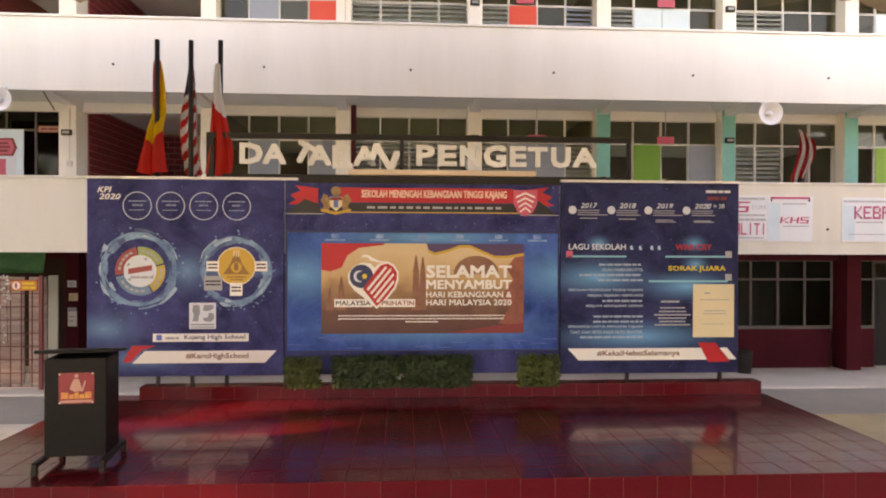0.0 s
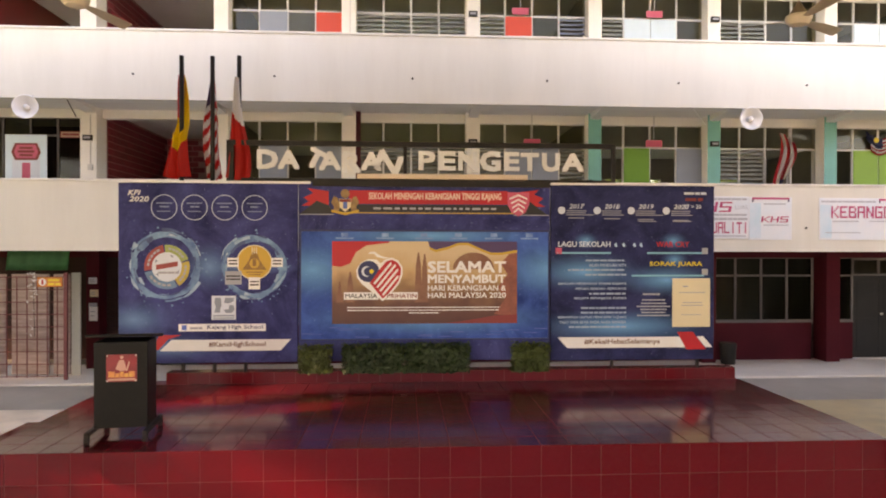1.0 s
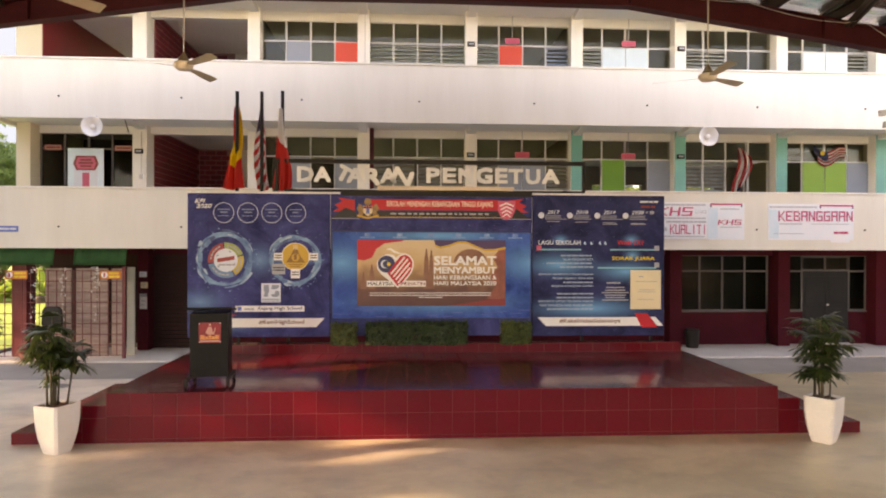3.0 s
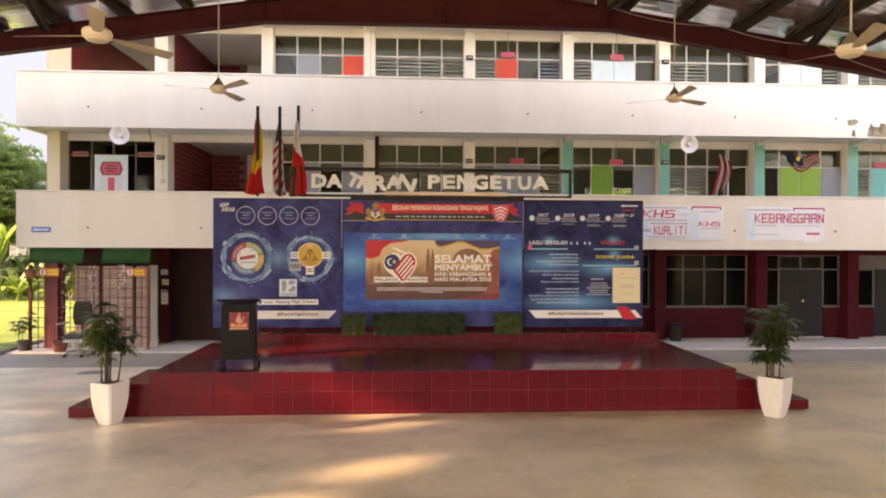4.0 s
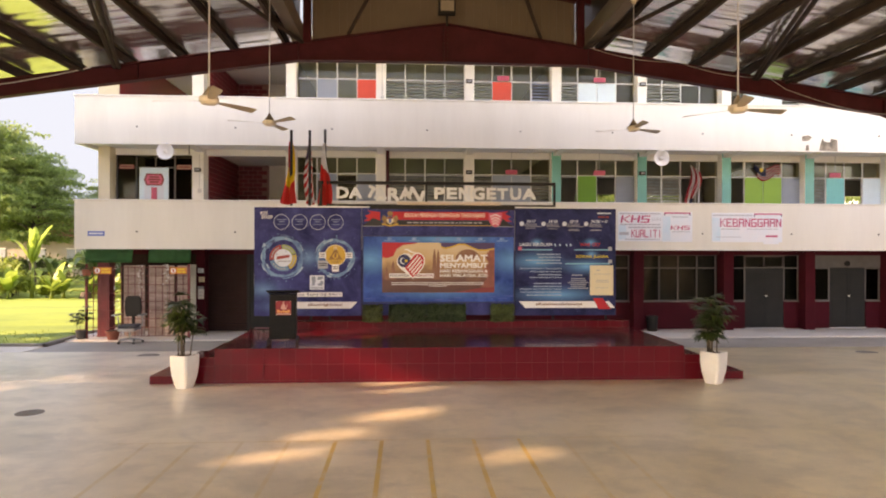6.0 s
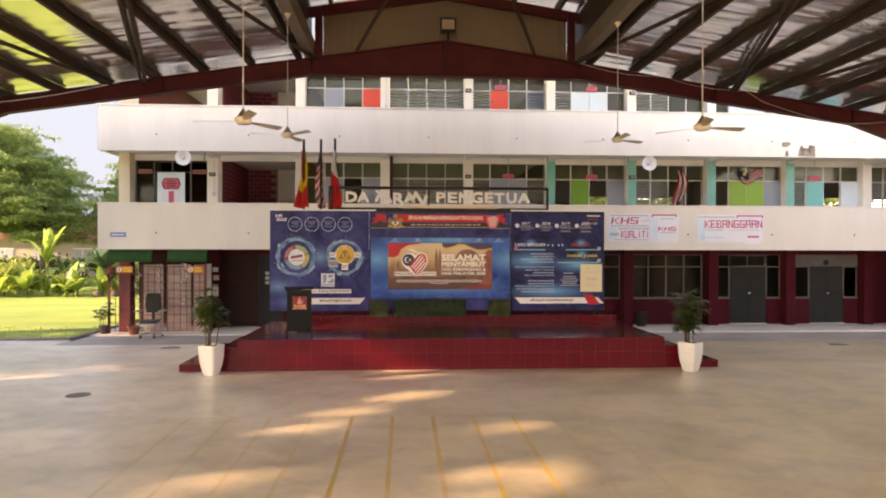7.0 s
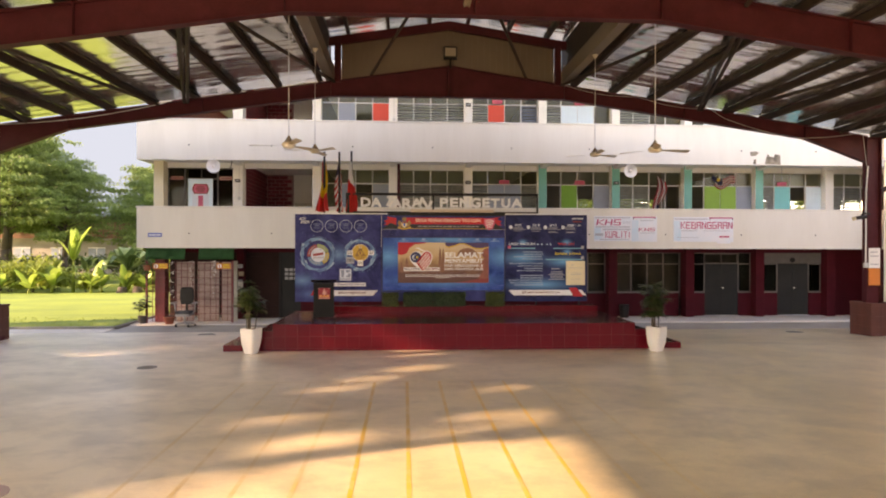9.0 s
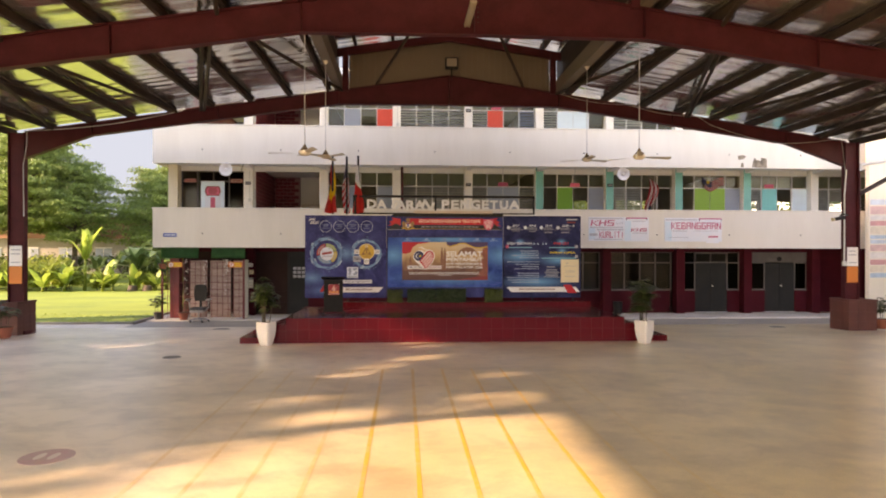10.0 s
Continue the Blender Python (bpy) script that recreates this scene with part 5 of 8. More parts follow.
for z in (2.405, 2.335, 2.265, 2.195, 2.06, 1.985, 1.915, 1.845, 1.705, 1.635, 1.565, 1.495, 1.425):
    if z in verses:
        lettering("verse_print", verses[z][0], 3.27 - verses[z][1], 3.27, z - 0.021, z + 0.021, y, M["p_verse"], rp, 0.002, 0.03)
    else:
        rows += words(3.27 - random.uniform(0.55, 0.9), 3.27, z, 0.026, 0.55)
bars("verse_print", rows, y, M["p_verse"], rp, "pale blue verses")
rows = words(3.52, 3.78, 1.905, 0.026)
for z in (1.82, 1.77, 1.725, 1.68, 1.635, 1.59):
    q = random.uniform(0.0, 0.1)
    rows += words(3.42 + q, 3.94 - q, z, 0.02)
bars("verse_print", rows, y, M["p_grey"], rp)
letter = decal("framed_letter", rect(3.965, 4.535, 1.42, 2.14), y, M["p_paper"], rp, 0.012, "yellowed framed letter")
bars("small_print", [(4.12, 4.2, 2.02, 0.02)] + words(4.06, 4.46, 1.93, 0.012) + words(4.12, 4.42, 1.78, 0.012) + words(4.10, 4.44, 1.74, 0.012) + words(4.1, 4.4, 1.60, 0.01), y - 0.013, M["p_grey"], letter)

# ---- letter sign on the board ----
sign = thing("letter_sign", (0.3, 8.87, 3.535), "black framed sign with large white letters above the board", "sign")
part("sign_frame", boxes((-2.58, 3.16, 8.84, 8.90, 4.075, 4.15), (-2.58, 3.16, 8.84, 8.90, 3.545, 3.60), (-2.58, -2.48, 8.84, 8.90, 3.60, 4.075), (3.11, 3.16, 8.84, 8.90, 3.60, 4.075), (-0.02, 0.03, 8.86, 8.90, 3.60, 4.075)), M["black"], sign, world=True)
for x in (-2.2, 2.75):
    part("sign_leg", boxes((x - 0.03, x + 0.03, 8.74, 8.86, 3.5, 3.60)), M["black"], sign, world=True)
M["letters"] = flat("white_letter_board", (0.80, 0.81, 0.81), 0.5, 0.12)
spots = [("D", -2.14, -1.84, 3.73, 4.01, 0), ("A", -1.84, -1.53, 3.73, 4.0, 0), ("T", -1.43, -1.17, 3.74, 4.02, -28), ("A", -1.25, -0.93, 3.72, 3.99, 0), ("R", -0.92, -0.63, 3.68, 3.99, 0),
         ("A", -0.64, -0.34, 3.72, 3.99, 0), ("N", -0.42, -0.05, 3.69, 3.98, -20), ("P", 0.20, 0.45, 3.73, 4.01, 0), ("E", 0.50, 0.75, 3.73, 4.01, 0), ("N", 0.79, 1.07, 3.73, 4.01, 0), ("G", 1.11, 1.42, 3.72, 4.02, 0),
         ("E", 1.47, 1.70, 3.73, 4.01, 0), ("T", 1.72, 1.99, 3.73, 4.0, 0), ("U", 2.04, 2.31, 3.72, 4.0, 0), ("A", 2.34, 2.67, 3.73, 4.0, 0)]
for ch, x0, x1, z0, z1, turn in spots:
    lettering("letter", ch, x0, x1, z0, z1, 8.84, M["letters"], sign, 0.03, 0.045, turn=turn)


# ---- flags ----
def flag(name, x, colours, label, seed, zt=5.34, y=8.80, wide=0.125, side=-1, drop=0.26, wrap=False):
    """Furled flag on a black pole: a hanging cloth with folds; colours are bands down the cloth."""
    th = thing(name, (x, y, 3.5), label, "flag", "flags behind the board")
    bm = bmesh.new()
    tube(bm, (0, 0, -0.5), (0.0, 0, zt - 3.5), 0.032, 10)
    part("pole", bm, M["black"], th, "black painted pole", smooth=True)
    rnd = random.Random(seed)
    n, m = 30, 84
    grid = []
    for j in range(m + 1):
        v = j / m
        row = []
        half = 0.03 + wide * v ** 0.8
        lay = side * (1 - 2 * min(1.0, max(0.0, (v - 0.48) / 0.12))) if wrap else side
        for i in range(n + 1):
            u = i / n * 2 - 1
            fold = math.sin(u * 7 + seed) * 0.05 * (0.3 + v) + math.sin(u * 13 + 2 * v) * 0.02
            row.append((u * half * (1 + 0.25 * math.sin(v * 5 + seed * 2)) + 0.06 * math.sin(v * 4 + seed) * v - 0.02 + 0.3 * fold, lay * (0.045 + 0.05 * (1 - u * u)) + fold * 0.7, (zt - 3.5) - drop - (zt - 3.56 - drop) * v * (1 - 0.03 * abs(u))))
        grid.append(row)
    for key, (v0, v1, u0, u1, slant) in colours:
        bm = bmesh.new()
        vert = {}
        for j in range(m):
            for i in range(n):
                vv = (j + 0.5) / m + slant * (i / n - 0.5)
                if v0 <= vv < v1 and u0 <= i / n < u1:
                    f = []
                    for a, b in ((j, i), (j + 1, i), (j + 1, i + 1), (j, i + 1)):
                        if (a, b) not in vert:
                            vert[a, b] = bm.verts.new(grid[a][b])
                        f.append(vert[a, b])
                    bm.faces.new(f)
        bmesh.ops.solidify(bm, geom=bm.faces[:], thickness=0.006)
        part("cloth", bm, M[key], th, key.replace("p_", "").replace("flag", "") + " cloth", smooth=True)
    return th


M["p_flagred"] = flat("red_flag_cloth", (0.72, 0.030, 0.024), 0.7, 0.15)
M["p_flagyellow"] = flat("yellow_flag_cloth", (0.86, 0.58, 0.03), 0.7, 0.12)
flag("flag", -3.20, [("p_flagred", (-9, 0.52, 0, 0.5, -0.2)), ("p_flagyellow", (0.52, 0.74, 0, 0.5, -0.2)), ("p_flagred", (0.74, 9, 0, 0.5, -0.2)), ("p_flagred", (-9, 0.17, 0.5, 1.1, -0.1)), ("p_flagyellow", (0.17, 0.80, 0.5, 1.1, 0.35)), ("p_flagred", (0.80, 9, 0.5, 1.1, 0.35))], "red and yellow furled flag on a black pole", 1, wide=0.135, side=1, wrap=True)
stripes = [("p_purple", (-9, 0.10, 0, 1.1, 0))]
v = 0.10
k = 0
while v < 1.3:
    stripes.append(("p_flagred" if k % 2 else "p_white", (v, v + 0.075, 0, 1.1, 0.55)))
    v += 0.075
    k += 1
stripes[0] = ("p_purple", (-9, 0.10, 0, 1.1, 0.55))
flag("flag", -2.765, stripes, "red and white striped furled flag on a black pole", 3, wide=0.115, side=1, drop=0.34)
flag("flag", -2.42, [("p_white", (-9, 0.42, 0, 1.1, -0.15)), ("p_flagred", (0.42, 9, 0, 1.1, -0.15))], "white over red furled flag on a black pole", 5, zt=5.39, y=8.93, wide=0.118, drop=0.33)


# ---- lectern ----
lec = thing("lectern", (-2.89, 6.2, SZ), "black laminate lectern on a low castered base", "lectern")
lec.rotation_euler = (0, 0, radians(7))
bm = bmesh.new()
box(bm, -0.255, 0.255, -0.17, 0.19, 0.115, 0.985)
bevel(bm, 0.006, 2)
body = part("body", bm, M["lectern"], lec)
bm = bmesh.new()
vs = [bm.verts.new(p) for p in ((-0.31, -0.24, 1.045), (0.31, -0.24, 1.045), (0.31, 0.24, 0.985), (-0.31, 0.24, 0.985), (-0.31, -0.24, 1.075), (0.31, -0.24, 1.075), (0.31, 0.24, 1.015), (-0.31, 0.24, 1.015))]
for f in ((3, 2, 1, 0), (4, 5, 6, 7), (0, 1, 5, 4), (1, 2, 6, 5), (2, 3, 7, 6), (3, 0, 4, 7)):
    bm.faces.new([vs[i] for i in f])
bevel(bm, 0.006)
part("top", bm, M["lectern"], lec)
for s in (-1, 1):
    rail = part("base_rail", boxes((s * 0.27 - 0.022, s * 0.27 + 0.022, -0.34, 0.30, 0.075, 0.12), bev=0.005), M["black"], lec)
    for yy in (-0.32, 0.28):
        bm = boxes((s * 0.27 - 0.022, s * 0.27 + 0.022, yy - 0.022, yy + 0.022, 0.03, 0.077))
        tube(bm, (s * 0.27 - 0.02, yy, 0.032), (s * 0.27 + 0.02, yy, 0.032), 0.032, 12)
        part("caster", bm, M["black"], rail)
poster = bmesh.new()
box(poster, -0.135, 0.155, -0.176, -0.1705, 0.585, 0.86)
poster = part("poster", poster, mat("deep_red_print", (0.30, 0.008, 0.016), 0.35, col2=(0.20, 0.005, 0.012), scale=7, fine=40, vary=0.2, bump=0), lec, "deep red poster with a pale emblem")
M["salmon"] = flat("salmon_print", (0.55, 0.27, 0.22))
M["flame"] = mat("orange_print", (0.70, 0.36, 0.08), 0.5, col2=(0.62, 0.14, 0.06), scale=14, fine=60, vary=0.2, bump=0)
for nm, pts in (("emblem", [(-0.045, 0.715), (0.0, 0.69), (0.06, 0.70), (0.045, 0.76), (0.03, 0.805), (-0.01, 0.805), (-0.03, 0.76)]), ("emblem", disc(0.012, 0.832, 0.017, 10)), ("emblem_bar", [(0.05, 0.69), (0.065, 0.695), (0.09, 0.785), (0.078, 0.79)])):
    bm = bmesh.new()
    prism(bm, pts, -0.1785, -0.1762)
    part(nm, bm, M["salmon"], poster)
for a, b, lo, hi in ((-0.115, -0.055, 0.63, 0.69), (-0.05, -0.01, 0.63, 0.67), (-0.005, 0.03, 0.63, 0.685), (0.035, 0.075, 0.63, 0.67), (0.08, 0.135, 0.63, 0.69)):
    bm = bmesh.new()
    prism(bm, rect(a, b, lo, hi), -0.1785, -0.1762)
    part("word_bar", bm, M["flame"], poster, "orange word mark")
bm = bmesh.new()
prism(bm, rect(-0.12, 0.14, 0.595, 0.618), -0.1785, -0.1762)
part("word_bar", bm, M["salmon"], poster)
for px, pz in ((-0.125, 0.85), (0.145, 0.85), (-0.125, 0.595), (0.145, 0.595)):
    bm = bmesh.new()
    tube(bm, (px, -0.181, pz), (px, -0.176, pz), 0.006, 8)
    part("pin", bm, M["p_white"], poster)


# ---- hedges on the plinth ----
def leaf_cloud(bm, pts, size, rnd, flatness=0.0):
    for p in pts:
        s = size * rnd.uniform(0.6, 1.3)
        a = Vector((rnd.gauss(0, 1), rnd.gauss(0, 1), rnd.gauss(0, 1) * (1 - flatness))).normalized()
        b = a.orthogonal().normalized()
        b.rotate(Matrix.Rotation(rnd.uniform(0, 6.28), 3, a))
        c = a.cross(b)
        if flatness and abs(c.z) > 0.5 and rnd.random() < flatness:
            c = Vector((c.x, c.y, c.z * 0.3))
        v = [bm.verts.new(p + q) for q in (-b * s, c * s * 0.42, b * s, -c * s * 0.42)]
        bm.faces.new(v)


def hedge(x0, x1, z1, dense=1.0, key="hedge"):
    rnd = random.Random(int(x0 * 100))
    th = thing("artificial_hedge", ((x0 + x1) / 2, 8.5, 0.817), "clipped dark green artificial hedge block on the plinth" if key == "hedge" else "clipped yellow-green artificial hedge block on the plinth", "hedge", "hedge blocks below the board")
    bm = bmesh.new()
    box(bm, x0 + 0.05, x1 - 0.05, 8.46, 8.60, 0.817, z1 - 0.06)
    part("core", bm, M[key], th, world=True)
    bm = bmesh.new()
    n = int((x1 - x0) * 2600 * dense)
    pts = [Vector((rnd.uniform(x0, x1), 8.42 + 0.2 * rnd.random() ** 2, rnd.uniform(0.82, z1 + 0.03 * rnd.random()))) for _ in range(n)]
    leaf_cloud(bm, pts, 0.030, rnd)
    tagged(part("leaves", bm, M[key], th, world=True), kind="stuff")


hedge(-1.49, -1.02, 1.20, 0.8, "hedgelight")
hedge(-0.88, 0.0, 1.21)
hedge(0.01, 0.93, 1.22)
hedge(1.53, 2.08, 1.21, 1.0, "hedgelight")


# ---- potted lady palms ----
def frond_mesh(seed, size=0.30, n=8):
    """A fan frond: narrow, drooping leaflets that spread from one point; grows along +x."""
    rnd = random.Random(seed)
    bm = bmesh.new()
    for i in range(n):
        a = radians(-78 + 156 * i / (n - 1) + rnd.uniform(-6, 6))
        L = size * rnd.uniform(0.8, 1.1) * (1 - 0.25 * abs(i / (n - 1) - 0.5) * 2)
        w = 0.027 * rnd.uniform(0.8, 1.25) * size / 0.30
        d = Vector((math.cos(a), math.sin(a), 0))
        s = Vector((-d.y, d.x, 0))
        droop = rnd.uniform(0.25, 0.6)
        prev = None
        for k, (t, ww) in enumerate(((0.0, 0.25), (0.35, 1.0), (0.75, 0.9), (1.0, 0.12))):
            c = d * L * t + Vector((0, 0, 0.10 * size * math.sin(t * 2) - droop * size * t * t))
            row = (bm.verts.new(c - s * w * ww), bm.verts.new(c + Vector((0, 0, 0.006 * ww))), bm.verts.new(c + s * w * ww))
            if prev:
                bm.faces.new((prev[0], row[0], row[1], prev[1]))
                bm.faces.new((prev[1], row[1], row[2], prev[2]))
            prev = row
    return as_mesh("frond", bm, M["leaf"], True)


FRONDS = [frond_mesh(s, 0.235, 9) for s in range(6)]
SMALL_FRONDS = [frond_mesh(s + 20, 0.2, 7) for s in range(3)]


def palm_crown(th, base, heights, seed, reach=0.22, meshes=FRONDS, per=8, lean=0.06, thick=0.013):
    rnd = random.Random(seed)
    for h in heights:
        a0 = rnd.uniform(0, 6.28)
        foot = Vector((base[0] + 0.11 * math.cos(a0), base[1] + 0.11 * math.sin(a0), base[2]))
        top = foot + Vector((math.cos(a0) * lean * 2 * rnd.random(), math.sin(a0) * lean * 2 * rnd.random(), h))
        bm = bmesh.new()
        tube(bm, foot - Vector((0, 0, 0.03)), foot.lerp(top, 0.5) + Vector((0.01, 0, 0)), thick, 7, thick * 0.9)
        tube(bm, foot.lerp(top, 0.5) + Vector((0.01, 0, 0)), top, thick * 0.9, 7, thick * 0.6)
        cane = part("cane", bm, M["stem"], th, smooth=True)
        for k in range(per):
            t = 0.56 + 0.44 * (k + 0.5) / per
            p = foot.lerp(top, t)
            az = k * 2.4 + a0 + rnd.uniform(-0.4, 0.4)
            el = radians(rnd.uniform(-5, 55) * t)
            r = reach * rnd.uniform(0.5, 1.1) * (1.08 - 0.3 * t)
            q = p + Vector((math.cos(az) * math.cos(el), math.sin(az) * math.cos(el), math.sin(el))) * r
            bm = bmesh.new()
            tube(bm, p, q, 0.004, 5)
            part("petiole", bm, M["leaf"], cane)
            fr = new("frond", rnd.choice(meshes))
            fr.parent = th
            s = rnd.uniform(0.75, 1.15)
            fr.matrix_basis = Matrix.Translation(q) @ Matrix.Rotation(az, 4, "Z") @ Matrix.Rotation(-el * 0.7 + radians(rnd.uniform(-5, 25)), 4, "Y") @ Matrix.Diagonal((s, s, s, 1))


def white_pot(th, h=0.60, top=0.193, bot=0.118):
    bm = bmesh.new()
    prof = [(bot, 0.0), (bot + 0.022, 0.08), (bot + 0.050, 0.22), (bot + 0.068, 0.38), (top - 0.003, 0.54), (top, h), (top - 0.03, h), (top - 0.04, h - 0.09)]
    rows = []
    for r, z in prof:
        c = 0.03
        rows.append([bm.verts.new(p) for p in ((r - c, -r, z), (r, -r + c, z), (r, r - c, z), (r - c, r, z), (-r + c, r, z), (-r, r - c, z), (-r, -r + c, z), (-r + c, -r, z))])
    for a, b in zip(rows[:-1], rows[1:]):
        for i in range(8):
            j = (i + 1) % 8
            bm.faces.new((a[i], a[j], b[j], b[i]))
    bm.faces.new(rows[0][::-1])
    bm.faces.new(rows[-1])
    part("pot", bm, M["potwhite"], th, "square tapered white planter")
    bm = bmesh.new()
    n = 12
    g = [[bm.verts.new(((i / n - 0.5) * 2 * (top - 0.032), (j / n - 0.5) * 2 * (top - 0.032), h - 0.03 + 0.03 * noise.noise((i * 0.7, j * 0.7, 3)))) for i in range(n + 1)] for j in range(n + 1)]
    for j in range(n):
        for i in range(n):
            bm.faces.new((g[j][i], g[j][i + 1], g[j + 1][i + 1], g[j + 1][i]))
    part("soil", bm, M["soil"], th, "reddish soil")


for x, y, turn, seed, hs in ((-4.49, 5.28, -22, 11, (1.05, 0.95, 0.80, 1.0, 0.60, 0.72)), (5.35, 5.22, 36, 17, (1.02, 0.96, 0.86, 0.90, 0.99, 0.46, 0.50))):
    th = thing("potted_palm", (x, y, 0.0), "bushy lady palm in a square tapered white planter on the floor", "potted plant", "white planters beside the stage")
    th.rotation_euler = (0, 0, radians(turn))
    white_pot(th)
    palm_crown(th, (0, 0, 0.57), hs, seed, 0.17, FRONDS, 10)


# ---- ceiling fans ----
M["fanhood"] = mat("dull_brown_enamel", (0.22, 0.17, 0.12), 0.5, scale=6, vary=0.25)


def ceiling_fan(x, y, z, turn, ztop):
    th = thing("ceiling_fan", (x, y, z), "cream three-bladed ceiling fan on a long rod", "ceiling fan", "hall ceiling fans")
    th.rotation_euler = (0, 0, radians(turn))
    bm = bmesh.new()
    tube(bm, (0, 0, 0.10), (0, 0, ztop - z), 0.010, 8)
    rod = part("rod", bm, M["rod"], th, "thin pale rod")
    bm = bmesh.new()
    tube(bm, (0, 0, ztop - z - 0.09), (0, 0, ztop - z), 0.03, 14, 0.075)
    part("canopy", bm, M["fan"], rod, smooth=False)
    bm = bmesh.new()
    for (r0, z0), (r1, z1) in zip([(0.03, -0.085), (0.085, -0.075), (0.115, -0.045), (0.125, -0.01), (0.115, 0.015)], [(0.085, -0.075), (0.115, -0.045), (0.125, -0.01), (0.115, 0.015), (0.04, 0.03)]):
        tube(bm, (0, 0, z0), (0, 0, z1), r0, 20, r1)
    part("motor", bm, M["fan"], th, smooth=False)
    bm = bmesh.new()
    tube(bm, (0, 0, 0.03), (0, 0, 0.13), 0.085, 18, 0.022)
    tube(bm, (0, 0, 0.13), (0, 0, 0.15), 0.022, 12, 0.013)
    part("hood", bm, M["fanhood"], th, "dull brown motor hood")
    for k in range(3):
        bm = bmesh.new()
        vs = []
        for r, w, tz in ((0.09, 0.025, 0.0), (0.20, 0.045, 0.006), (0.40, 0.058, 0.012), (0.69, 0.064, 0.016), (0.73, 0.05, 0.016)):
            vs.append((bm.verts.new((r, -w, -0.03 + tz * 1.4)), bm.verts.new((r, w, -0.03 - tz))))
        for a, b in zip(vs[:-1], vs[1:]):
            bm.faces.new((a[0], b[0], b[1], a[1]))
        bmesh.ops.solidify(bm, geom=bm.faces[:], thickness=0.006)
        bmesh.ops.rotate(bm, verts=bm.verts[:], cent=(0, 0, 0), matrix=Matrix.Rotation(k * 2 * math.pi / 3, 3, "Z"))
        part("blade", bm, M["fan"], th)


ceiling_fan(-3.01, 5.42, 4.88, 76, 7.34)
ceiling_fan(3.88, 5.48, 4.88, 28, 7.34)
ceiling_fan(-2.95, 1.55, 4.41, 54, 7.34)
ceiling_fan(3.80, 1.42, 4.38, 12, 7.34)

M["lampglass"] = mat("dusty_lamp_glass", (0.36, 0.31, 0.24), 0.25, vary=0.15)
# ---- flood lamp on the gable, long pale tube on the second frame ----
th = thing("flood_lamp", (0.46, 8.25, 7.95), "black flood lamp with a pale glass front on the rafter", "flood lamp")
part("housing", boxes((0.27, 0.66, 8.20, 8.38, 7.98, 8.32), bev=0.012), M["black"], th, world=True)
part("lens", boxes((0.31, 0.62, 8.192, 8.202, 8.04, 8.28)), M["lampglass"], th, "dusty glass front", world=True)
part("bracket", boxes((0.44, 0.49, 8.27, 8.31, 7.72, 7.99)), M["black"], th, world=True)
th = thing("tube_lamp", (0.25, 1.0, 6.8), "dusty fluorescent tube fitting under the second rafter", "lamp")
part("fitting", boxes((0.19, 0.31, -0.1, 1.12, 6.82, 6.88), bev=0.008), M["lampglass"], th, world=True)
for x, y0 in ((0.21, -0.05), (0.29, -0.05)):
    bm = bmesh.new()
    tube(bm, (x, y0, 6.80), (x, 1.08, 6.80), 0.014, 8)
    part("tube", bm, M["lampglass"], th, "dusty glass tube", world=True)


# ---- horn loudspeakers on the parapet ----
def horn(x, z, tilt):
    th = thing("horn_loudspeaker", (x, PY - 0.3, z), "white round horn loudspeaker bracketed to the upper parapet", "loudspeaker", "horn loudspeakers")
    th.rotation_euler = (0, 0, radians(tilt))
    bm = bmesh.new()
    prev = None
    for r, y in ((0.03, 0.22), (0.05, 0.10), (0.09, 0.0), (0.16, -0.08), (0.235, -0.13), (0.24, -0.14), (0.225, -0.135), (0.15, -0.07), (0.08, 0.0), (0.04, 0.02)):
        row = [bm.verts.new((r * math.cos(i * math.pi / 14), y, r * math.sin(i * math.pi / 14))) for i in range(28)]
        if prev:
            for i in range(28):
                bm.faces.new((prev[i], prev[(i + 1) % 28], row[(i + 1) % 28], row[i]))
        prev = row
    bm.faces.new(prev)
    part("bell", bm, M["horn"], th, smooth=True)
    bm = bmesh.new()
    tube(bm, (0, -0.10, 0), (0, 0.03, 0), 0.055, 14, 0.045)
    part("driver_cone", bm, M["p_white"], th, smooth=True)
    bm = bmesh.new()
    tube(bm, (0, 0.16, 0), (0, 0.36, 0.40), 0.014, 8)
    part("bracket", bm, M["p_grey"], th)


horn(-7.51, 5.35, 12)
horn(7.31, 5.31, -6)
for s, x0, x1 in ((1, -6.95, -7.35), (1, 6.2, 7.1)):
    bm = bmesh.new()
    tube(bm, (x0, PY + 0.05, 5.66), (x1, WY - 0.35, 5.50), 0.012, 6)
    solid("cable", bm, M["purlin"] if x0 < 0 else M["p_white"], "loudspeaker cable under the corridor soffit", "cable", kind="")


# ---- banners and plates on the lower parapet ----
def banner(x0, x1, z0, z1, label):
    th = thing("banner", ((x0 + x1) / 2, PY, z0), label, "banner", "banners on the parapet")
    bm = boxes((x0, x1, PY - 0.018, PY - 0.004, z0, z1), bev=0.003)
    cloth = part("cloth", bm, M["p_ban"], th, world=True)
    return th, cloth


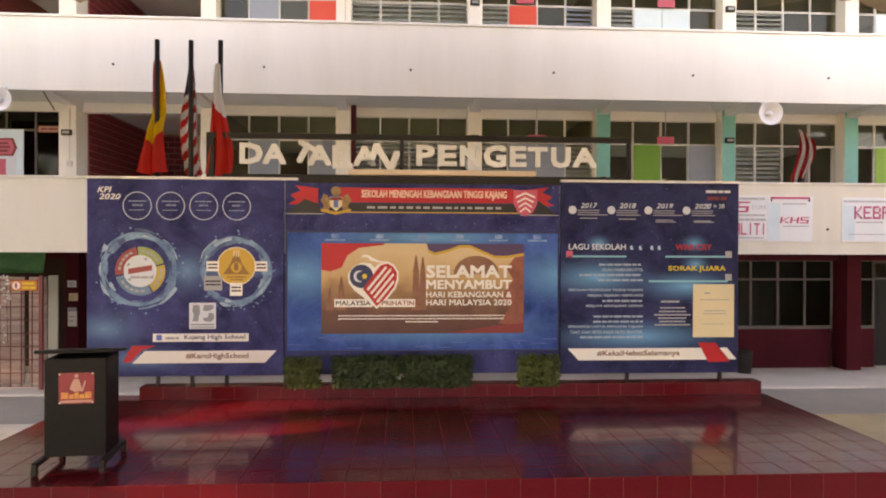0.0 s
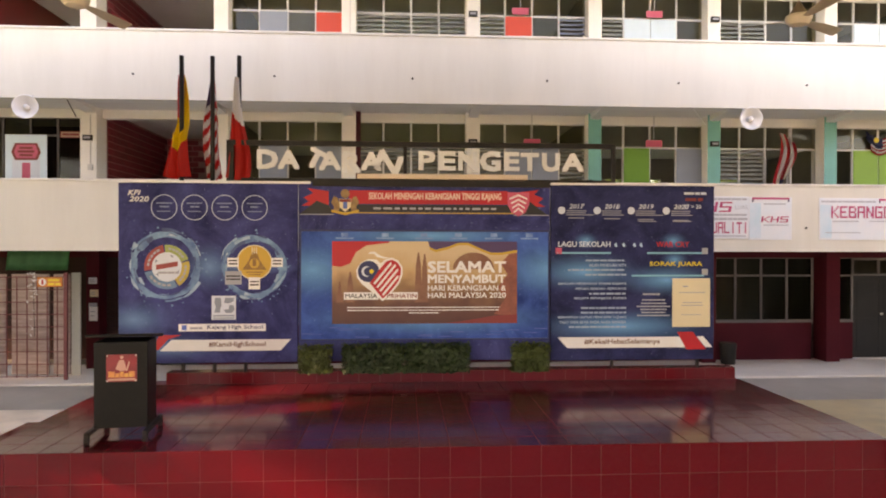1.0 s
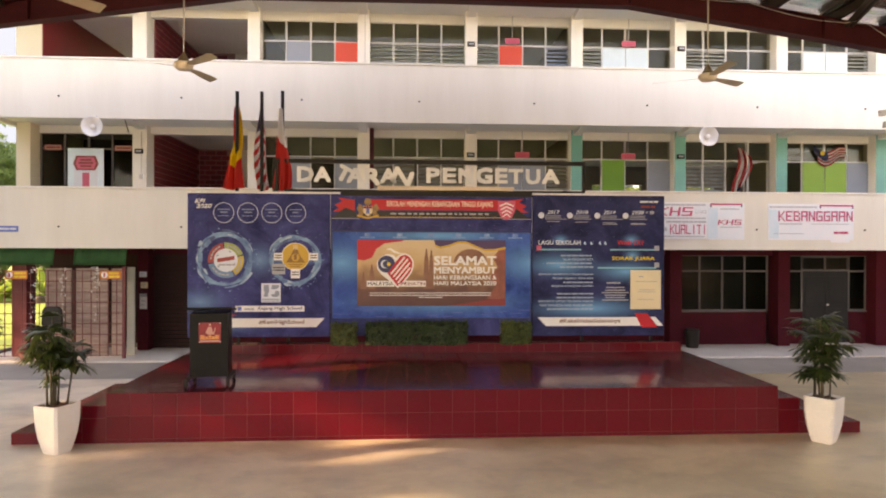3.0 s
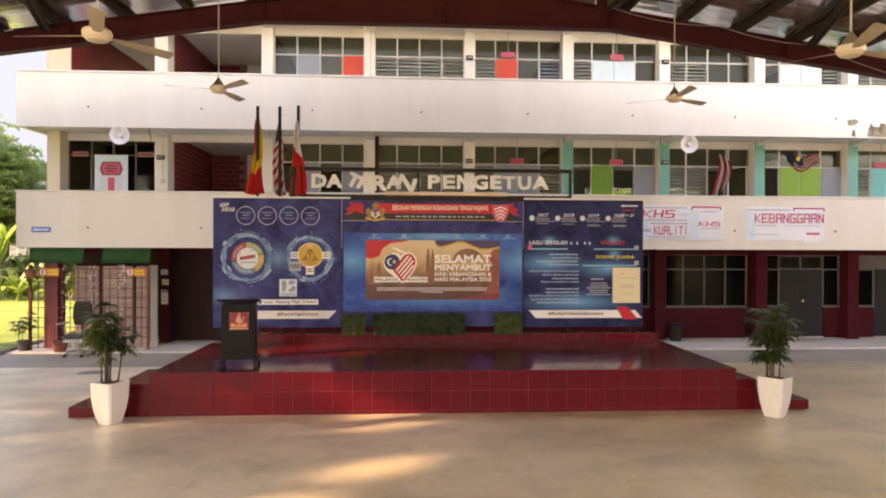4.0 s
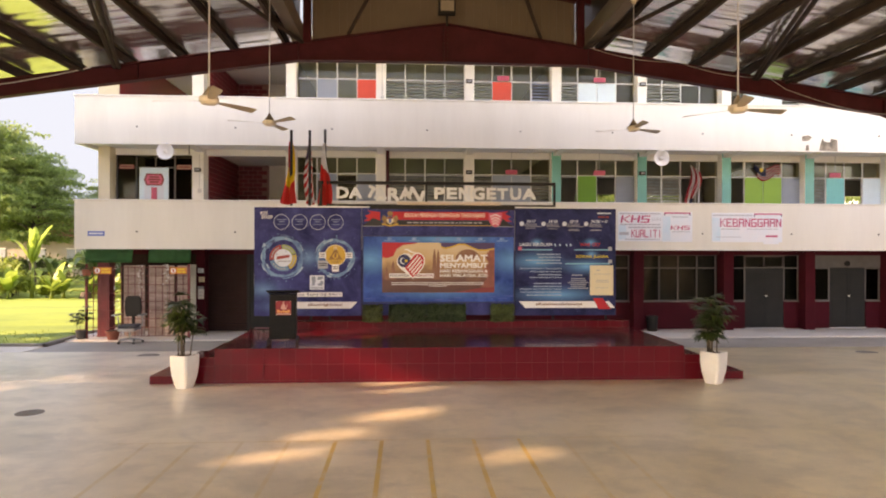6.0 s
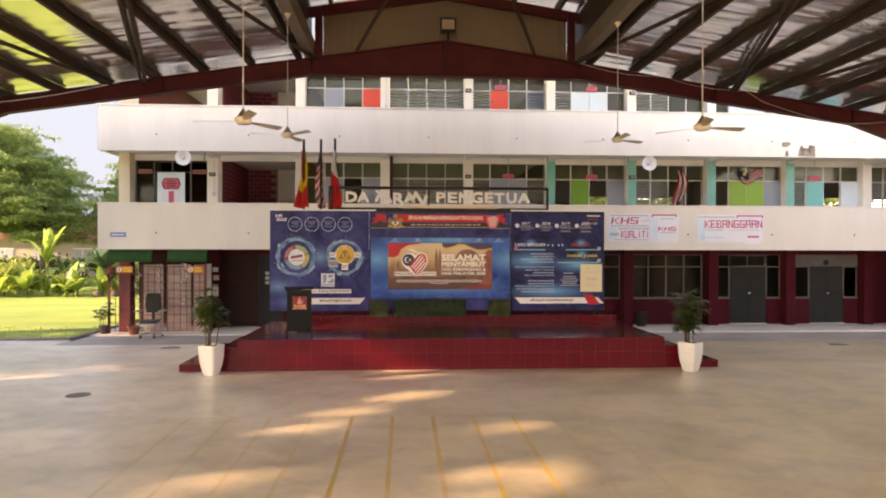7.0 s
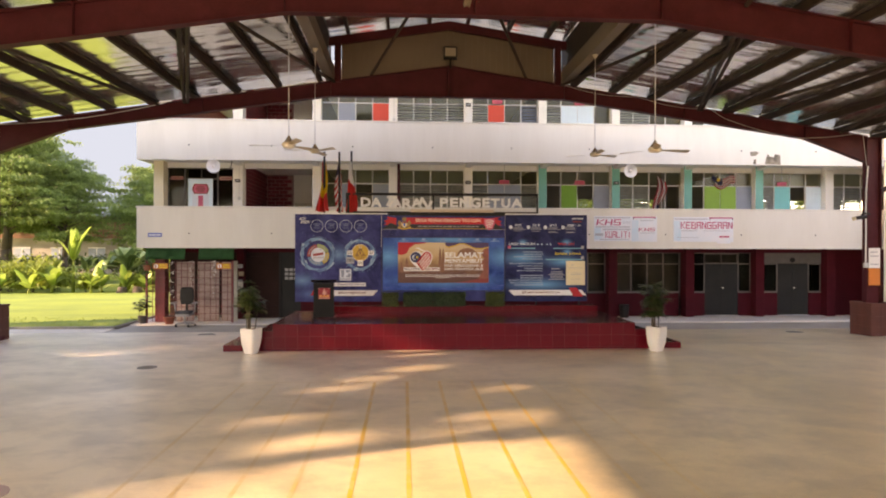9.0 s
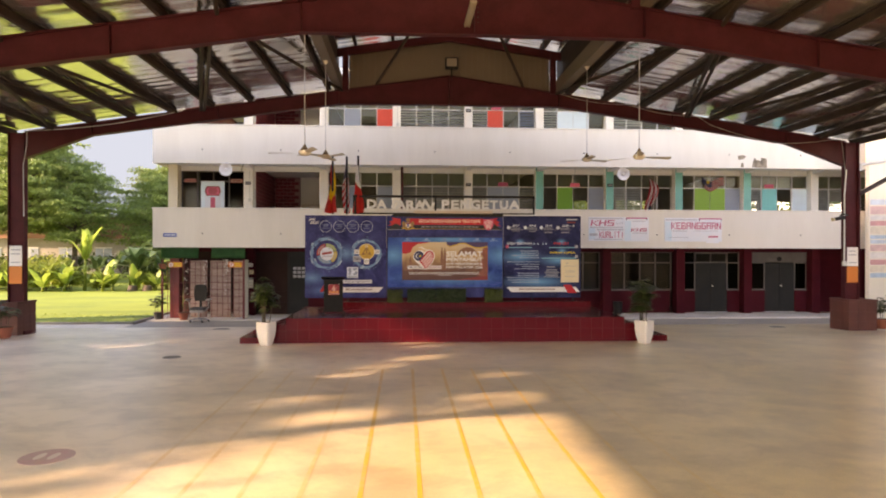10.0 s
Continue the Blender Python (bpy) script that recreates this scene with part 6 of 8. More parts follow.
M["p_ban"] = mat("pale_banner_cloth", (0.80, 0.80, 0.84), 0.5, col2=(0.70, 0.78, 0.86), scale=2.2, fine=30, vary=0.05, bump=0.03)
M["p_magenta"] = mat("magenta_red_print", (0.62, 0.05, 0.16), 0.5, col2=(0.58, 0.10, 0.22), scale=9, fine=60, vary=0.1, bump=0)
M["p_tint"] = mat("faint_blue_tint", (0.52, 0.72, 0.82), 0.5, col2=(0.66, 0.76, 0.85), scale=3, fine=40, vary=0.06, bump=0)
M["p_faint"] = flat("faint_grey_print", (0.46, 0.48, 0.54))
# square block letters on a grid of five by seven: each row a number whose bits are the filled cells
BLOCKS = {"K": (17, 18, 20, 24, 20, 18, 17), "H": (17, 17, 17, 31, 17, 17, 17), "S": (31, 16, 16, 31, 1, 1, 31), "U": (17, 17, 17, 17, 17, 17, 31), "A": (31, 17, 17, 31, 17, 17, 17), "L": (16, 16, 16, 16, 16, 16, 31),
          "I": (4, 4, 4, 4, 4, 4, 4), "T": (31, 4, 4, 4, 4, 4, 4), "E": (31, 16, 16, 30, 16, 16, 31), "B": (30, 17, 17, 30, 17, 17, 31), "N": (17, 25, 25, 21, 19, 19, 17), "G": (31, 16, 16, 23, 17, 17, 31)}


def block_word(text, x0, x1, z0, z1, y, material, parent, slant=0.0):
    """A word in square block capitals, each letter a part."""
    cell = (x1 - x0) / (6 * len(text) - 1)
    ch = (z1 - z0) / 7
    for k, letter in enumerate(text):
        bm = bmesh.new()
        for r, bits in enumerate(BLOCKS[letter]):
            runs = format(bits, "05b")
            c = 0
            while c < 5:
                n = 0
                while c + n < 5 and runs[c + n] == "1":
                    n += 1
                if n:
                    xa = x0 + (6 * k + c) * cell + slant * (6 - r) * ch
                    za = z1 - (r + 1) * ch
                    prism(bm, rect(xa - 0.06 * cell, xa + (n + 0.06) * cell, za - 0.0005, za + ch + 0.0005), y - 0.002, y)
                c += max(n, 1)
        part("block_letter", bm, material, parent, world=True)


def ribbon_mark(x0, x1, z, parent):
    decal("ribbon", rect(x0, x1, z - 0.022, z + 0.022), yb - 0.002, M["p_magenta"], parent, 0.002)
    for a in (x0, x1 - 0.035):
        decal("ribbon_end", rect(a, a + 0.035, z - 0.075, z - 0.022), yb - 0.002, M["p_navy"], parent, 0.002)


yb = PY - 0.022
th, c = banner(6.08, 7.47, 2.78, 3.70, "pale blue and white banner with red lettering")
decal("tint_patch", rect(6.10, 6.34, 2.84, 3.28), yb, M["p_tint"], c, 0.002)
block_word("KHS", 6.16, 7.06, 3.36, 3.58, yb - 0.003, M["p_magenta"], c, 0.2)
block_word("KUALITI", 6.50, 7.45, 2.90, 3.14, yb - 0.003, M["p_magenta"], c)
lettering("lettering", "LUAS", 7.16, 7.44, 3.42, 3.51, yb - 0.003, M["p_faint"], c, 0.002)
bars("small_print", words(6.12, 7.42, 3.64, 0.045) + words(6.14, 7.42, 3.30, 0.04) + words(6.40, 7.44, 3.21, 0.05) + words(6.12, 6.42, 3.02, 0.09, 0.15) + words(6.3, 7.4, 2.84, 0.03), yb - 0.002, M["p_faint"], c)
th, c = banner(7.475, 8.44, 2.76, 3.69, "pale banner sheet with a small red word")
decal("tint_patch", rect(7.49, 7.74, 2.80, 3.56), yb, M["p_tint"], c, 0.002)
block_word("KHS", 7.74, 8.34, 3.14, 3.27, yb - 0.003, M["p_magenta"], c, 0.2)
ribbon_mark(7.54, 8.38, 3.66, c)
bars("small_print", words(7.8, 8.3, 3.54, 0.03) + words(7.8, 8.36, 3.08, 0.025), yb - 0.002, M["p_faint"], c)
th, c = banner(9.06, 11.34, 2.76, 3.68, "pale blue and white banner with a red word")
decal("tint_patch", rect(9.08, 9.34, 2.80, 3.52), yb, M["p_tint"], c, 0.002)
block_word("KEBANGGAAN", 9.33, 11.30, 3.24, 3.50, yb - 0.003, M["p_magenta"], c)
ribbon_mark(10.42, 11.32, 3.645, c)
bars("small_print", words(9.1, 10.35, 3.60, 0.04) + words(9.36, 9.95, 3.17, 0.03) + words(10.2, 11.2, 3.17, 0.02) + words(9.2, 10.0, 2.92, 0.02), yb - 0.002, M["p_faint"], c)
bars("small_print", words(10.80, 11.18, 2.95, 0.06, 0.2), yb - 0.002, M["p_magenta"], c, "small red word")
decal("corner_flap", rect(10.72, 11.22, 2.70, 2.76), yb, M["p_ban"], c, 0.002)
th = thing("name_plate", (-9.62, PY, 2.9), "small blue plate with pale print on the parapet", "plate")
pl = part("plate", boxes((-9.86, -9.38, PY - 0.02, PY + 0.001, 2.89, 3.03), bev=0.003), M["p_bluesign"], th, world=True)
bars("small_print", words(-9.82, -9.42, 2.96, 0.05), PY - 0.0205, M["p_pale"], pl)
M["stain"] = mat("weathered_plaster", (0.36, 0.30, 0.23), 0.9, col2=(0.10, 0.085, 0.065), scale=6, vary=0.4, bump=0.4)
for poly in ([(12.55, 5.66), (13.15, 5.64), (13.14, 6.0), (12.93, 6.04), (12.9, 5.92), (12.72, 5.95), (12.66, 6.05), (12.58, 5.85)], [(12.0, 5.95), (12.2, 5.97), (12.32, 6.08), (12.18, 6.14), (11.98, 6.1)], [(12.1, 5.66), (12.22, 5.66), (12.2, 5.84), (12.12, 5.82)]):
    bm = bmesh.new()
    prism(bm, poly, PY - 0.004, PY + 0.002)
    solid("trim", bm, M["stain"], "weathered bare plaster patch on the upper parapet", "stain")

# ---- signs, flags and boards behind the first floor parapet ----
for x in (5.95, 3.0, 14.1):
    th = thing("room_sign", (x, WY - 0.12, 4.98), "small pink-red room sign hung over the corridor", "sign", "room signs")
    part("plate", boxes((x - 0.2, x + 0.2, WY - 0.14, WY - 0.12, 4.99, 5.15), bev=0.003), M["p_pink"], th, world=True)
    part("hanger", boxes((x - 0.01, x + 0.01, WY - 0.135, WY - 0.125, 5.15, 5.72)), M["rod"], th, world=True)
for x in (2.72, 5.95):
    th = thing("room_sign", (x, WY - 0.12, 8.05), "small pink-red room sign hung over the corridor", "sign", "room signs")
    part("plate", boxes((x - 0.2, x + 0.2, WY - 0.14, WY - 0.12, 8.08, 8.24), bev=0.003), M["p_pink"], th, world=True)
    part("hanger", boxes((x - 0.01, x + 0.01, WY - 0.135, WY - 0.125, 8.24, 8.84)), M["rod"], th, world=True)
for k, (x, z) in enumerate(((-7.08, 5.02), (1.57, 5.02), (7.32, 5.04), (-9.92, 5.02), (1.57, 7.98), (7.32, 7.98))):
    th = thing("emergency_light", (x, 14.2, z), "small black number box on a column", "box", "column boxes")
    part("case", boxes((x - 0.1, x + 0.1, 14.15, 14.22, z - 0.06, z + 0.06), bev=0.006), M["black"], th, world=True)
    part("face", boxes((x - 0.07, x + 0.07, 14.146, 14.152, z - 0.025, z + 0.025)), M["p_grey"], th, world=True)
for x, zt in ((-7.02, 4.98), (-1.25, 8.0)):
    bm = bmesh.new()
    tube(bm, (x, 14.19, zt - 0.6), (x, 14.19, zt + (0.55 if zt < 6 else 0.8)), 0.012, 6)
    box(bm, x - 0.05, x + 0.05, 14.16, 14.22, zt - 0.68, zt - 0.56)
    solid("conduit", bm, M["frame"], "thin pale conduit with a switch box on a column", "conduit", kind="")
bm = boxes((-1.14, -1.02, 14.30, 14.42, 4.0, 5.72), bev=0.006)
solid("downpipe", bm, M["steel"], "dark maroon downpipe beside a column", "pipe", kind="")

# draped striped flags in the corridor
def cloth_patch(th, key, grid, lo, hi, label=""):
    """One colour band of a hanging cloth: columns lo to hi of a grid of points."""
    bm = bmesh.new()
    rows = [[bm.verts.new(p) for p in line[lo:hi + 1]] for line in grid]
    for a, b in zip(rows[:-1], rows[1:]):
        for i in range(len(a) - 1):
            bm.faces.new((a[i], a[i + 1], b[i + 1], b[i]))
    bmesh.ops.solidify(bm, geom=bm.faces[:], thickness=0.004)
    part("stripe" if not label else "canton", bm, M[key], th, label, world=True, smooth=True)


th = thing("flag", (9.03, WY - 0.35, 3.72), "red and white striped flag draped from a corridor pole", "flag", "corridor flags")
grid = []
for j in range(25):
    v = j / 24
    fold = 0.13 * math.sin(v * 5.2 + 0.5)
    grid.append([(8.86 + fold + (0.36 - 0.10 * v) * i / 18, WY - 0.35 + 0.05 * math.sin(i * 0.9 + v * 6), 5.36 - 1.62 * v - 0.26 * i / 18 * (1 - v)) for i in range(19)])
for k in range(9):
    cloth_patch(th, "p_red" if k % 2 == 0 else "p_white", grid[:17] if k > 5 else grid, 2 * k, 2 * k + 2)
cloth_patch(th, "p_navy", grid[16:], 12, 18, "dark blue canton")
bm = bmesh.new()
tube(bm, (9.13, WY - 0.27, 3.3), (9.19, WY - 0.30, 5.46), 0.014, 6)
part("pole", bm, M["frame"], th, world=True)
th = thing("flag", (11.75, WY - 0.07, 5.0), "striped flag with a dark blue canton pinned over the green doors", "flag", "corridor flags")
grid = []
for j in range(25):
    v = j / 24
    sag = 0.16 * math.sin(math.pi * min(1.0, v * 1.25))
    grid.append([(11.28 + 0.92 * v, WY - 0.085 + 0.015 * math.sin(v * 9 + i), 5.44 - sag - 0.04 * v - (0.36 + 0.06 * math.sin(v * 5)) * i / 18) for i in range(19)])
for k in range(9):
    cloth_patch(th, "p_red" if k % 2 == 0 else "p_white", grid[11:] if k < 5 else grid[3:], 2 * k, 2 * k + 2)
cloth_patch(th, "p_navy", grid[:12], 0, 11, "dark blue canton")
decal("moon", disc(11.52, 5.22, 0.065, 14), WY - 0.11, M["p_yellow"], th, 0.003)

# first floor room at the west end
M["dimframe"] = mat("grey_window_frame", (0.15, 0.14, 0.14), 0.6, scale=3, vary=0.2, spec=0.2)
window(17, -9.72, -7.30, 2.95, 5.52, 5.12, ("G", "G", "G", "G"), "dark glazed doors of the end room", WY, "dimframe")
solid("wall_red_1", boxes((-9.47, -9.45, 14.13, 21.75, 6.04, 8.85)), mat("red_wall_paint", (0.26, 0.014, 0.022), 0.7, scale=1.0, vary=0.2), "maroon wall of the upper end room", "wall")
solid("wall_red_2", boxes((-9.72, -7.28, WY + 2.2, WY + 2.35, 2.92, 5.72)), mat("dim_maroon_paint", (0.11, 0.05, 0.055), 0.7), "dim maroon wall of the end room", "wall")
th = thing("poster_stand", (-8.46, WY - 0.25, 2.92), "pale blue poster stand with a red emblem behind the parapet", "poster stand")
b1 = part("board", boxes((-8.92, -8.02, WY - 0.28, WY - 0.25, 2.92, 5.09), bev=0.004), M["p_sky"], th, world=True)
b2 = part("sheet", boxes((-8.76, -8.16, WY - 0.284, WY - 0.281, 2.95, 4.88)), M["p_pale"], b1, world=True)
decal("emblem", [(-8.78, 4.70), (-8.70, 4.52), (-8.22, 4.52), (-8.14, 4.70), (-8.22, 4.90), (-8.70, 4.90)], WY - 0.285, M["p_dred"], b1, 0.003)
decal("emblem_rim", [(-8.72, 4.70), (-8.665, 4.56), (-8.255, 4.56), (-8.20, 4.70), (-8.255, 4.86), (-8.665, 4.86)], WY - 0.289, M["p_pink"], b1, 0.001)
for z in (4.63, 4.71, 4.79):
    decal("emblem_bar", rect(-8.64 + 0.04 * (z != 4.71), -8.28 - 0.04 * (z != 4.71), z - 0.025, z + 0.025), WY - 0.2905, M["p_dred"], b1, 0.001)
decal("stripe", rect(-8.55, -8.37, 2.96, 4.46), WY - 0.285, M["p_pink"], b1, 0.003)
for x0, x1 in ((-9.62, -9.16), (-7.83, -7.36)):
    th = thing("room_sign", ((x0 + x1) / 2, WY - 0.08, 5.05), "small framed orange and white door sign", "sign", "room signs")
    s1 = part("plate", boxes((x0, x1, WY - 0.09, WY - 0.06, 5.06, 5.21), bev=0.003), M["p_dred"], th, world=True)
    decal("face", rect(x0 + 0.03, x1 - 0.03, 5.08, 5.19), WY - 0.091, flat("dull_salmon_print", (0.50, 0.30, 0.24)), s1, 0.002)
    bars("small_print", words(x0 + 0.06, x1 - 0.05, 5.135, 0.05), WY - 0.0935, M["p_dred"], s1)

# ---- stairwell: side and back walls of large red bricks ----
SBX = -6.895
for z0, z1 in ((2.92, 5.72), (6.04, 8.85)):
    solid("wall_stair_bed", boxes((SBX - 0.25, SBX, 14.75, 18.5, z0, z1), (SBX, -5.75, 18.5, 18.7, z0, z1)), M["mortar"], "pale mortar bed of the stairwell wall", "wall")
    # left open out of view, to let added daylight into the stairwell
    solid("wall_stair_back", boxes((-6.4, -4.22, 21.6, 21.79, z0 + 1.53, z1) if z0 < 4 else (-6.4, -4.22, 21.6, 21.79, 8.4, z1)), M["white"], "white back wall of the stairwell", "wall")
    solid("wall_stair_end", boxes((-5.74, -4.23, 18.5, 18.7, z0, z1)), M["column"], "pale end wall of the stairwell", "wall")
    st = thing("staircase", (-5.4, 17, z0), "dim concrete stair flight in the brick stairwell", "staircase", kind="structure")
    for k in range(9):
        part("step", boxes((-5.6, -4.3, 15.6 + 0.3 * k, 15.9 + 0.3 * k, z0, z0 + 0.17 * (k + 1))), M["apron"], st, world=True)

# ---- ground storey ----
GY = 14.6
for x0, x1, x2, x3 in ((7.42, 7.42, 9.98, 9.98), (10.48, 11.04, 12.42, 12.94), (13.28, 14.02, 15.32, 15.84), (4.2, 4.2, 7.05, 7.05), (-4.8, -4.8, 4.2, 4.2)):
    bs = [(x0, x3, GY, GY + 0.14, -0.155, 0.75)] if x1 == x0 else [(x0, x1, GY, GY + 0.14, -0.155, 0.75), (x2, x3, GY, GY + 0.14, -0.155, 0.75)]
    wl = solid("wall_dado", boxes(*bs), M["maroonwall"], "maroon painted wall below the ground floor windows", "wall")
    for b in bs:
        part("sill", boxes((b[0], b[1], GY - 0.03, GY + 0.15, 0.752, 0.79), bev=0.004), M["dimframe"], wl, "pale window sill")
window(19, 7.42, 10.02, 0.80, 2.34, 1.90, ("G", "G", "G", "G"), "grey-framed ground floor window", GY + 0.05, "dimframe")
window(20, 4.3, 7.02, 0.80, 2.34, 1.90, ("G", "G", "G", "G"), "grey-framed ground floor window", GY + 0.05, "dimframe")
window(21, 10.46, 11.04, 0.80, 2.34, 1.90, ("G",), "narrow ground floor side light", GY + 0.05, "dimframe")
window(22, 12.42, 12.92, 0.80, 2.34, 1.90, ("G",), "narrow ground floor side light", GY + 0.05, "dimframe")
window(23, 13.3, 14.02, 0.80, 2.34, 1.90, ("G",), "narrow ground floor side light", GY + 0.05, "dimframe")
window(24, 15.32, 15.82, 0.80, 2.34, 1.90, ("G",), "narrow ground floor side light", GY + 0.05, "dimframe")
window(25, 11.06, 12.40, 1.92, 2.34, 2.30, ("O", "O"), "small lights over a door", GY + 0.05, "dimframe")
solid("wall_over_door", boxes((13.3, 15.82, GY - 0.02, GY + 0.02, 1.93, 2.34)), M["dimframe"], "grey panel over the grey doors", "wall")


def grey_door(n, x0, x1, label):
    th = thing("door_%d" % n, ((x0 + x1) / 2, GY + 0.05, -0.155), label, "door", kind="structure")
    xm = (x0 + x1) / 2
    for a, b in ((x0, xm - 0.004), (xm + 0.004, x1)):
        leaf = part("leaf", boxes((a, b, GY + 0.03, GY + 0.07, -0.13, 1.90), bev=0.004), M["greydoor"], th, world=True)
        part("raised_panel", boxes((a + 0.1, b - 0.1, GY + 0.02, GY + 0.031, 0.05, 0.85), (a + 0.1, b - 0.1, GY + 0.02, GY + 0.031, 1.0, 1.75), bev=0.004), M["greydoor"], leaf, world=True)
    bm = bmesh.new()
    tube(bm, (xm + 0.06, GY - 0.01, 0.95), (xm + 0.06, GY + 0.03, 0.95), 0.03, 10)
    part("door_handle", bm, M["frame"], th, "pale round handle", world=True)
    part("threshold", boxes((x0, x1, GY - 0.06, GY + 0.1, -0.155, -0.125)), M["frame"], th, "pale threshold", world=True)


grey_door(1, 11.05, 12.41, "closed dark grey double door of the ground storey")
grey_door(2, 14.03, 15.31, "closed dark grey double door of the ground storey")
bm = bmesh.new()
tube(bm, (14.62, GY - 0.06, 2.06), (14.62, GY + 0.02, 2.06), 0.10, 12)
solid("wall_lamp", bm, M["black"], "small dark round lamp over the grey doors", "lamp", kind="")
# dark sheet added behind the glass: the rooms' gloom put into its colour
solid("wall_inner", boxes((-4.8, 25.8, 17.5, 17.6, -0.15, 2.6)), mat("room_gloom_grey", (0.075, 0.076, 0.066), 0.8, scale=0.8, vary=0.4), "added dark sheet for the unlit depth of the ground storey rooms", "wall")
solid("wall_far", boxes((16.17, 25.8, GY, GY + 0.14, -0.155, 2.4)), M["maroonwall"], "maroon ground floor wall", "wall")
# shutter door behind the board's west end
th = thing("door_3", (-6.1, GY, -0.155), "dark louvred shutter door at the foot of the stairwell", "door", kind="structure")
for k in range(22):
    part("slat", boxes((-7.0, -5.62, GY - 0.01 - 0.02 * (k % 2), GY + 0.04, -0.12 + 0.11 * k, -0.02 + 0.11 * k)), M["dark"], th, world=True)
part("backing", boxes((-7.02, -5.6, GY + 0.05, GY + 0.08, -0.155, 2.34)), M["dark"], th, world=True)
part("door_frame", boxes((-5.62, -5.52, GY - 0.05, GY + 0.1, -0.155, 2.34)), M["greydoor"], th, world=True)
solid("wall_blind", boxes((-5.52, -4.8, GY, GY + 0.14, -0.155, 2.34)), M["greydoor"], "dark grey ground floor wall beside the shutter", "wall")
th = thing("notice_grid", (-5.15, GY, 1.2), "pale ventilation grid in the dark wall", "vent")
for k in range(12):
    x, z = -5.40 + 0.17 * (k % 4), 1.62 - 0.16 * (k // 4)
    part("block", boxes((x, x + 0.13, GY - 0.02, GY + 0.01, z, z + 0.11)), M["p_grey"], th, world=True)

# litter bin by the maroon wall
th = thing("litter_bin", (7.62, 14.1, -0.155), "dark green plastic litter bin by the maroon wall", "bin")
bm = bmesh.new()
tube(bm, (0, 0, 0), (0, 0, 0.46), 0.16, 20, 0.19)
part("body", bm, M["black"], th, smooth=False)
bm = bmesh.new()
tube(bm, (0, 0, 0.46), (0, 0, 0.50), 0.20, 20, 0.18)
part("rim", bm, M["black"], th)

# ---- grille enclosure at the west end ----
gr = thing("grille_enclosure", (-8.4, 13.0, -0.155), "rust-red iron grille enclosure with brown folding panels", "grille")
M["grillered"] = mat("rust_red_iron", (0.20, 0.028, 0.035), 0.5, scale=4, vary=0.3)
for x in (-9.92, -6.95):
    part("post", boxes((x - 0.035, x + 0.035, 12.97, 13.03, -0.155, 2.05), bev=0.004), M["grillered"], gr, world=True)
for i in range(15):
    x = -9.72 + 0.2 * i
    if x > -7.05:
        break
    part("upright_bar", boxes((x - 0.008, x + 0.008, 12.99, 13.006, -0.10, 1.98)), M["grillered"], gr, world=True)
for i in range(9):
    z = -0.08 + 0.255 * i
    part("cross_bar", boxes((-9.9, -6.97, 12.985, 13.0, z - 0.008, z + 0.008)), M["grillered"], gr, world=True)
for x0, x1 in ((-9.06, -8.44), (-8.32, -7.56), (-7.46, -7.12)):
    pn = part("folding_panel", boxes((x0, x1, 13.5, 13.55, -0.13, 2.0), bev=0.006), M["gate"], gr, "brown woven gate panel", world=True)
    for i in range(34):
        z = -0.09 + 0.061 * i
        part("slat", boxes((x0 + 0.02, x1 - 0.02, 13.488 - 0.004 * (i % 3), 13.50, z, z + 0.045)), M["gate"], pn, world=True)
part("corner_pier", boxes((-9.77, -9.42, 13.35, 13.75, -0.155, 2.34), bev=0.006), M["grillered"], gr, "maroon pier", world=True)
# added backing whose dark colour stands for the shade between the panels
solid("wall_grille_back", boxes((-10.0, -7.2, 15.5, 15.64, -0.155, 2.6)), M["dark"], "added dark backing for the gloom behind the grille", "wall")
solid("wall_ground_west", boxes((-7.09, -6.905, 13.5, 13.54, -0.155, 2.03), bev=0.004), mat("pale_grey_board", (0.40, 0.40, 0.35), 0.7, scale=1.5, vary=0.15), "pale grey board beside the grille post", "wall")
for x0, x1 in ((-9.98, -8.62), (-8.15, -6.92)):
    th = thing("awning", ((x0 + x1) / 2, 12.99, 2.12), "green canvas valance under the parapet", "awning", "green valances")
    bm = bmesh.new()
    n = 20
    g = [[bm.verts.new((x0 + (x1 - x0) * i / n, 13.09 - 0.08 * (1 - j / 3) + 0.012 * math.sin(i * 1.7), 2.50 - 0.40 * (1 - j / 3))) for i in range(n + 1)] for j in range(4)]
    for j in range(3):
        for i in range(n):
            bm.faces.new((g[j][i], g[j][i + 1], g[j + 1][i + 1], g[j + 1][i]))
    bmesh.ops.solidify(bm, geom=bm.faces[:], thickness=0.006)
    part("canvas", bm, M["greenaw"], th, world=True, smooth=True)
for x0, x1, z in ((-9.70, -9.18, 1.86), (-7.50, -7.00, 1.86)):
    th = thing("notice_sign", ((x0 + x1) / 2, 12.96, z - 0.1), "orange notice sign with a white roundel on the grille", "sign", "orange notices")
    s1 = part("plate", boxes((x0, x1, 12.955, 12.975, z - 0.1, z + 0.1), bev=0.003), M["p_osign"], th, world=True)
    decal("roundel", disc(x0 + 0.11, z, 0.075, 18), 12.954, M["p_white"], s1, 0.002)
    decal("roundel_mark", rect(x0 + 0.09, x0 + 0.13, z - 0.05, z + 0.05), 12.951, M["p_red"], s1, 0.002)
    bars("small_print", words(x0 + 0.22, x1 - 0.03, z + 0.04, 0.05) + words(x0 + 0.22, x1 - 0.03, z - 0.04, 0.05), 12.953, M["p_yellow"], s1)
rnd = random.Random(8)
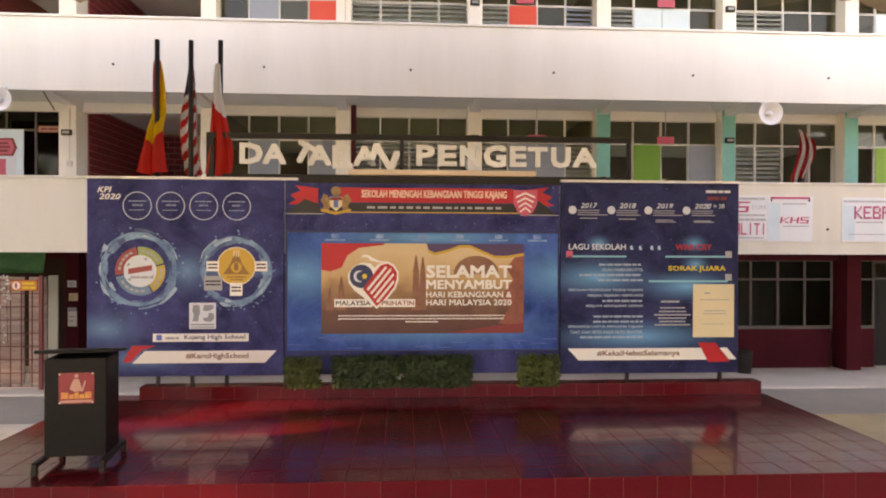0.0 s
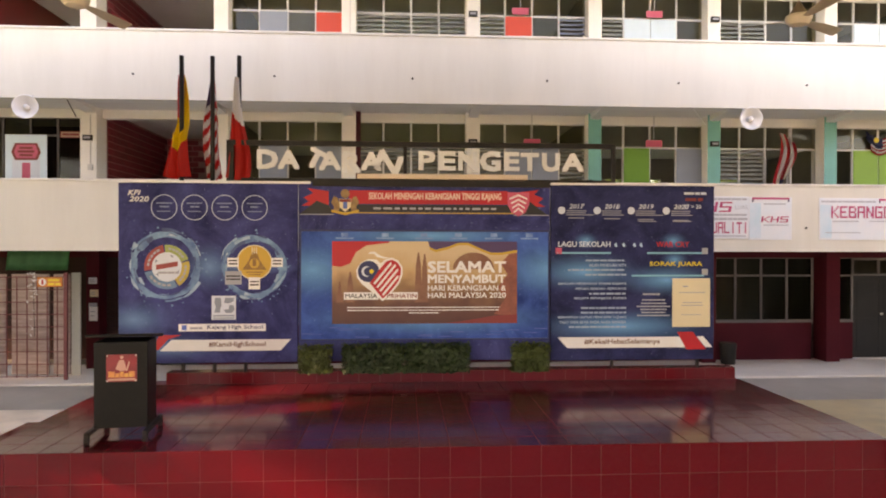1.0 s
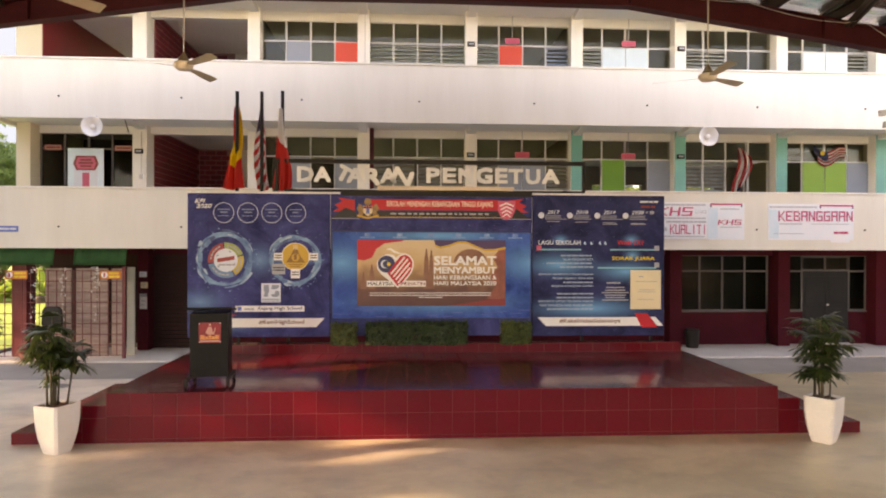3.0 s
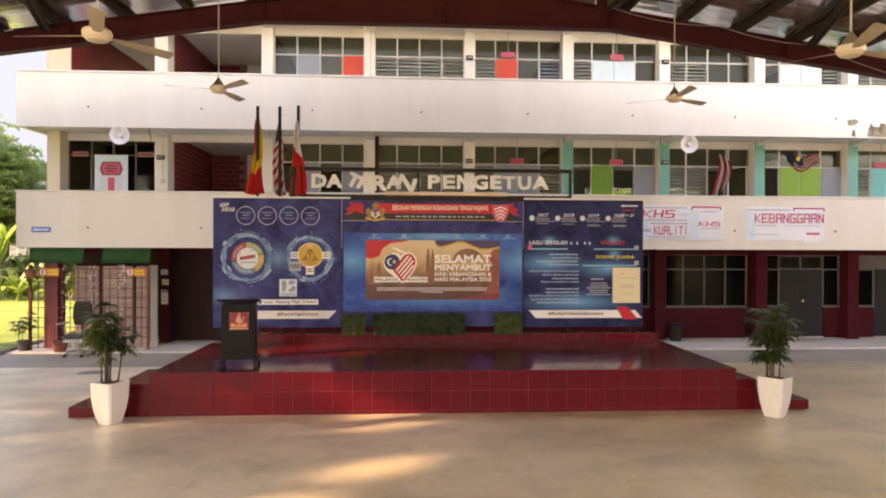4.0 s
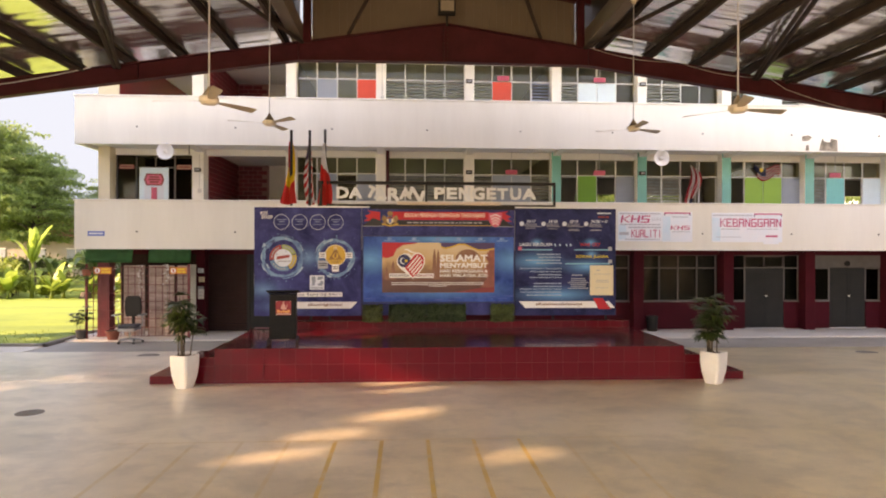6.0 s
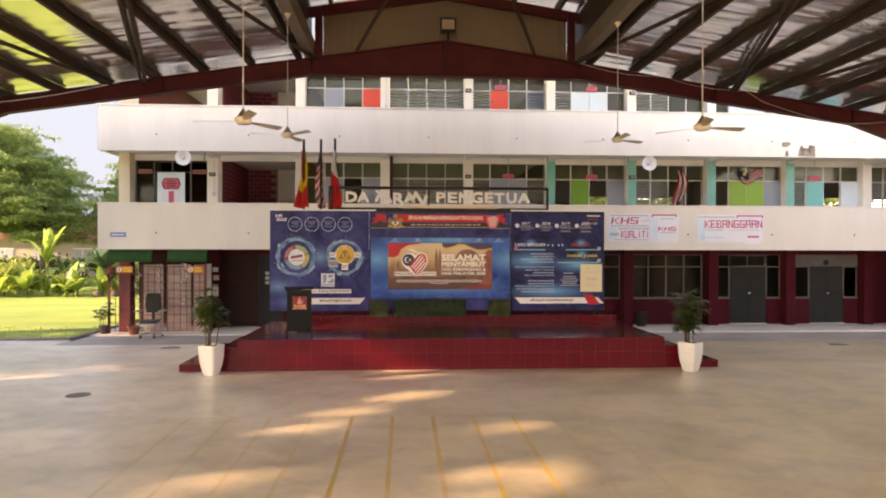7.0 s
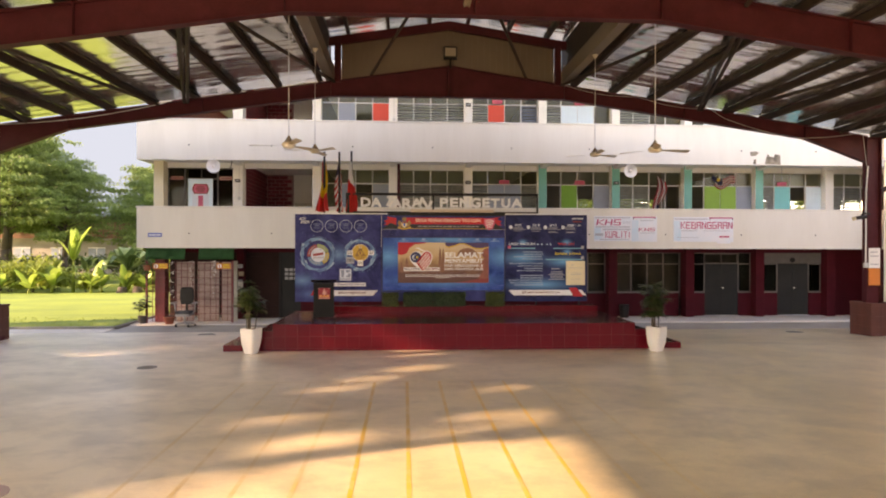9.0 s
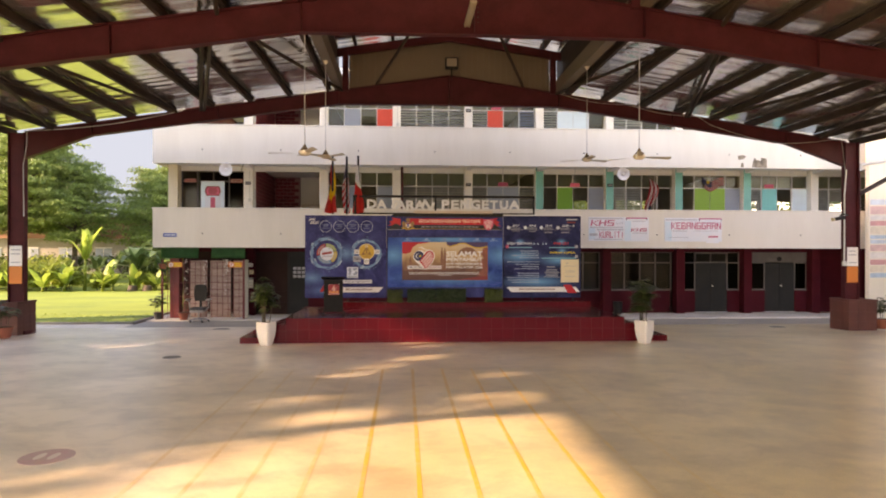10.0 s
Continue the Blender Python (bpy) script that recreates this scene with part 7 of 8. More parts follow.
for x in (-9.05, -8.35, -7.58):
    th = thing("light_garland", (x, 12.95, 0.9), "string of small white blossoms hung on the grille", "garland", "garlands on the grille")
    bm = bmesh.new()
    tube(bm, (x, 12.965, 2.0), (x + 0.03, 12.965, 0.75), 0.005, 5)
    cord = part("cord", bm, M["black"], th, world=True)
    bm = bmesh.new()
    leaf_cloud(bm, [Vector((x + rnd.gauss(0, 0.05), 12.945, rnd.uniform(0.75, 2.05))) for _ in range(46)], 0.034, rnd)
    tagged(part("blossoms", bm, M["p_white"], th, world=True), kind="stuff")
for x, z, h, key in ((-6.99, 1.75, 0.14, "p_pale"), (-6.96, 1.46, 0.16, "p_paper"), (-6.99, 1.22, 0.10, "p_grey"), (-6.98, 0.92, 0.32, "p_white")):
    th = thing("notice", (x, 14.2, z), "small paper notice taped to the maroon column", "notice", "column notices")
    s1 = part("paper", boxes((x - 0.08, x + 0.10, 14.205, 14.215, z, z + h)), M[key], th, world=True)
    bars("small_print", words(x - 0.05, x + 0.06, z + h * 0.65, 0.02) + words(x - 0.05, x + 0.06, z + h * 0.35, 0.02), 14.2045, M["p_grey"], s1)

# office chair in front of the grille
ch = thing("office_chair", (-8.38, 12.30, -0.19), "worn black office swivel chair with pale armrests and a star base", "chair")
M["chairpale"] = mat("dull_pale_metal", (0.40, 0.40, 0.39), 0.4, metal=0.3, scale=6, vary=0.3)
M["chairgrey"] = mat("grey_chair_fabric", (0.07, 0.07, 0.075), 0.8, scale=6, vary=0.3)
bm = boxes((-0.25, 0.25, -0.25, 0.24, 0.44, 0.53), bev=0.03)
part("seat", bm, M["chairgrey"], ch)
bm = bmesh.new()
prism(bm, [(-0.20, 0.74), (0.20, 0.74), (0.24, 0.95), (0.22, 1.25), (0.16, 1.33), (-0.16, 1.33), (-0.22, 1.25), (-0.24, 0.95)], 0.20, 0.27)
bevel(bm, 0.02)
part("backrest", bm, M["black"], ch)
part("back_bar", boxes((-0.04, 0.04, 0.22, 0.26, 0.46, 0.78), bev=0.006), M["black"], ch)
for s in (-1, 1):
    bm = bmesh.new()
    tube(bm, (s * 0.26, 0.05, 0.47), (s * 0.33, 0.05, 0.50), 0.02, 8)
    tube(bm, (s * 0.33, 0.05, 0.50), (s * 0.35, 0.03, 0.80), 0.02, 8)
    part("arm_post", bm, M["chairpale"], ch)
    part("armrest", boxes((s * 0.36 - 0.06, s * 0.36 + 0.06, -0.24, 0.20, 0.79, 0.83), bev=0.012), M["chairpale"], ch, "pale armrest")
bm = bmesh.new()
tube(bm, (0, 0, 0.10), (0, 0, 0.44), 0.03, 10)
part("gas_column", bm, M["chairpale"], ch)
part("under_frame", boxes((-0.24, 0.24, -0.26, -0.22, 0.36, 0.44), (-0.24, -0.20, -0.26, 0.2, 0.38, 0.44), (0.20, 0.24, -0.26, 0.2, 0.38, 0.44), bev=0.008), M["chairpale"], ch, "pale seat frame")
for k in range(5):
    a = radians(72 * k + 20)
    bm = bmesh.new()
    tube(bm, (0, 0, 0.13), (0.33 * math.cos(a), 0.33 * math.sin(a), 0.085), 0.028, 8, 0.018)
    leg = part("star_leg", bm, M["chairpale"], ch)
    bm = bmesh.new()
    c, d = Vector((0.34 * math.cos(a), 0.34 * math.sin(a), 0.035)), Vector((-math.sin(a), math.cos(a), 0)) * 0.025
    tube(bm, c - d, c + d, 0.034, 12)
    part("castor", bm, M["black"], leg)


def round_pot(th, r0, r1, h, key):
    bm = bmesh.new()
    tube(bm, (0, 0, 0), (0, 0, h * 0.85), r0, 18, r1)
    part("pot", bm, M[key], th)
    bm = bmesh.new()
    tube(bm, (0, 0, h * 0.85), (0, 0, h), r1 * 1.10, 18, r1 * 1.10)
    part("rim", bm, M[key], th)
    bm = bmesh.new()
    tube(bm, (0, 0, h), (0, 0, h + 0.012), r1 * 0.95, 18, r1 * 0.9)
    part("soil", bm, M["soil"], th)


th = thing("potted_plant", (-10.05, 12.95, -0.155), "small leafy plant in a dark plastic pot at the corridor edge", "potted plant")
round_pot(th, 0.11, 0.15, 0.26, "darkpot")
palm_crown(th, (0, 0, 0.24), (0.68, 0.55, 0.45), 31, 0.12, SMALL_FRONDS, 7, 0.1, 0.008)
th = thing("flower_pot", (-9.05, 12.75, -0.155), "empty terracotta pot in front of the grille", "flower pot")
round_pot(th, 0.13, 0.19, 0.26, "terra")

th = thing("hanging_plant", (-9.86, 12.9, 1.70), "small dry plant in a brown hanging pot on the grille corner", "hanging plant")
bm = bmesh.new()
tube(bm, (0, 0, 0.0), (0, 0, 0.20), 0.10, 14, 0.15)
part("pot", bm, M["terra"], th)
bm = bmesh.new()
for a in (0.5, 2.6, 4.7):
    tube(bm, (0.14 * math.cos(a), 0.14 * math.sin(a), 0.19), (0, 0.05, 0.50), 0.005, 5)
part("hanger", bm, M["black"], th)
rnd = random.Random(63)
bm = bmesh.new()
leaf_cloud(bm, [Vector((rnd.gauss(0, 0.10), rnd.gauss(0, 0.08), 0.16 - 0.35 * rnd.random() ** 2 + 0.1 * rnd.random())) for _ in range(170)], 0.05, rnd)
tagged(part("leaves", bm, M["leaf"], th), kind="stuff")

# ---- brick planter boxes and notices at the hall columns ----
for s, x, r in ((-1, -12.62, 0.47), (1, 13.38, 0.46)):
    th = thing("planter_box", (x, 8.4, -0.1), "square brown tiled planter box round a hall column", "planter", "column planter boxes")
    part("core", boxes((x - r + 0.02, x + r - 0.02, 8.4 - r + 0.02, 8.4 + r - 0.02, -0.2, 0.84)), M["planter"], th, world=True)
    for k in range(3):
        for i in range(3):
            a, b = x - r + i * 2 * r / 3, x - r + (i + 1) * 2 * r / 3
            z0 = -0.1 + 0.31 * k
            part("tile", boxes((a + 0.006, b - 0.006, 8.4 - r, 8.4 - r + 0.03, z0 + 0.006, z0 + 0.304)), M["planter"], th, world=True)
            yy0, yy1 = 8.4 - r + i * 2 * r / 3, 8.4 - r + (i + 1) * 2 * r / 3
            xs = (x - r, x - r + 0.03) if s > 0 else (x + r - 0.03, x + r)
            part("tile", boxes((xs[0], xs[1], yy0 + 0.006 + (0.03 if i == 0 else 0), yy1 - 0.006, z0 + 0.006, z0 + 0.304)), M["planter"], th, world=True)
    part("rim", boxes((x - r - 0.015, x + r + 0.015, 8.4 - r - 0.015, 8.4 - r + 0.08, 0.84, 0.90), (x - r - 0.015, x + r + 0.015, 8.4 + r - 0.08, 8.4 + r + 0.015, 0.84, 0.90), (x - r - 0.015, x - r + 0.08, 8.4 - r + 0.08, 8.4 + r - 0.08, 0.84, 0.90), (x + r - 0.08, x + r + 0.015, 8.4 - r + 0.08, 8.4 + r - 0.08, 0.84, 0.90)), M["planter"], th, world=True)
    part("soil", boxes((x - r + 0.08, x + r - 0.08, 8.4 - r + 0.08, 8.4 + r - 0.08, 0.80, 0.85)), M["soil"], th, world=True)
    xi = CX + s * 12.62
    th = thing("notice_sheet", (xi + s * 0.24, 8.28, 1.42), "white and orange notice sheet strapped to the hall column", "notice", "hall column notices")
    xa, xb = xi + s * 0.04, xi + s * 0.40
    xa, xb = min(xa, xb), max(xa, xb)
    part("sheet", boxes((xa, xb, 8.275, 8.285, 1.42, 1.93)), M["p_osign"], th, "orange lower sheet", world=True)
    s1 = part("sheet", boxes((xa, xb, 8.275, 8.285, 1.94, 2.54)), M["p_white"], th, "white upper sheet", world=True)
    bars("small_print", words(xa + 0.05, xb - 0.05, 2.42, 0.03) + words(xa + 0.05, xb - 0.05, 2.3, 0.03) + words(xa + 0.05, xb - 0.05, 2.05, 0.03), 8.2745, M["p_grey"], s1)
    th = thing("potted_plant", (xi + s * (1.08 if s > 0 else -0.1), 8.1 if s > 0 else 7.2, -0.03), "leafy plant in a terracotta pot beside the planter box", "potted plant", "terracotta pots")
    round_pot(th, 0.15, 0.21, 0.30, "terra")
    palm_crown(th, (0, 0, 0.28), (0.7, 0.55, 0.45), 41 + s, 0.2, FRONDS, 7, 0.1, 0.01)
# camera bracket on the east column
th = thing("security_camera", (CX + 12.45, 8.25, 3.40), "dark bullet camera on a short arm at the hall column", "camera")
bm = bmesh.new()
tube(bm, (CX + 12.66, 8.24, 3.56), (CX + 12.44, 8.22, 3.60), 0.025, 8)
tube(bm, (CX + 12.44, 8.22, 3.60), (CX + 12.36, 8.20, 3.50), 0.025, 8)
part("arm", bm, M["black"], th, world=True)
bm = bmesh.new()
tube(bm, (CX + 12.50, 8.20, 3.48), (CX + 12.10, 8.12, 3.42), 0.065, 12, 0.055)
part("body", bm, M["black"], th, world=True)
bm = bmesh.new()
tube(bm, (CX + 12.10, 8.12, 3.42), (CX + 12.06, 8.11, 3.414), 0.06, 12)
part("visor", bm, M["p_paper"], th, "pale front ring", world=True)
bm = bmesh.new()
for a, b in (((12.62, 5.0), (12.56, 4.2)), ((12.56, 4.2), (12.56, 2.1))):
    tube(bm, (CX + a[0], 8.27, a[1]), (CX + b[0], 8.27, b[1]), 0.022, 8)
box(bm, CX + 12.5, CX + 12.62, 8.24, 8.30, 1.95, 2.1)
solid("conduit", bm, M["frame"], "pale conduit down the hall column", "conduit", kind="")

# ---- east wing with a painted mural ----
M["wingwall"] = mat("wing_white_paint", (0.80, 0.74, 0.62), 0.6, scale=0.6, vary=0.1)
solid("wall_wing", boxes((16.6, 27, 12.0, 12.2, -0.4, 7.5)), M["wingwall"], "cream white side wall with a mural", "wall")
mu = thing("mural", (18.2, 12.0, 1.4), "mural of stacked coloured book bands on the side wall", "mural", kind="structure")
rnd = random.Random(3)
z = 1.40
k = 0
faded = [flat("mural_" + n, c, 0.6, 0.25) for n, c in (("blue", (0.42, 0.60, 0.72)), ("cream", (0.80, 0.72, 0.58)), ("rose", (0.74, 0.36, 0.36)), ("white", (0.80, 0.78, 0.74)), ("pink", (0.76, 0.52, 0.50)), ("sky", (0.55, 0.68, 0.76)))]
while z < 4.40:
    h = rnd.uniform(0.16, 0.34)
    decal("book_band", [(16.65, z), (20.5, z + 0.05), (20.5, z + h), (16.65, z + h - 0.03)], 12.0, faded[k % len(faded)], mu, 0.003)
    z += h + 0.012
    k += 1
th = thing("canopy_bracket", (15.2, 11.0, 5.4), "white steel canopy edge on a dark strut beside the hall", "canopy")
bm = bmesh.new()
tube(bm, (14.5, 9.6, 5.35), (17.5, 9.6, 5.75), 0.05, 8)
tube(bm, (14.5, 9.6, 5.35), (14.5, 9.6, 5.15), 0.05, 8)
part("edge_tube", bm, M["frame"], th, world=True)
bm = bmesh.new()
tube(bm, (14.35, 9.6, 4.3), (16.8, 9.6, 5.6), 0.08, 8)
part("strut", bm, M["purlin"], th, world=True)
bm = bmesh.new()
box(bm, 14.28, 14.42, 9.5, 9.7, -0.2, 5.1)
part("post", bm, M["steel"], th, world=True)

# ---- floor details ----
for x, y, r in ((-6.87, 9.75, 0.26), (11.46, 9.35, 0.26), (-6.24, 3.56, 0.2)):
    bm = bmesh.new()
    z = floor_level(y)
    tube(bm, (x, y, z - 0.02), (x, y, z + 0.005), r, 24)
    solid("manhole_cover", bm, M["kerb"], "dark round drain cover in the yard floor", "drain cover", kind="", group="drain covers")
M["fade"] = mat("faded_pink_paint", (0.56, 0.33, 0.33), 0.5, col2=(0.50, 0.38, 0.31), scale=8, vary=0.3)
bm = bmesh.new()
tube(bm, (-5.2, -3.5, -0.01), (-5.2, -3.5, 0.004), 0.30, 36)
mk = solid("floor_mark", bm, M["fade"], "faded pink round standing mark on the floor", "floor marking")
for s in (-1, 1):
    bm = bmesh.new()
    v = [bm.verts.new((-5.2 + s * 0.08 + 0.05 * math.cos(i * math.pi / 8), -3.5 + 0.13 * math.sin(i * math.pi / 8), 0.009)) for i in range(16)]
    bm.faces.new(v)
    part("footprint", bm, M["apron"], mk)


# ---- garden to the west ----
def tree_meshes(seed, height, spread, leaves, leaf, layers, base=0.30, squash=0.62, puff=1.0):
    """Tapered trunk with limbs, and a crown of small leaves in uneven, flattened clumps."""
    rnd = random.Random(seed)
    bm = bmesh.new()
    p = Vector((0, 0, -0.3))
    fork = height * (base - 0.04)
    q = Vector((rnd.uniform(-0.2, 0.2), rnd.uniform(-0.2, 0.2), fork))
    r = height * 0.022
    tube(bm, p, p + Vector((0, 0, 0.5)), r * 1.6, 10, r * 1.15)
    tube(bm, p + Vector((0, 0, 0.5)), q, r * 1.15, 10, r * 0.9)
    clumps = []
    for k in range(layers):
        t = k / (layers - 1)
        z = height * (base + (0.96 - base) * t)
        reach = spread * math.sin(math.pi * (0.16 + 0.76 * t)) * rnd.uniform(0.8, 1.1)
        az0 = rnd.uniform(0, 6.28)
        for j in range(5 if t < 0.85 else 3):
            az = az0 + j * 1.2566 + rnd.uniform(-0.3, 0.3)
            tip = Vector((math.cos(az) * reach, math.sin(az) * reach, z + rnd.uniform(-0.05, 0.06) * height))
            root = q.lerp(Vector((0, 0, height * 0.9)), min(0.9, max(0.0, (z - fork) / height)) * 0.8)
            mid = root.lerp(tip, 0.5) + Vector((0, 0, 0.04 * height))
            tube(bm, root, mid, r * 0.40 * (1.15 - t), 6, r * 0.26 * (1.15 - t))
            tube(bm, mid, tip, r * 0.26 * (1.15 - t), 6, r * 0.08)
            for f in (0.35, 0.55, 0.75, 0.95, 1.08):
                c = root.lerp(tip, f) + Vector((rnd.gauss(0, 0.05), rnd.gauss(0, 0.05), rnd.gauss(0, 0.02))) * height
                clumps.append((c, height * rnd.uniform(0.05, 0.095) * puff))
    tube(bm, q, Vector((0, 0, height * 0.9)), r * 0.7, 8, r * 0.15)
    wood = as_mesh("trunk", bm, M["bark"], True)
    bm = bmesh.new()
    pts = []
    for i in range(leaves):
        c, s = clumps[rnd.randrange(len(clumps))]
        while True:
            o = Vector((rnd.uniform(-1, 1), rnd.uniform(-1, 1), rnd.uniform(-1, 1)))
            if o.length < 1:
                break
        pts.append(c + Vector((o.x * s * 1.5, o.y * s * 1.5, o.z * s * squash)))
    leaf_cloud(bm, pts, leaf, rnd, 0.5)
    return wood, as_mesh("crown", bm, M["treeleaf"])


def tree(x, y, meshes, label, turn, s=1.0, sz=None):
    th = thing("tree", (x, y, -0.13), label, "tree", "garden trees")
    th.rotation_euler = (0, 0, radians(turn))
    th.scale = (s, s, sz or s)
    for n, me in zip(("trunk", "crown"), meshes):
        o = new(n, me)
        o.parent = th
    return th


def layered_tree(seed, height, spread, sprays, per, leaf, base, lean=0.0):
    """Trunk with many near-level limbs in tiers; flat feathery sprays of leaves lie along each limb, with gaps between the tiers."""
    rnd = random.Random(seed)
    bm = bmesh.new()
    r = height * 0.021
    knots = [Vector((0, 0, -0.3)), Vector((rnd.uniform(-0.1, 0.1), 0, height * 0.22)), Vector((lean * 0.4, rnd.uniform(-0.2, 0.2), height * 0.5)), Vector((lean, 0, height * 0.97))]
    for k, (p, q) in enumerate(zip(knots[:-1], knots[1:])):
        tube(bm, p, q, r * (1.35, 1.0, 0.6)[k], 10, r * (1.0, 0.6, 0.1)[k])
    pts = []
    for k in range(sprays):
        t = (k + rnd.random()) / sprays
        z = height * (base + (0.98 - base) * t)
        f = z / height
        root = knots[1].lerp(knots[2], (f - 0.22) / 0.28) if f < 0.5 else knots[2].lerp(knots[3], (f - 0.5) / 0.47)
        root = Vector((root.x, root.y, z - 0.06 * height))
        az = k * 2.39996 + rnd.uniform(-0.35, 0.35)
        reach = spread * (0.25 + 0.75 * math.sin(math.pi * min(1.0, 0.18 + 0.80 * t)) ** 0.8) * rnd.uniform(0.70, 1.08)
        way = Vector((math.cos(az), math.sin(az), 0))
        tip = root + way * reach + Vector((0, 0, height * rnd.uniform(0.02, 0.09)))
        mid = root.lerp(tip, 0.5) + Vector((0, 0, height * 0.025))
        tube(bm, root, mid, r * 0.32 * (1.1 - t), 5, r * 0.2 * (1.1 - t))
        tube(bm, mid, tip, r * 0.2 * (1.1 - t), 5, r * 0.05)
        side = Vector((-way.y, way.x, 0))
        for j in range(rnd.randrange(4, 7)):
            f = rnd.uniform(0.30, 1.05)
            c = root.lerp(tip, f) + side * rnd.gauss(0, 0.20) * reach + Vector((0, 0, rnd.uniform(0.0, 0.035) * height))
            w = height * rnd.uniform(0.055, 0.105)
            for i in range(per):
                a, q = rnd.uniform(0, 6.28), math.sqrt(rnd.random())
                d = way * (math.cos(a) * q * w * 1.5) + side * (math.sin(a) * q * w)
                pts.append(c + d + Vector((0, 0, -0.22 * q * q * w + rnd.gauss(0, 0.10) * w)))
    wood = as_mesh("trunk", bm, M["bark"], True)
    bm = bmesh.new()
    leaf_cloud(bm, pts, leaf, rnd, 0.45)
    return wood, as_mesh("crown", bm, M["treeleaf"])


BIG = layered_tree(1, 11.2, 5.0, 64, 120, 0.115, 0.40, 0.4)
BIG2 = layered_tree(9, 10.4, 4.5, 56, 120, 0.115, 0.38, -0.5)
MIDT = layered_tree(2, 8.0, 3.1, 44, 90, 0.105, 0.28, 0.3)
TALL = tree_meshes(6, 23.0, 5.0, 13000, 0.32, 11, 0.50)
LOW = tree_meshes(15, 8.6, 3.2, 6000, 0.26, 9, 0.16, 0.8, 1.5)
SHADE = tree_meshes(5, 14.0, 5.0, 4700, 0.30, 9)
for x, y, m, turn, s in ((-29.0, 37, BIG, 0, 1.0), (-25.7, 38.5, BIG2, 120, 0.86), (-34, 40, BIG, 60, 1.08), (-33.5, 45, BIG2, 210, 1.1), (-19.8, 40, MIDT, 30, 1.05), (-17.0, 43, MIDT, 140, 0.95),
                         (-41, 50, BIG, 300, 1.05), (-24, 52, BIG2, 80, 1.0), (-42, 46, BIG, 20, 1.15), (-18, 56, MIDT, 200, 1.2), (-41, 60, BIG2, 33, 1.2), (-28, 66, MIDT, 10, 1.4), (-37, 36, BIG2, 250, 0.95)):
    tree(x, y, m, "broad leafy garden tree with layered light green crown", turn, s)
for x, y, turn, s in ((6.5, 29, 0, 0.95), (11.0, 30, 90, 1.05), (15.0, 28.5, 200, 0.95), (19.5, 30, 300, 1.0), (24.5, 29, 40, 0.95)):
    tree(x, y, MIDT, "light green tree seen through the rear classroom windows", turn, s)
# out of view, added to keep sun off the west pot and stage front
tree(-23.5, -0.8, MIDT, "unseen slim tree added to shade the stage front", 10, 0.42, 1.08)
# unseen trees added west of the hall to shade floor, stage and parapets
for x, y, turn, s in ((-23.5, -6.4, 0, 0.77), (-31.5, -8.2, 220, 0.76)):
    tree(x, y, SHADE, "unseen tall tree added to shade the hall", turn, s, max(s, 0.95))
tree(-27.5, -8.6, SHADE, "unseen tall tree added to shade the hall", 100, 0.50, 0.99)
for x, y, turn, s in ((-24.0, 2.2, 15, 0.95), (-26.5, -3.7, 160, 1.0), (-25.0, -5.8, 70, 0.8), (-26.0, 5.5, 260, 0.95)):
    tree(x, y, LOW, "unseen low dense tree added to shade the hall", turn, s, (1.10 if s == 1.0 else 1.14) if y < 0 else s)


tree(-27.0, -8.0, LOW, "unseen slim dense tree added to shade the hall", 40, 0.72, 1.40)
# out of view, added mainly to keep sun off the parapets
for x, y, turn, s in ((-28.5, 0.6, 200, 1.12), (-25.5, 4.4, 75, 1.1), (-33, 3.9, 20, 1.14), (-29.5, 7.6, 130, 1.0), (-28.5, -5.2, 240, 0.62)):
    tree(x, y, TALL, "unseen very tall tree added to shade the hall and the classroom block", turn, s, max(s, 1.0))


def open_crowns(gaps):
    """Cuts gaps in the added shade trees' crowns, so that low sun lands as dapples at these spots (x, y, z, width,
    height).
    """
    across = SUN_DIR.cross(Vector((0, 0, 1))).normalized()
    rise = across.cross(SUN_DIR)
    axes = np.array([across, rise])
    for ob in [o for o in bpy.data.objects if o.name.startswith("crown") and o.parent.location.x < -20 and o.parent.location.y < 12]:
        th = ob.parent
        m = np.array(Matrix.LocRotScale(th.location, th.rotation_euler, th.scale))
        co = np.empty(len(ob.data.vertices) * 3)
        ob.data.vertices.foreach_get("co", co)
        co = co.reshape(-1, 4, 3)
        mid = co.mean(axis=1) @ m[:3, :3].T + m[:3, 3]
        keep = np.ones(len(mid), bool)
        for x, y, z, w, h in gaps:
            a, b = axes @ (mid - np.array((x, y, z))).T
            keep &= (a / (w + 0.20)) ** 2 + (b / (h + 0.17)) ** 2 > 1
        if keep.all():
            continue
        left = co[keep]
        me = bpy.data.meshes.new("crown")
        me.from_pydata(left.reshape(-1, 3).tolist(), [], [(4 * i, 4 * i + 1, 4 * i + 2, 4 * i + 3) for i in range(len(left))])
        me.materials.append(M["treeleaf"])
        ob.data = me


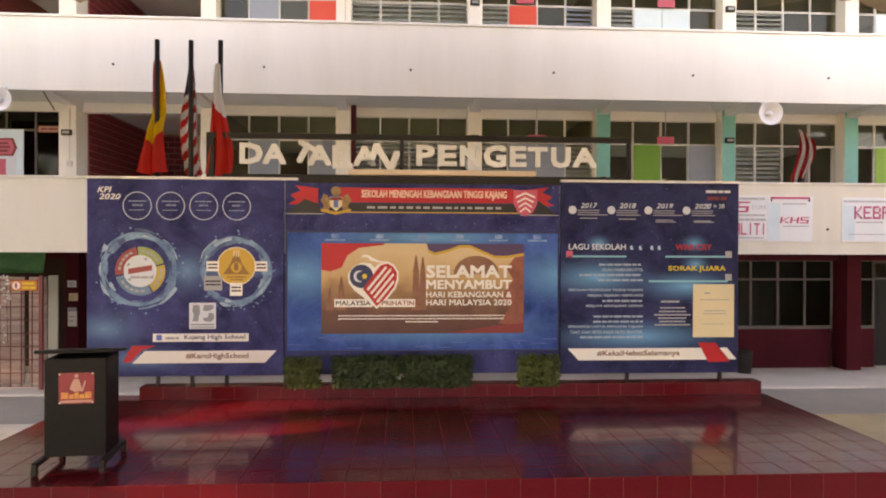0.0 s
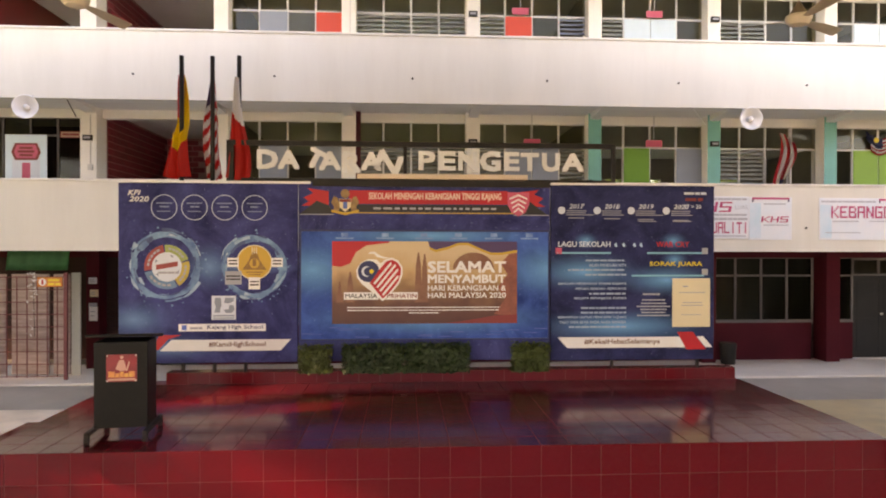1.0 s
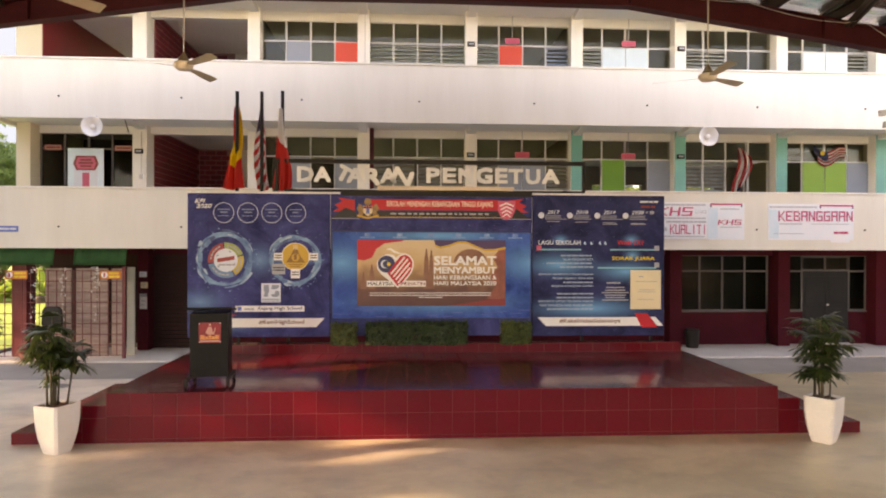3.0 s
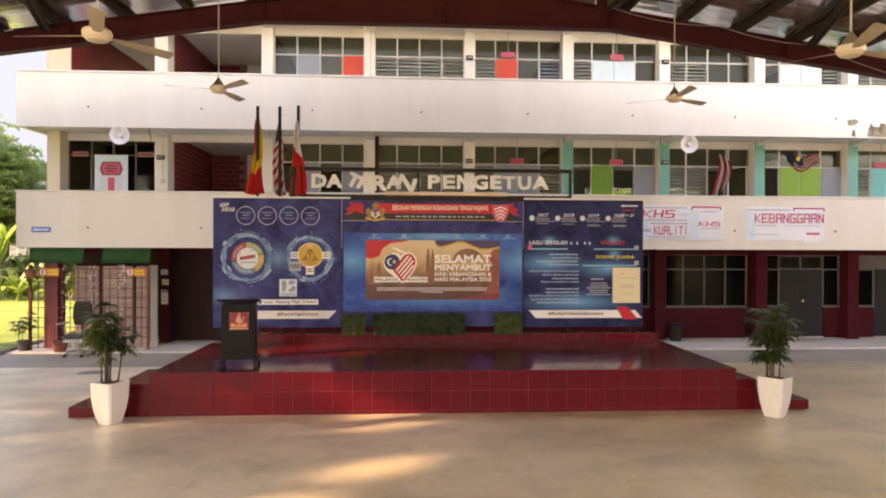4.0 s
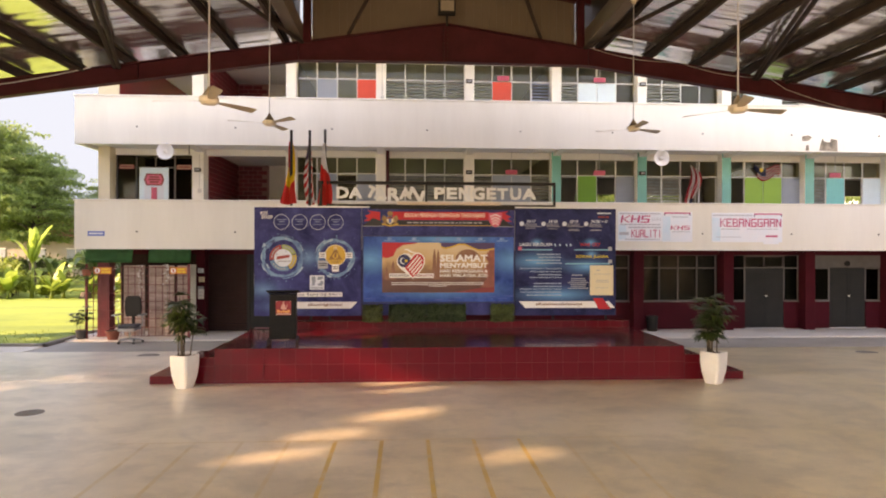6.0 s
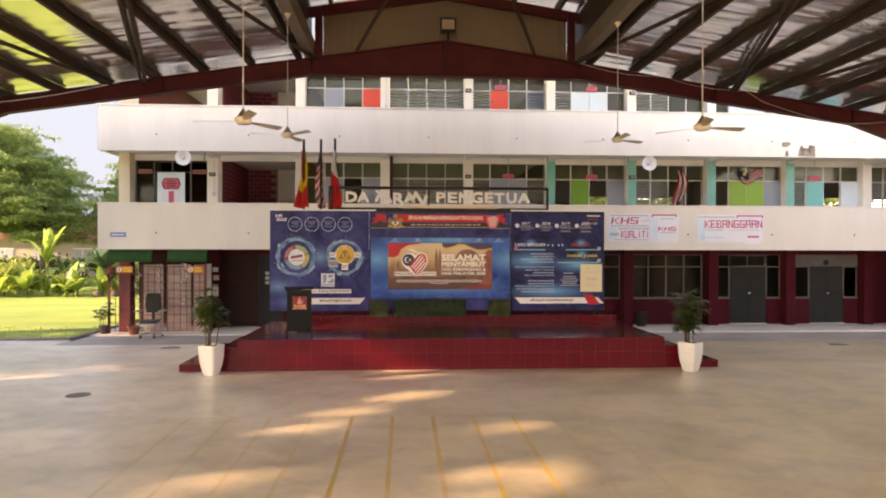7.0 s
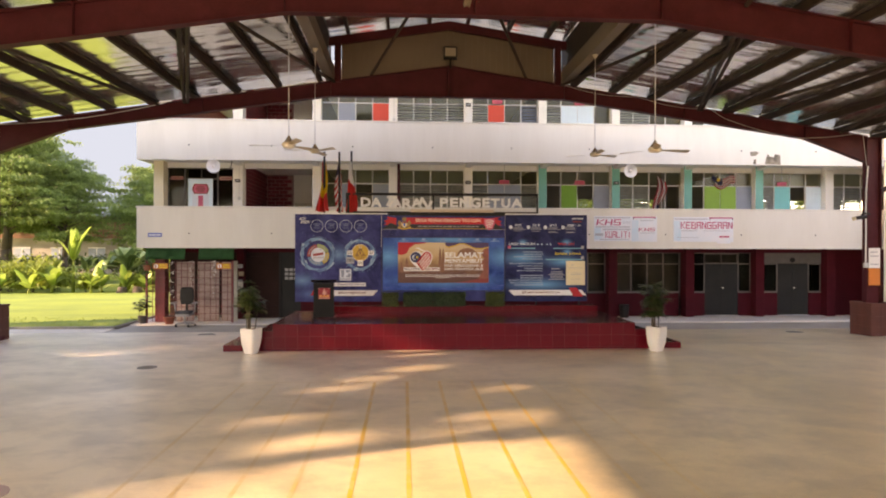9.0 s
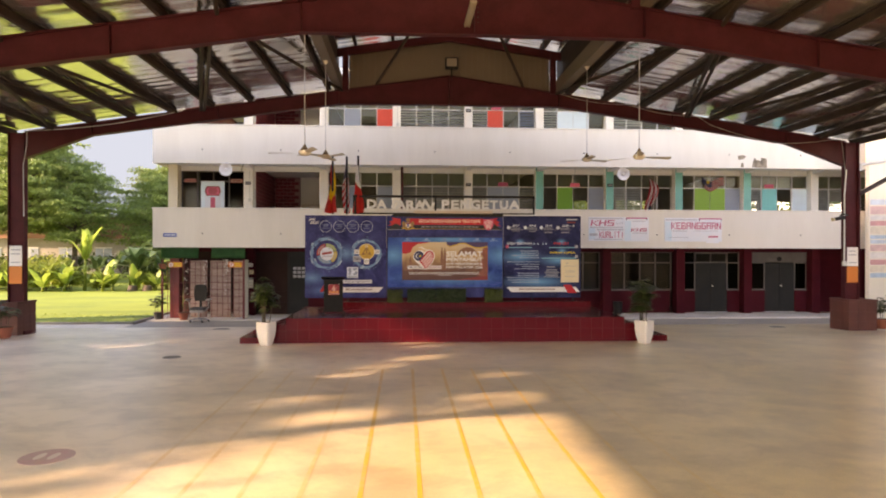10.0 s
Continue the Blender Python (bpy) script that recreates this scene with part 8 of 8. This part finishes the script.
open_crowns([(-0.60, 5.05, 0, 0.18, 0.14), (-0.70, 3.15, 0, 0.18, 0.15), (-1.45, 2.15, 0, 0.13, 0.10), (-2.0, 1.33, 0, 0.14, 0.15), (1.03, 1.25, 0, 0.09, 0.08),
             (-2.75, -0.78, 0, 0.08, 0.13), (0.60, -0.60, 0, 0.07, 0.12), (1.20, -0.86, 0, 0.06, 0.08), (-1.9, -1.79, 0, 0.12, 0.16),
             (-1.2, 5.6, 0.34, 0.24, 0.14), (-1.13, 7.2, 0.65, 0.18, 0.12), (-2.3, 7.6, 0.65, 0.16, 0.12), (-0.9, 8.33, 0.65, 0.10, 0.08), (-2.0, 8.25, 0.65, 0.14, 0.08), (-3.1, 5.6, 0.58, 0.08, 0.06)])


def banana_leaf(seed, L=2.1, W=0.30, key="bananaleaf", arch=0.0):
    rnd = random.Random(seed)
    bm = bmesh.new()
    prev = None
    n = 10
    bend = rnd.uniform(0.5, 1.1) + arch
    for k in range(n + 1):
        t = k / n
        c = Vector((L * math.sin(bend * t) / bend * 0.75, 0, L * 0.75 * (math.cos(bend * t * 1.2) * t * 0.9) + 0.25 * t))
        w = W * (math.sin(math.pi * min(1, 0.12 + 0.88 * t)) ** 0.7) * (0.15 if t < 0.1 else 1) + 0.01
        ja = rnd.uniform(0.85, 1.1)
        row = (bm.verts.new(c + Vector((0, -w * ja, 0.10 * w))), bm.verts.new(c - Vector((0, 0, 0.03))), bm.verts.new(c + Vector((0, w * ja, 0.10 * w))))
        if prev:
            bm.faces.new((prev[0], row[0], row[1], prev[1]))
            bm.faces.new((prev[1], row[1], row[2], prev[2]))
        prev = row
    return as_mesh("leaf", bm, M[key], True)


BLEAF = [banana_leaf(s) for s in range(4)]


def banana(x, y, h, seed, n=8, s=1.0, leaves=None, up=0):
    rnd = random.Random(seed)
    th = thing("banana_plant", (x, y, -0.13), "banana plant with long arching dark green leaves" if leaves is BDARK else "banana plant with long arching bright yellow-green leaves", "banana plant", "banana plants")
    bm = bmesh.new()
    tube(bm, (0, 0, -0.1), (0.05, 0, h), 0.11, 10, 0.06)
    part("stem", bm, M["shrub"], th, smooth=True)
    for k in range(n):
        o = new("leaf", rnd.choice(leaves or BLEAF))
        o.parent = th
        q = s * rnd.uniform(0.8, 1.15)
        o.matrix_basis = Matrix.Translation((0.04, 0, h - 0.15 * rnd.random())) @ Matrix.Rotation(k * 2.4 + rnd.uniform(-0.3, 0.3), 4, "Z") @ Matrix.Rotation(radians(rnd.uniform(-28, 34) - up), 4, "Y") @ Matrix.Diagonal((q, q, q, 1))


M["bananadark"] = mat("dark_banana_leaf", (0.12, 0.21, 0.085), 0.3, col2=(0.06, 0.12, 0.045), scale=1.0, fine=8, vary=0.3, rnd=0.3)
leafy(M["bananadark"], 0.35)
BDARK = [banana_leaf(s, 2.3, 0.34, "bananadark", 0.55) for s in range(10, 14)]
for i, (x, y, h, s, key) in enumerate(((-20.3, 28.8, 1.9, 1.05, "b"), (-18.2, 31.5, 1.9, 1.05, "d"), (-17.1, 32.5, 2.1, 1.1, "d"), (-16.2, 31.8, 1.7, 1.0, "d"), (-15.2, 31.0, 1.6, 0.95, "d"), (-14.4, 32.3, 1.7, 1.0, "d"), (-19.2, 32.6, 1.6, 0.9, "d"),
                                       (-15.0, 29.3, 1.5, 0.75, "b"), (-27.0, 28.8, 0.7, 0.95, "b"), (-26.0, 28.3, 0.5, 0.85, "b"), (-28.4, 29.6, 0.9, 0.9, "b"), (-18.6, 28.6, 0.4, 0.7, "b"), (-17.4, 28.9, 0.35, 0.65, "b"),
                                       (-13.6, 29.5, 0.7, 0.7, "b"), (-21.8, 33.5, 1.2, 0.9, "d"), (-24.2, 32.0, 1.0, 0.85, "d"), (-25.2, 28.1, 0.35, 0.6, "b"), (-16.2, 29.0, 0.4, 0.6, "b"), (-29.5, 28.2, 0.6, 1.0, "b"), (-24.0, 27.9, 0.3, 0.7, "b"), (-22.3, 27.9, 0.35, 0.75, "b"), (-21.2, 28.2, 0.5, 0.8, "b"), (-19.0, 28.2, 0.5, 0.8, "b"), (-31.0, 28.6, 0.7, 1.0, "b"), (-14.2, 28.8, 0.5, 0.75, "b"), (-12.8, 29.0, 0.6, 0.8, "b"), (-17.8, 30.2, 1.3, 1.2, "d"), (-15.9, 30.0, 1.2, 1.1, "d"))):
    banana(x, y, h, 50 + i, 9, s, BLEAF if key == "b" else BDARK, 40 if i == 0 else 0)


def shrub(x, y, r, h, seed, label, key="shrub"):
    rnd = random.Random(seed)
    th = thing("shrub", (x, y, -0.13), label, "shrub", "garden shrubs")
    bm = bmesh.new()
    pts = []
    for k in range(14):
        c = Vector((rnd.uniform(-r, r), rnd.uniform(-r, r) * 0.6, rnd.uniform(0.15, 0.8) * h))
        for i in range(85):
            pts.append(c + Vector((rnd.gauss(0, 0.22 * r), rnd.gauss(0, 0.2 * r), abs(rnd.gauss(0, 0.16)) * h)))
    leaf_cloud(bm, pts, 0.14, rnd, 0.2)
    tagged(part("foliage", bm, M[key], th), kind="stuff")
    bm = bmesh.new()
    for k in range(5):
        tube(bm, (rnd.uniform(-0.2, 0.2), rnd.uniform(-0.1, 0.1), 0), (rnd.uniform(-r, r) * 0.6, rnd.uniform(-r, r) * 0.3, h * 0.6), 0.025, 5, 0.01)
    part("twigs", bm, M["bark"], th)


for i, (x, y, r, h) in enumerate(((-24.2, 29.2, 1.1, 1.7), (-22.8, 29.0, 1.0, 1.5), (-21.6, 29.6, 0.8, 1.2), (-19.4, 28.7, 0.6, 1.1), (-25.5, 30.5, 1.0, 1.3), (-29.5, 30.5, 1.2, 1.5), (-31.2, 30.0, 1.1, 1.2), (-33, 31, 1.2, 1.6),
                                  (-16.8, 30.2, 0.7, 0.9), (-14.2, 30.6, 0.8, 1.0), (-12.6, 30.8, 0.9, 1.2), (-23.5, 31.5, 1.1, 1.9), (-27.4, 31.8, 1.2, 1.7), (-11.4, 29.5, 0.8, 0.9))):
    shrub(x, y, r, h, 80 + i, "low yellow-green garden shrub at the lawn's far edge")
for x, y in ((-17.3, 28.3), (-16.5, 28.5)):
    bm = bmesh.new()
    tube(bm, (x, y, -0.2), (x + 0.05, y, 0.20), 0.33, 11, 0.24)
    bevel(bm, 0.02)
    solid("tree_stump", bm, M["bark"], "weathered sawn tree stump at the lawn's edge", "stump", kind="", group="stumps")
for i in range(14):
    shrub(-44 + 2.4 * i, 44 + 1.5 * math.sin(i * 1.7), 1.7, 1.9, 120 + i, "dark green thicket below the garden trees", "thicket")

# house behind the trees
hs = thing("house", (-36, 58, -0.13), "pale bungalow with a brown roof behind the trees", "house")
part("wall", boxes((-52, -20, 56, 64, -0.2, 3.4)), M["housewall"], hs, world=True)
bm = bmesh.new()
prism(bm, [(-53, 3.4), (-19, 3.4), (-22, 5.6), (-50, 5.6)], 55.2, 64.8)
part("roof", bm, M["houseroof"], hs, world=True)
for k in range(8):
    x = -49.5 + 3.6 * k
    w = part("window", boxes((x - 0.8, x + 0.8, 55.95, 56.02, 1.0, 2.4)), M["p_slate"], hs, world=True)
    part("frame", boxes((x - 0.86, x + 0.86, 55.93, 55.96, 2.4, 2.5), (x - 0.86, x + 0.86, 55.93, 55.96, 0.9, 1.0), (x - 0.03, x + 0.03, 55.93, 55.96, 1.0, 2.4)), M["frame"], w, world=True)

# grass tufts along the lawn's near edge
rnd = random.Random(77)
bm = bmesh.new()
for i in range(900):
    y = 11.75 + 3 * rnd.random() ** 2.2
    x = -10.6 - 7.5 * rnd.random() - max(0, y - 14) * 0.25
    h = rnd.uniform(0.03, 0.075)
    a = rnd.uniform(0, 6.28)
    dx, dy = math.cos(a) * 0.014, math.sin(a) * 0.014
    lx, ly = rnd.gauss(0, 0.025), rnd.gauss(0, 0.025)
    v = [bm.verts.new(p) for p in ((x - dx, y - dy, -0.135), (x + dx, y + dy, -0.135), (x + lx, y + ly, -0.13 + h))]
    bm.faces.new(v)
tagged(new("grass", as_mesh("grass", bm, M["grass"])), "short mown grass blades on the lawn", "grass", kind="stuff")

# pale evening sky far behind the garden
M["skyback"] = bpy.data.materials.new("far_pale_sky")
M["skyback"].use_nodes = True
nt = M["skyback"].node_tree
em = node(nt, "ShaderNodeEmission", Strength=1.0)
em.inputs["Color"].default_value = (0.066, 0.108, 0.166, 1.0)
nt.links.new(em.outputs[0], nt.nodes["Material Output"].inputs["Surface"])
bm = bmesh.new()
ring(bm, 0, 0, 398, 399, -190, 1, 40, 70, 175)
bmesh.ops.rotate(bm, verts=bm.verts[:], cent=(0, 0, 0), matrix=Matrix.Rotation(radians(-90), 3, "X"))
solid("backdrop", bm, M["skyback"], "plain pale blue evening sky beyond the garden", "sky")

# unseen blocks added to close the yard; the east one also cuts side light
solid("wall_south", boxes((-14, 40, -46, -45, -0.5, 9.0)), M["white"], "unseen plain white block added to close the yard", "wall")
solid("wall_yard_east", boxes((19.6, 20.6, -46, 11.9, -0.5, 5.2)), M["kerb"], "unseen plain grey wall added to cut light from the east", "wall")

# ---- bricks of the stairwell ----
def brick_mesh(w, d, h):
    bm = bmesh.new()
    box(bm, -w / 2, w / 2, -d / 2, d / 2, -h / 2, h / 2)
    bevel(bm, 0.003)
    return as_mesh("brick", bm, M["brick"])


stair = {}
for z0, z1 in ((2.92, 5.72), (6.04, 8.85)):
    st = thing("stair_wall", (SBX, 16.5, z0), "stairwell wall of large red bricks with pale joints", "brick wall", "stairwell walls", "structure")
    side, back = brick_mesh(0.012, 0.338, 0.138), brick_mesh(0.338, 0.012, 0.138)
    side_half, back_half = brick_mesh(0.012, 0.162, 0.138), brick_mesh(0.162, 0.012, 0.138)
    row = 0
    z = z0 + 0.62

    def lay(me, x, y, z):
        o = new("brick", me)
        o.parent = st
        o.location = (x, y - 16.5, z - z0)

    while z < z1 - 0.08:
        off = 0.178 * (row % 2)
        y = 14.93 + off
        if off:
            lay(side_half, 0.002, 14.845, z)
        while y < 18.34:
            lay(side, 0.002, y, z)
            y += 0.356
        x = 0.19 + off
        if off:
            lay(back_half, 0.10, 18.498, z)
        while x < 1.05:
            lay(back, x, 18.498, z)
            x += 0.356
        z += 0.158
        row += 1

# ---- stage tiles ----
def tile_mesh(w, d, h):
    bm = bmesh.new()
    box(bm, -w / 2, w / 2, -d / 2, d / 2, -h / 2, h / 2)
    bevel(bm, 0.0022)
    return as_mesh("tile", bm, M["tile"])


G = 0.0045
flat_t, front_t = tile_mesh(0.3 - G, 0.3 - G, 0.008), tile_mesh(0.3 - G, 0.008, 0.3 - G)
front_low, nose = tile_mesh(0.3 - G, 0.008, 0.05 - G), tile_mesh(0.3 - G, 0.008, 0.16 - G)
rnd = random.Random(12)


def put_tile(me, x, y, z, parent=stage):
    o = new("tile", me)
    o.parent = parent
    o.location = Vector((x, y, z)) - stage.location
    o.rotation_euler = (rnd.gauss(0, 0.0022), rnd.gauss(0, 0.0022), 0)


spare = bmesh.new()
for i in range(30):
    x = SX0 + 0.15 + 0.3 * i
    put_tile(front_t, x, SY0 + 0.002, 0.50)
    put_tile(front_t, x, SY0 + 0.002, 0.20)
    put_tile(front_low, x, SY0 + 0.002, 0.025)
    for j in range(10):
        y = SY0 + 0.15 + 0.3 * j
        if j < 7:
            put_tile(flat_t, x, y, SZ - 0.002)
        else:
            box(spare, x - 0.147, x + 0.147, y - 0.147, min(y + 0.147, SY1 - 0.003), SZ - 0.006, SZ + 0.002)
for s in (1, -1):
    for a, b, z in steps:
        xa, xb = (a, b) if s > 0 else (0.9 - b, 0.9 - a)
        for j in range(10):
            y = SY0 + 0.003 + 0.3 * j
            box(spare, xa + 0.003, xb - 0.003, y, min(y + 0.294, 8.6), z - 0.006, z + 0.002)
            xo = xb if s > 0 else xa
            box(spare, xo - 0.004, xo + 0.004, y, min(y + 0.294, 8.6), max(z - 0.16, 0.0), z - 0.008)
        box(spare, xa + 0.003, xb - 0.003, SY0 - 0.003, SY0 + 0.005, max(z - 0.162, 0), z - 0.007)
        if z > 0.2:
            box(spare, xa + 0.003, xb - 0.003, SY0 - 0.003, SY0 + 0.005, 0.0, z - 0.168)
for i in range(28):
    x = -3.35 + 0.3 * i
    x1 = min(x + 0.294, 4.9)
    box(spare, x + 0.003, x1, SY1 - 0.005, SY1 + 0.004, SZ + 0.004, 0.807)
    box(spare, x + 0.003, x1, SY1 - 0.002, SY1 + 0.22, 0.811, 0.819)
tagged(part("tiles", spare, M["tile"], stage, world=True), kind="stuff")
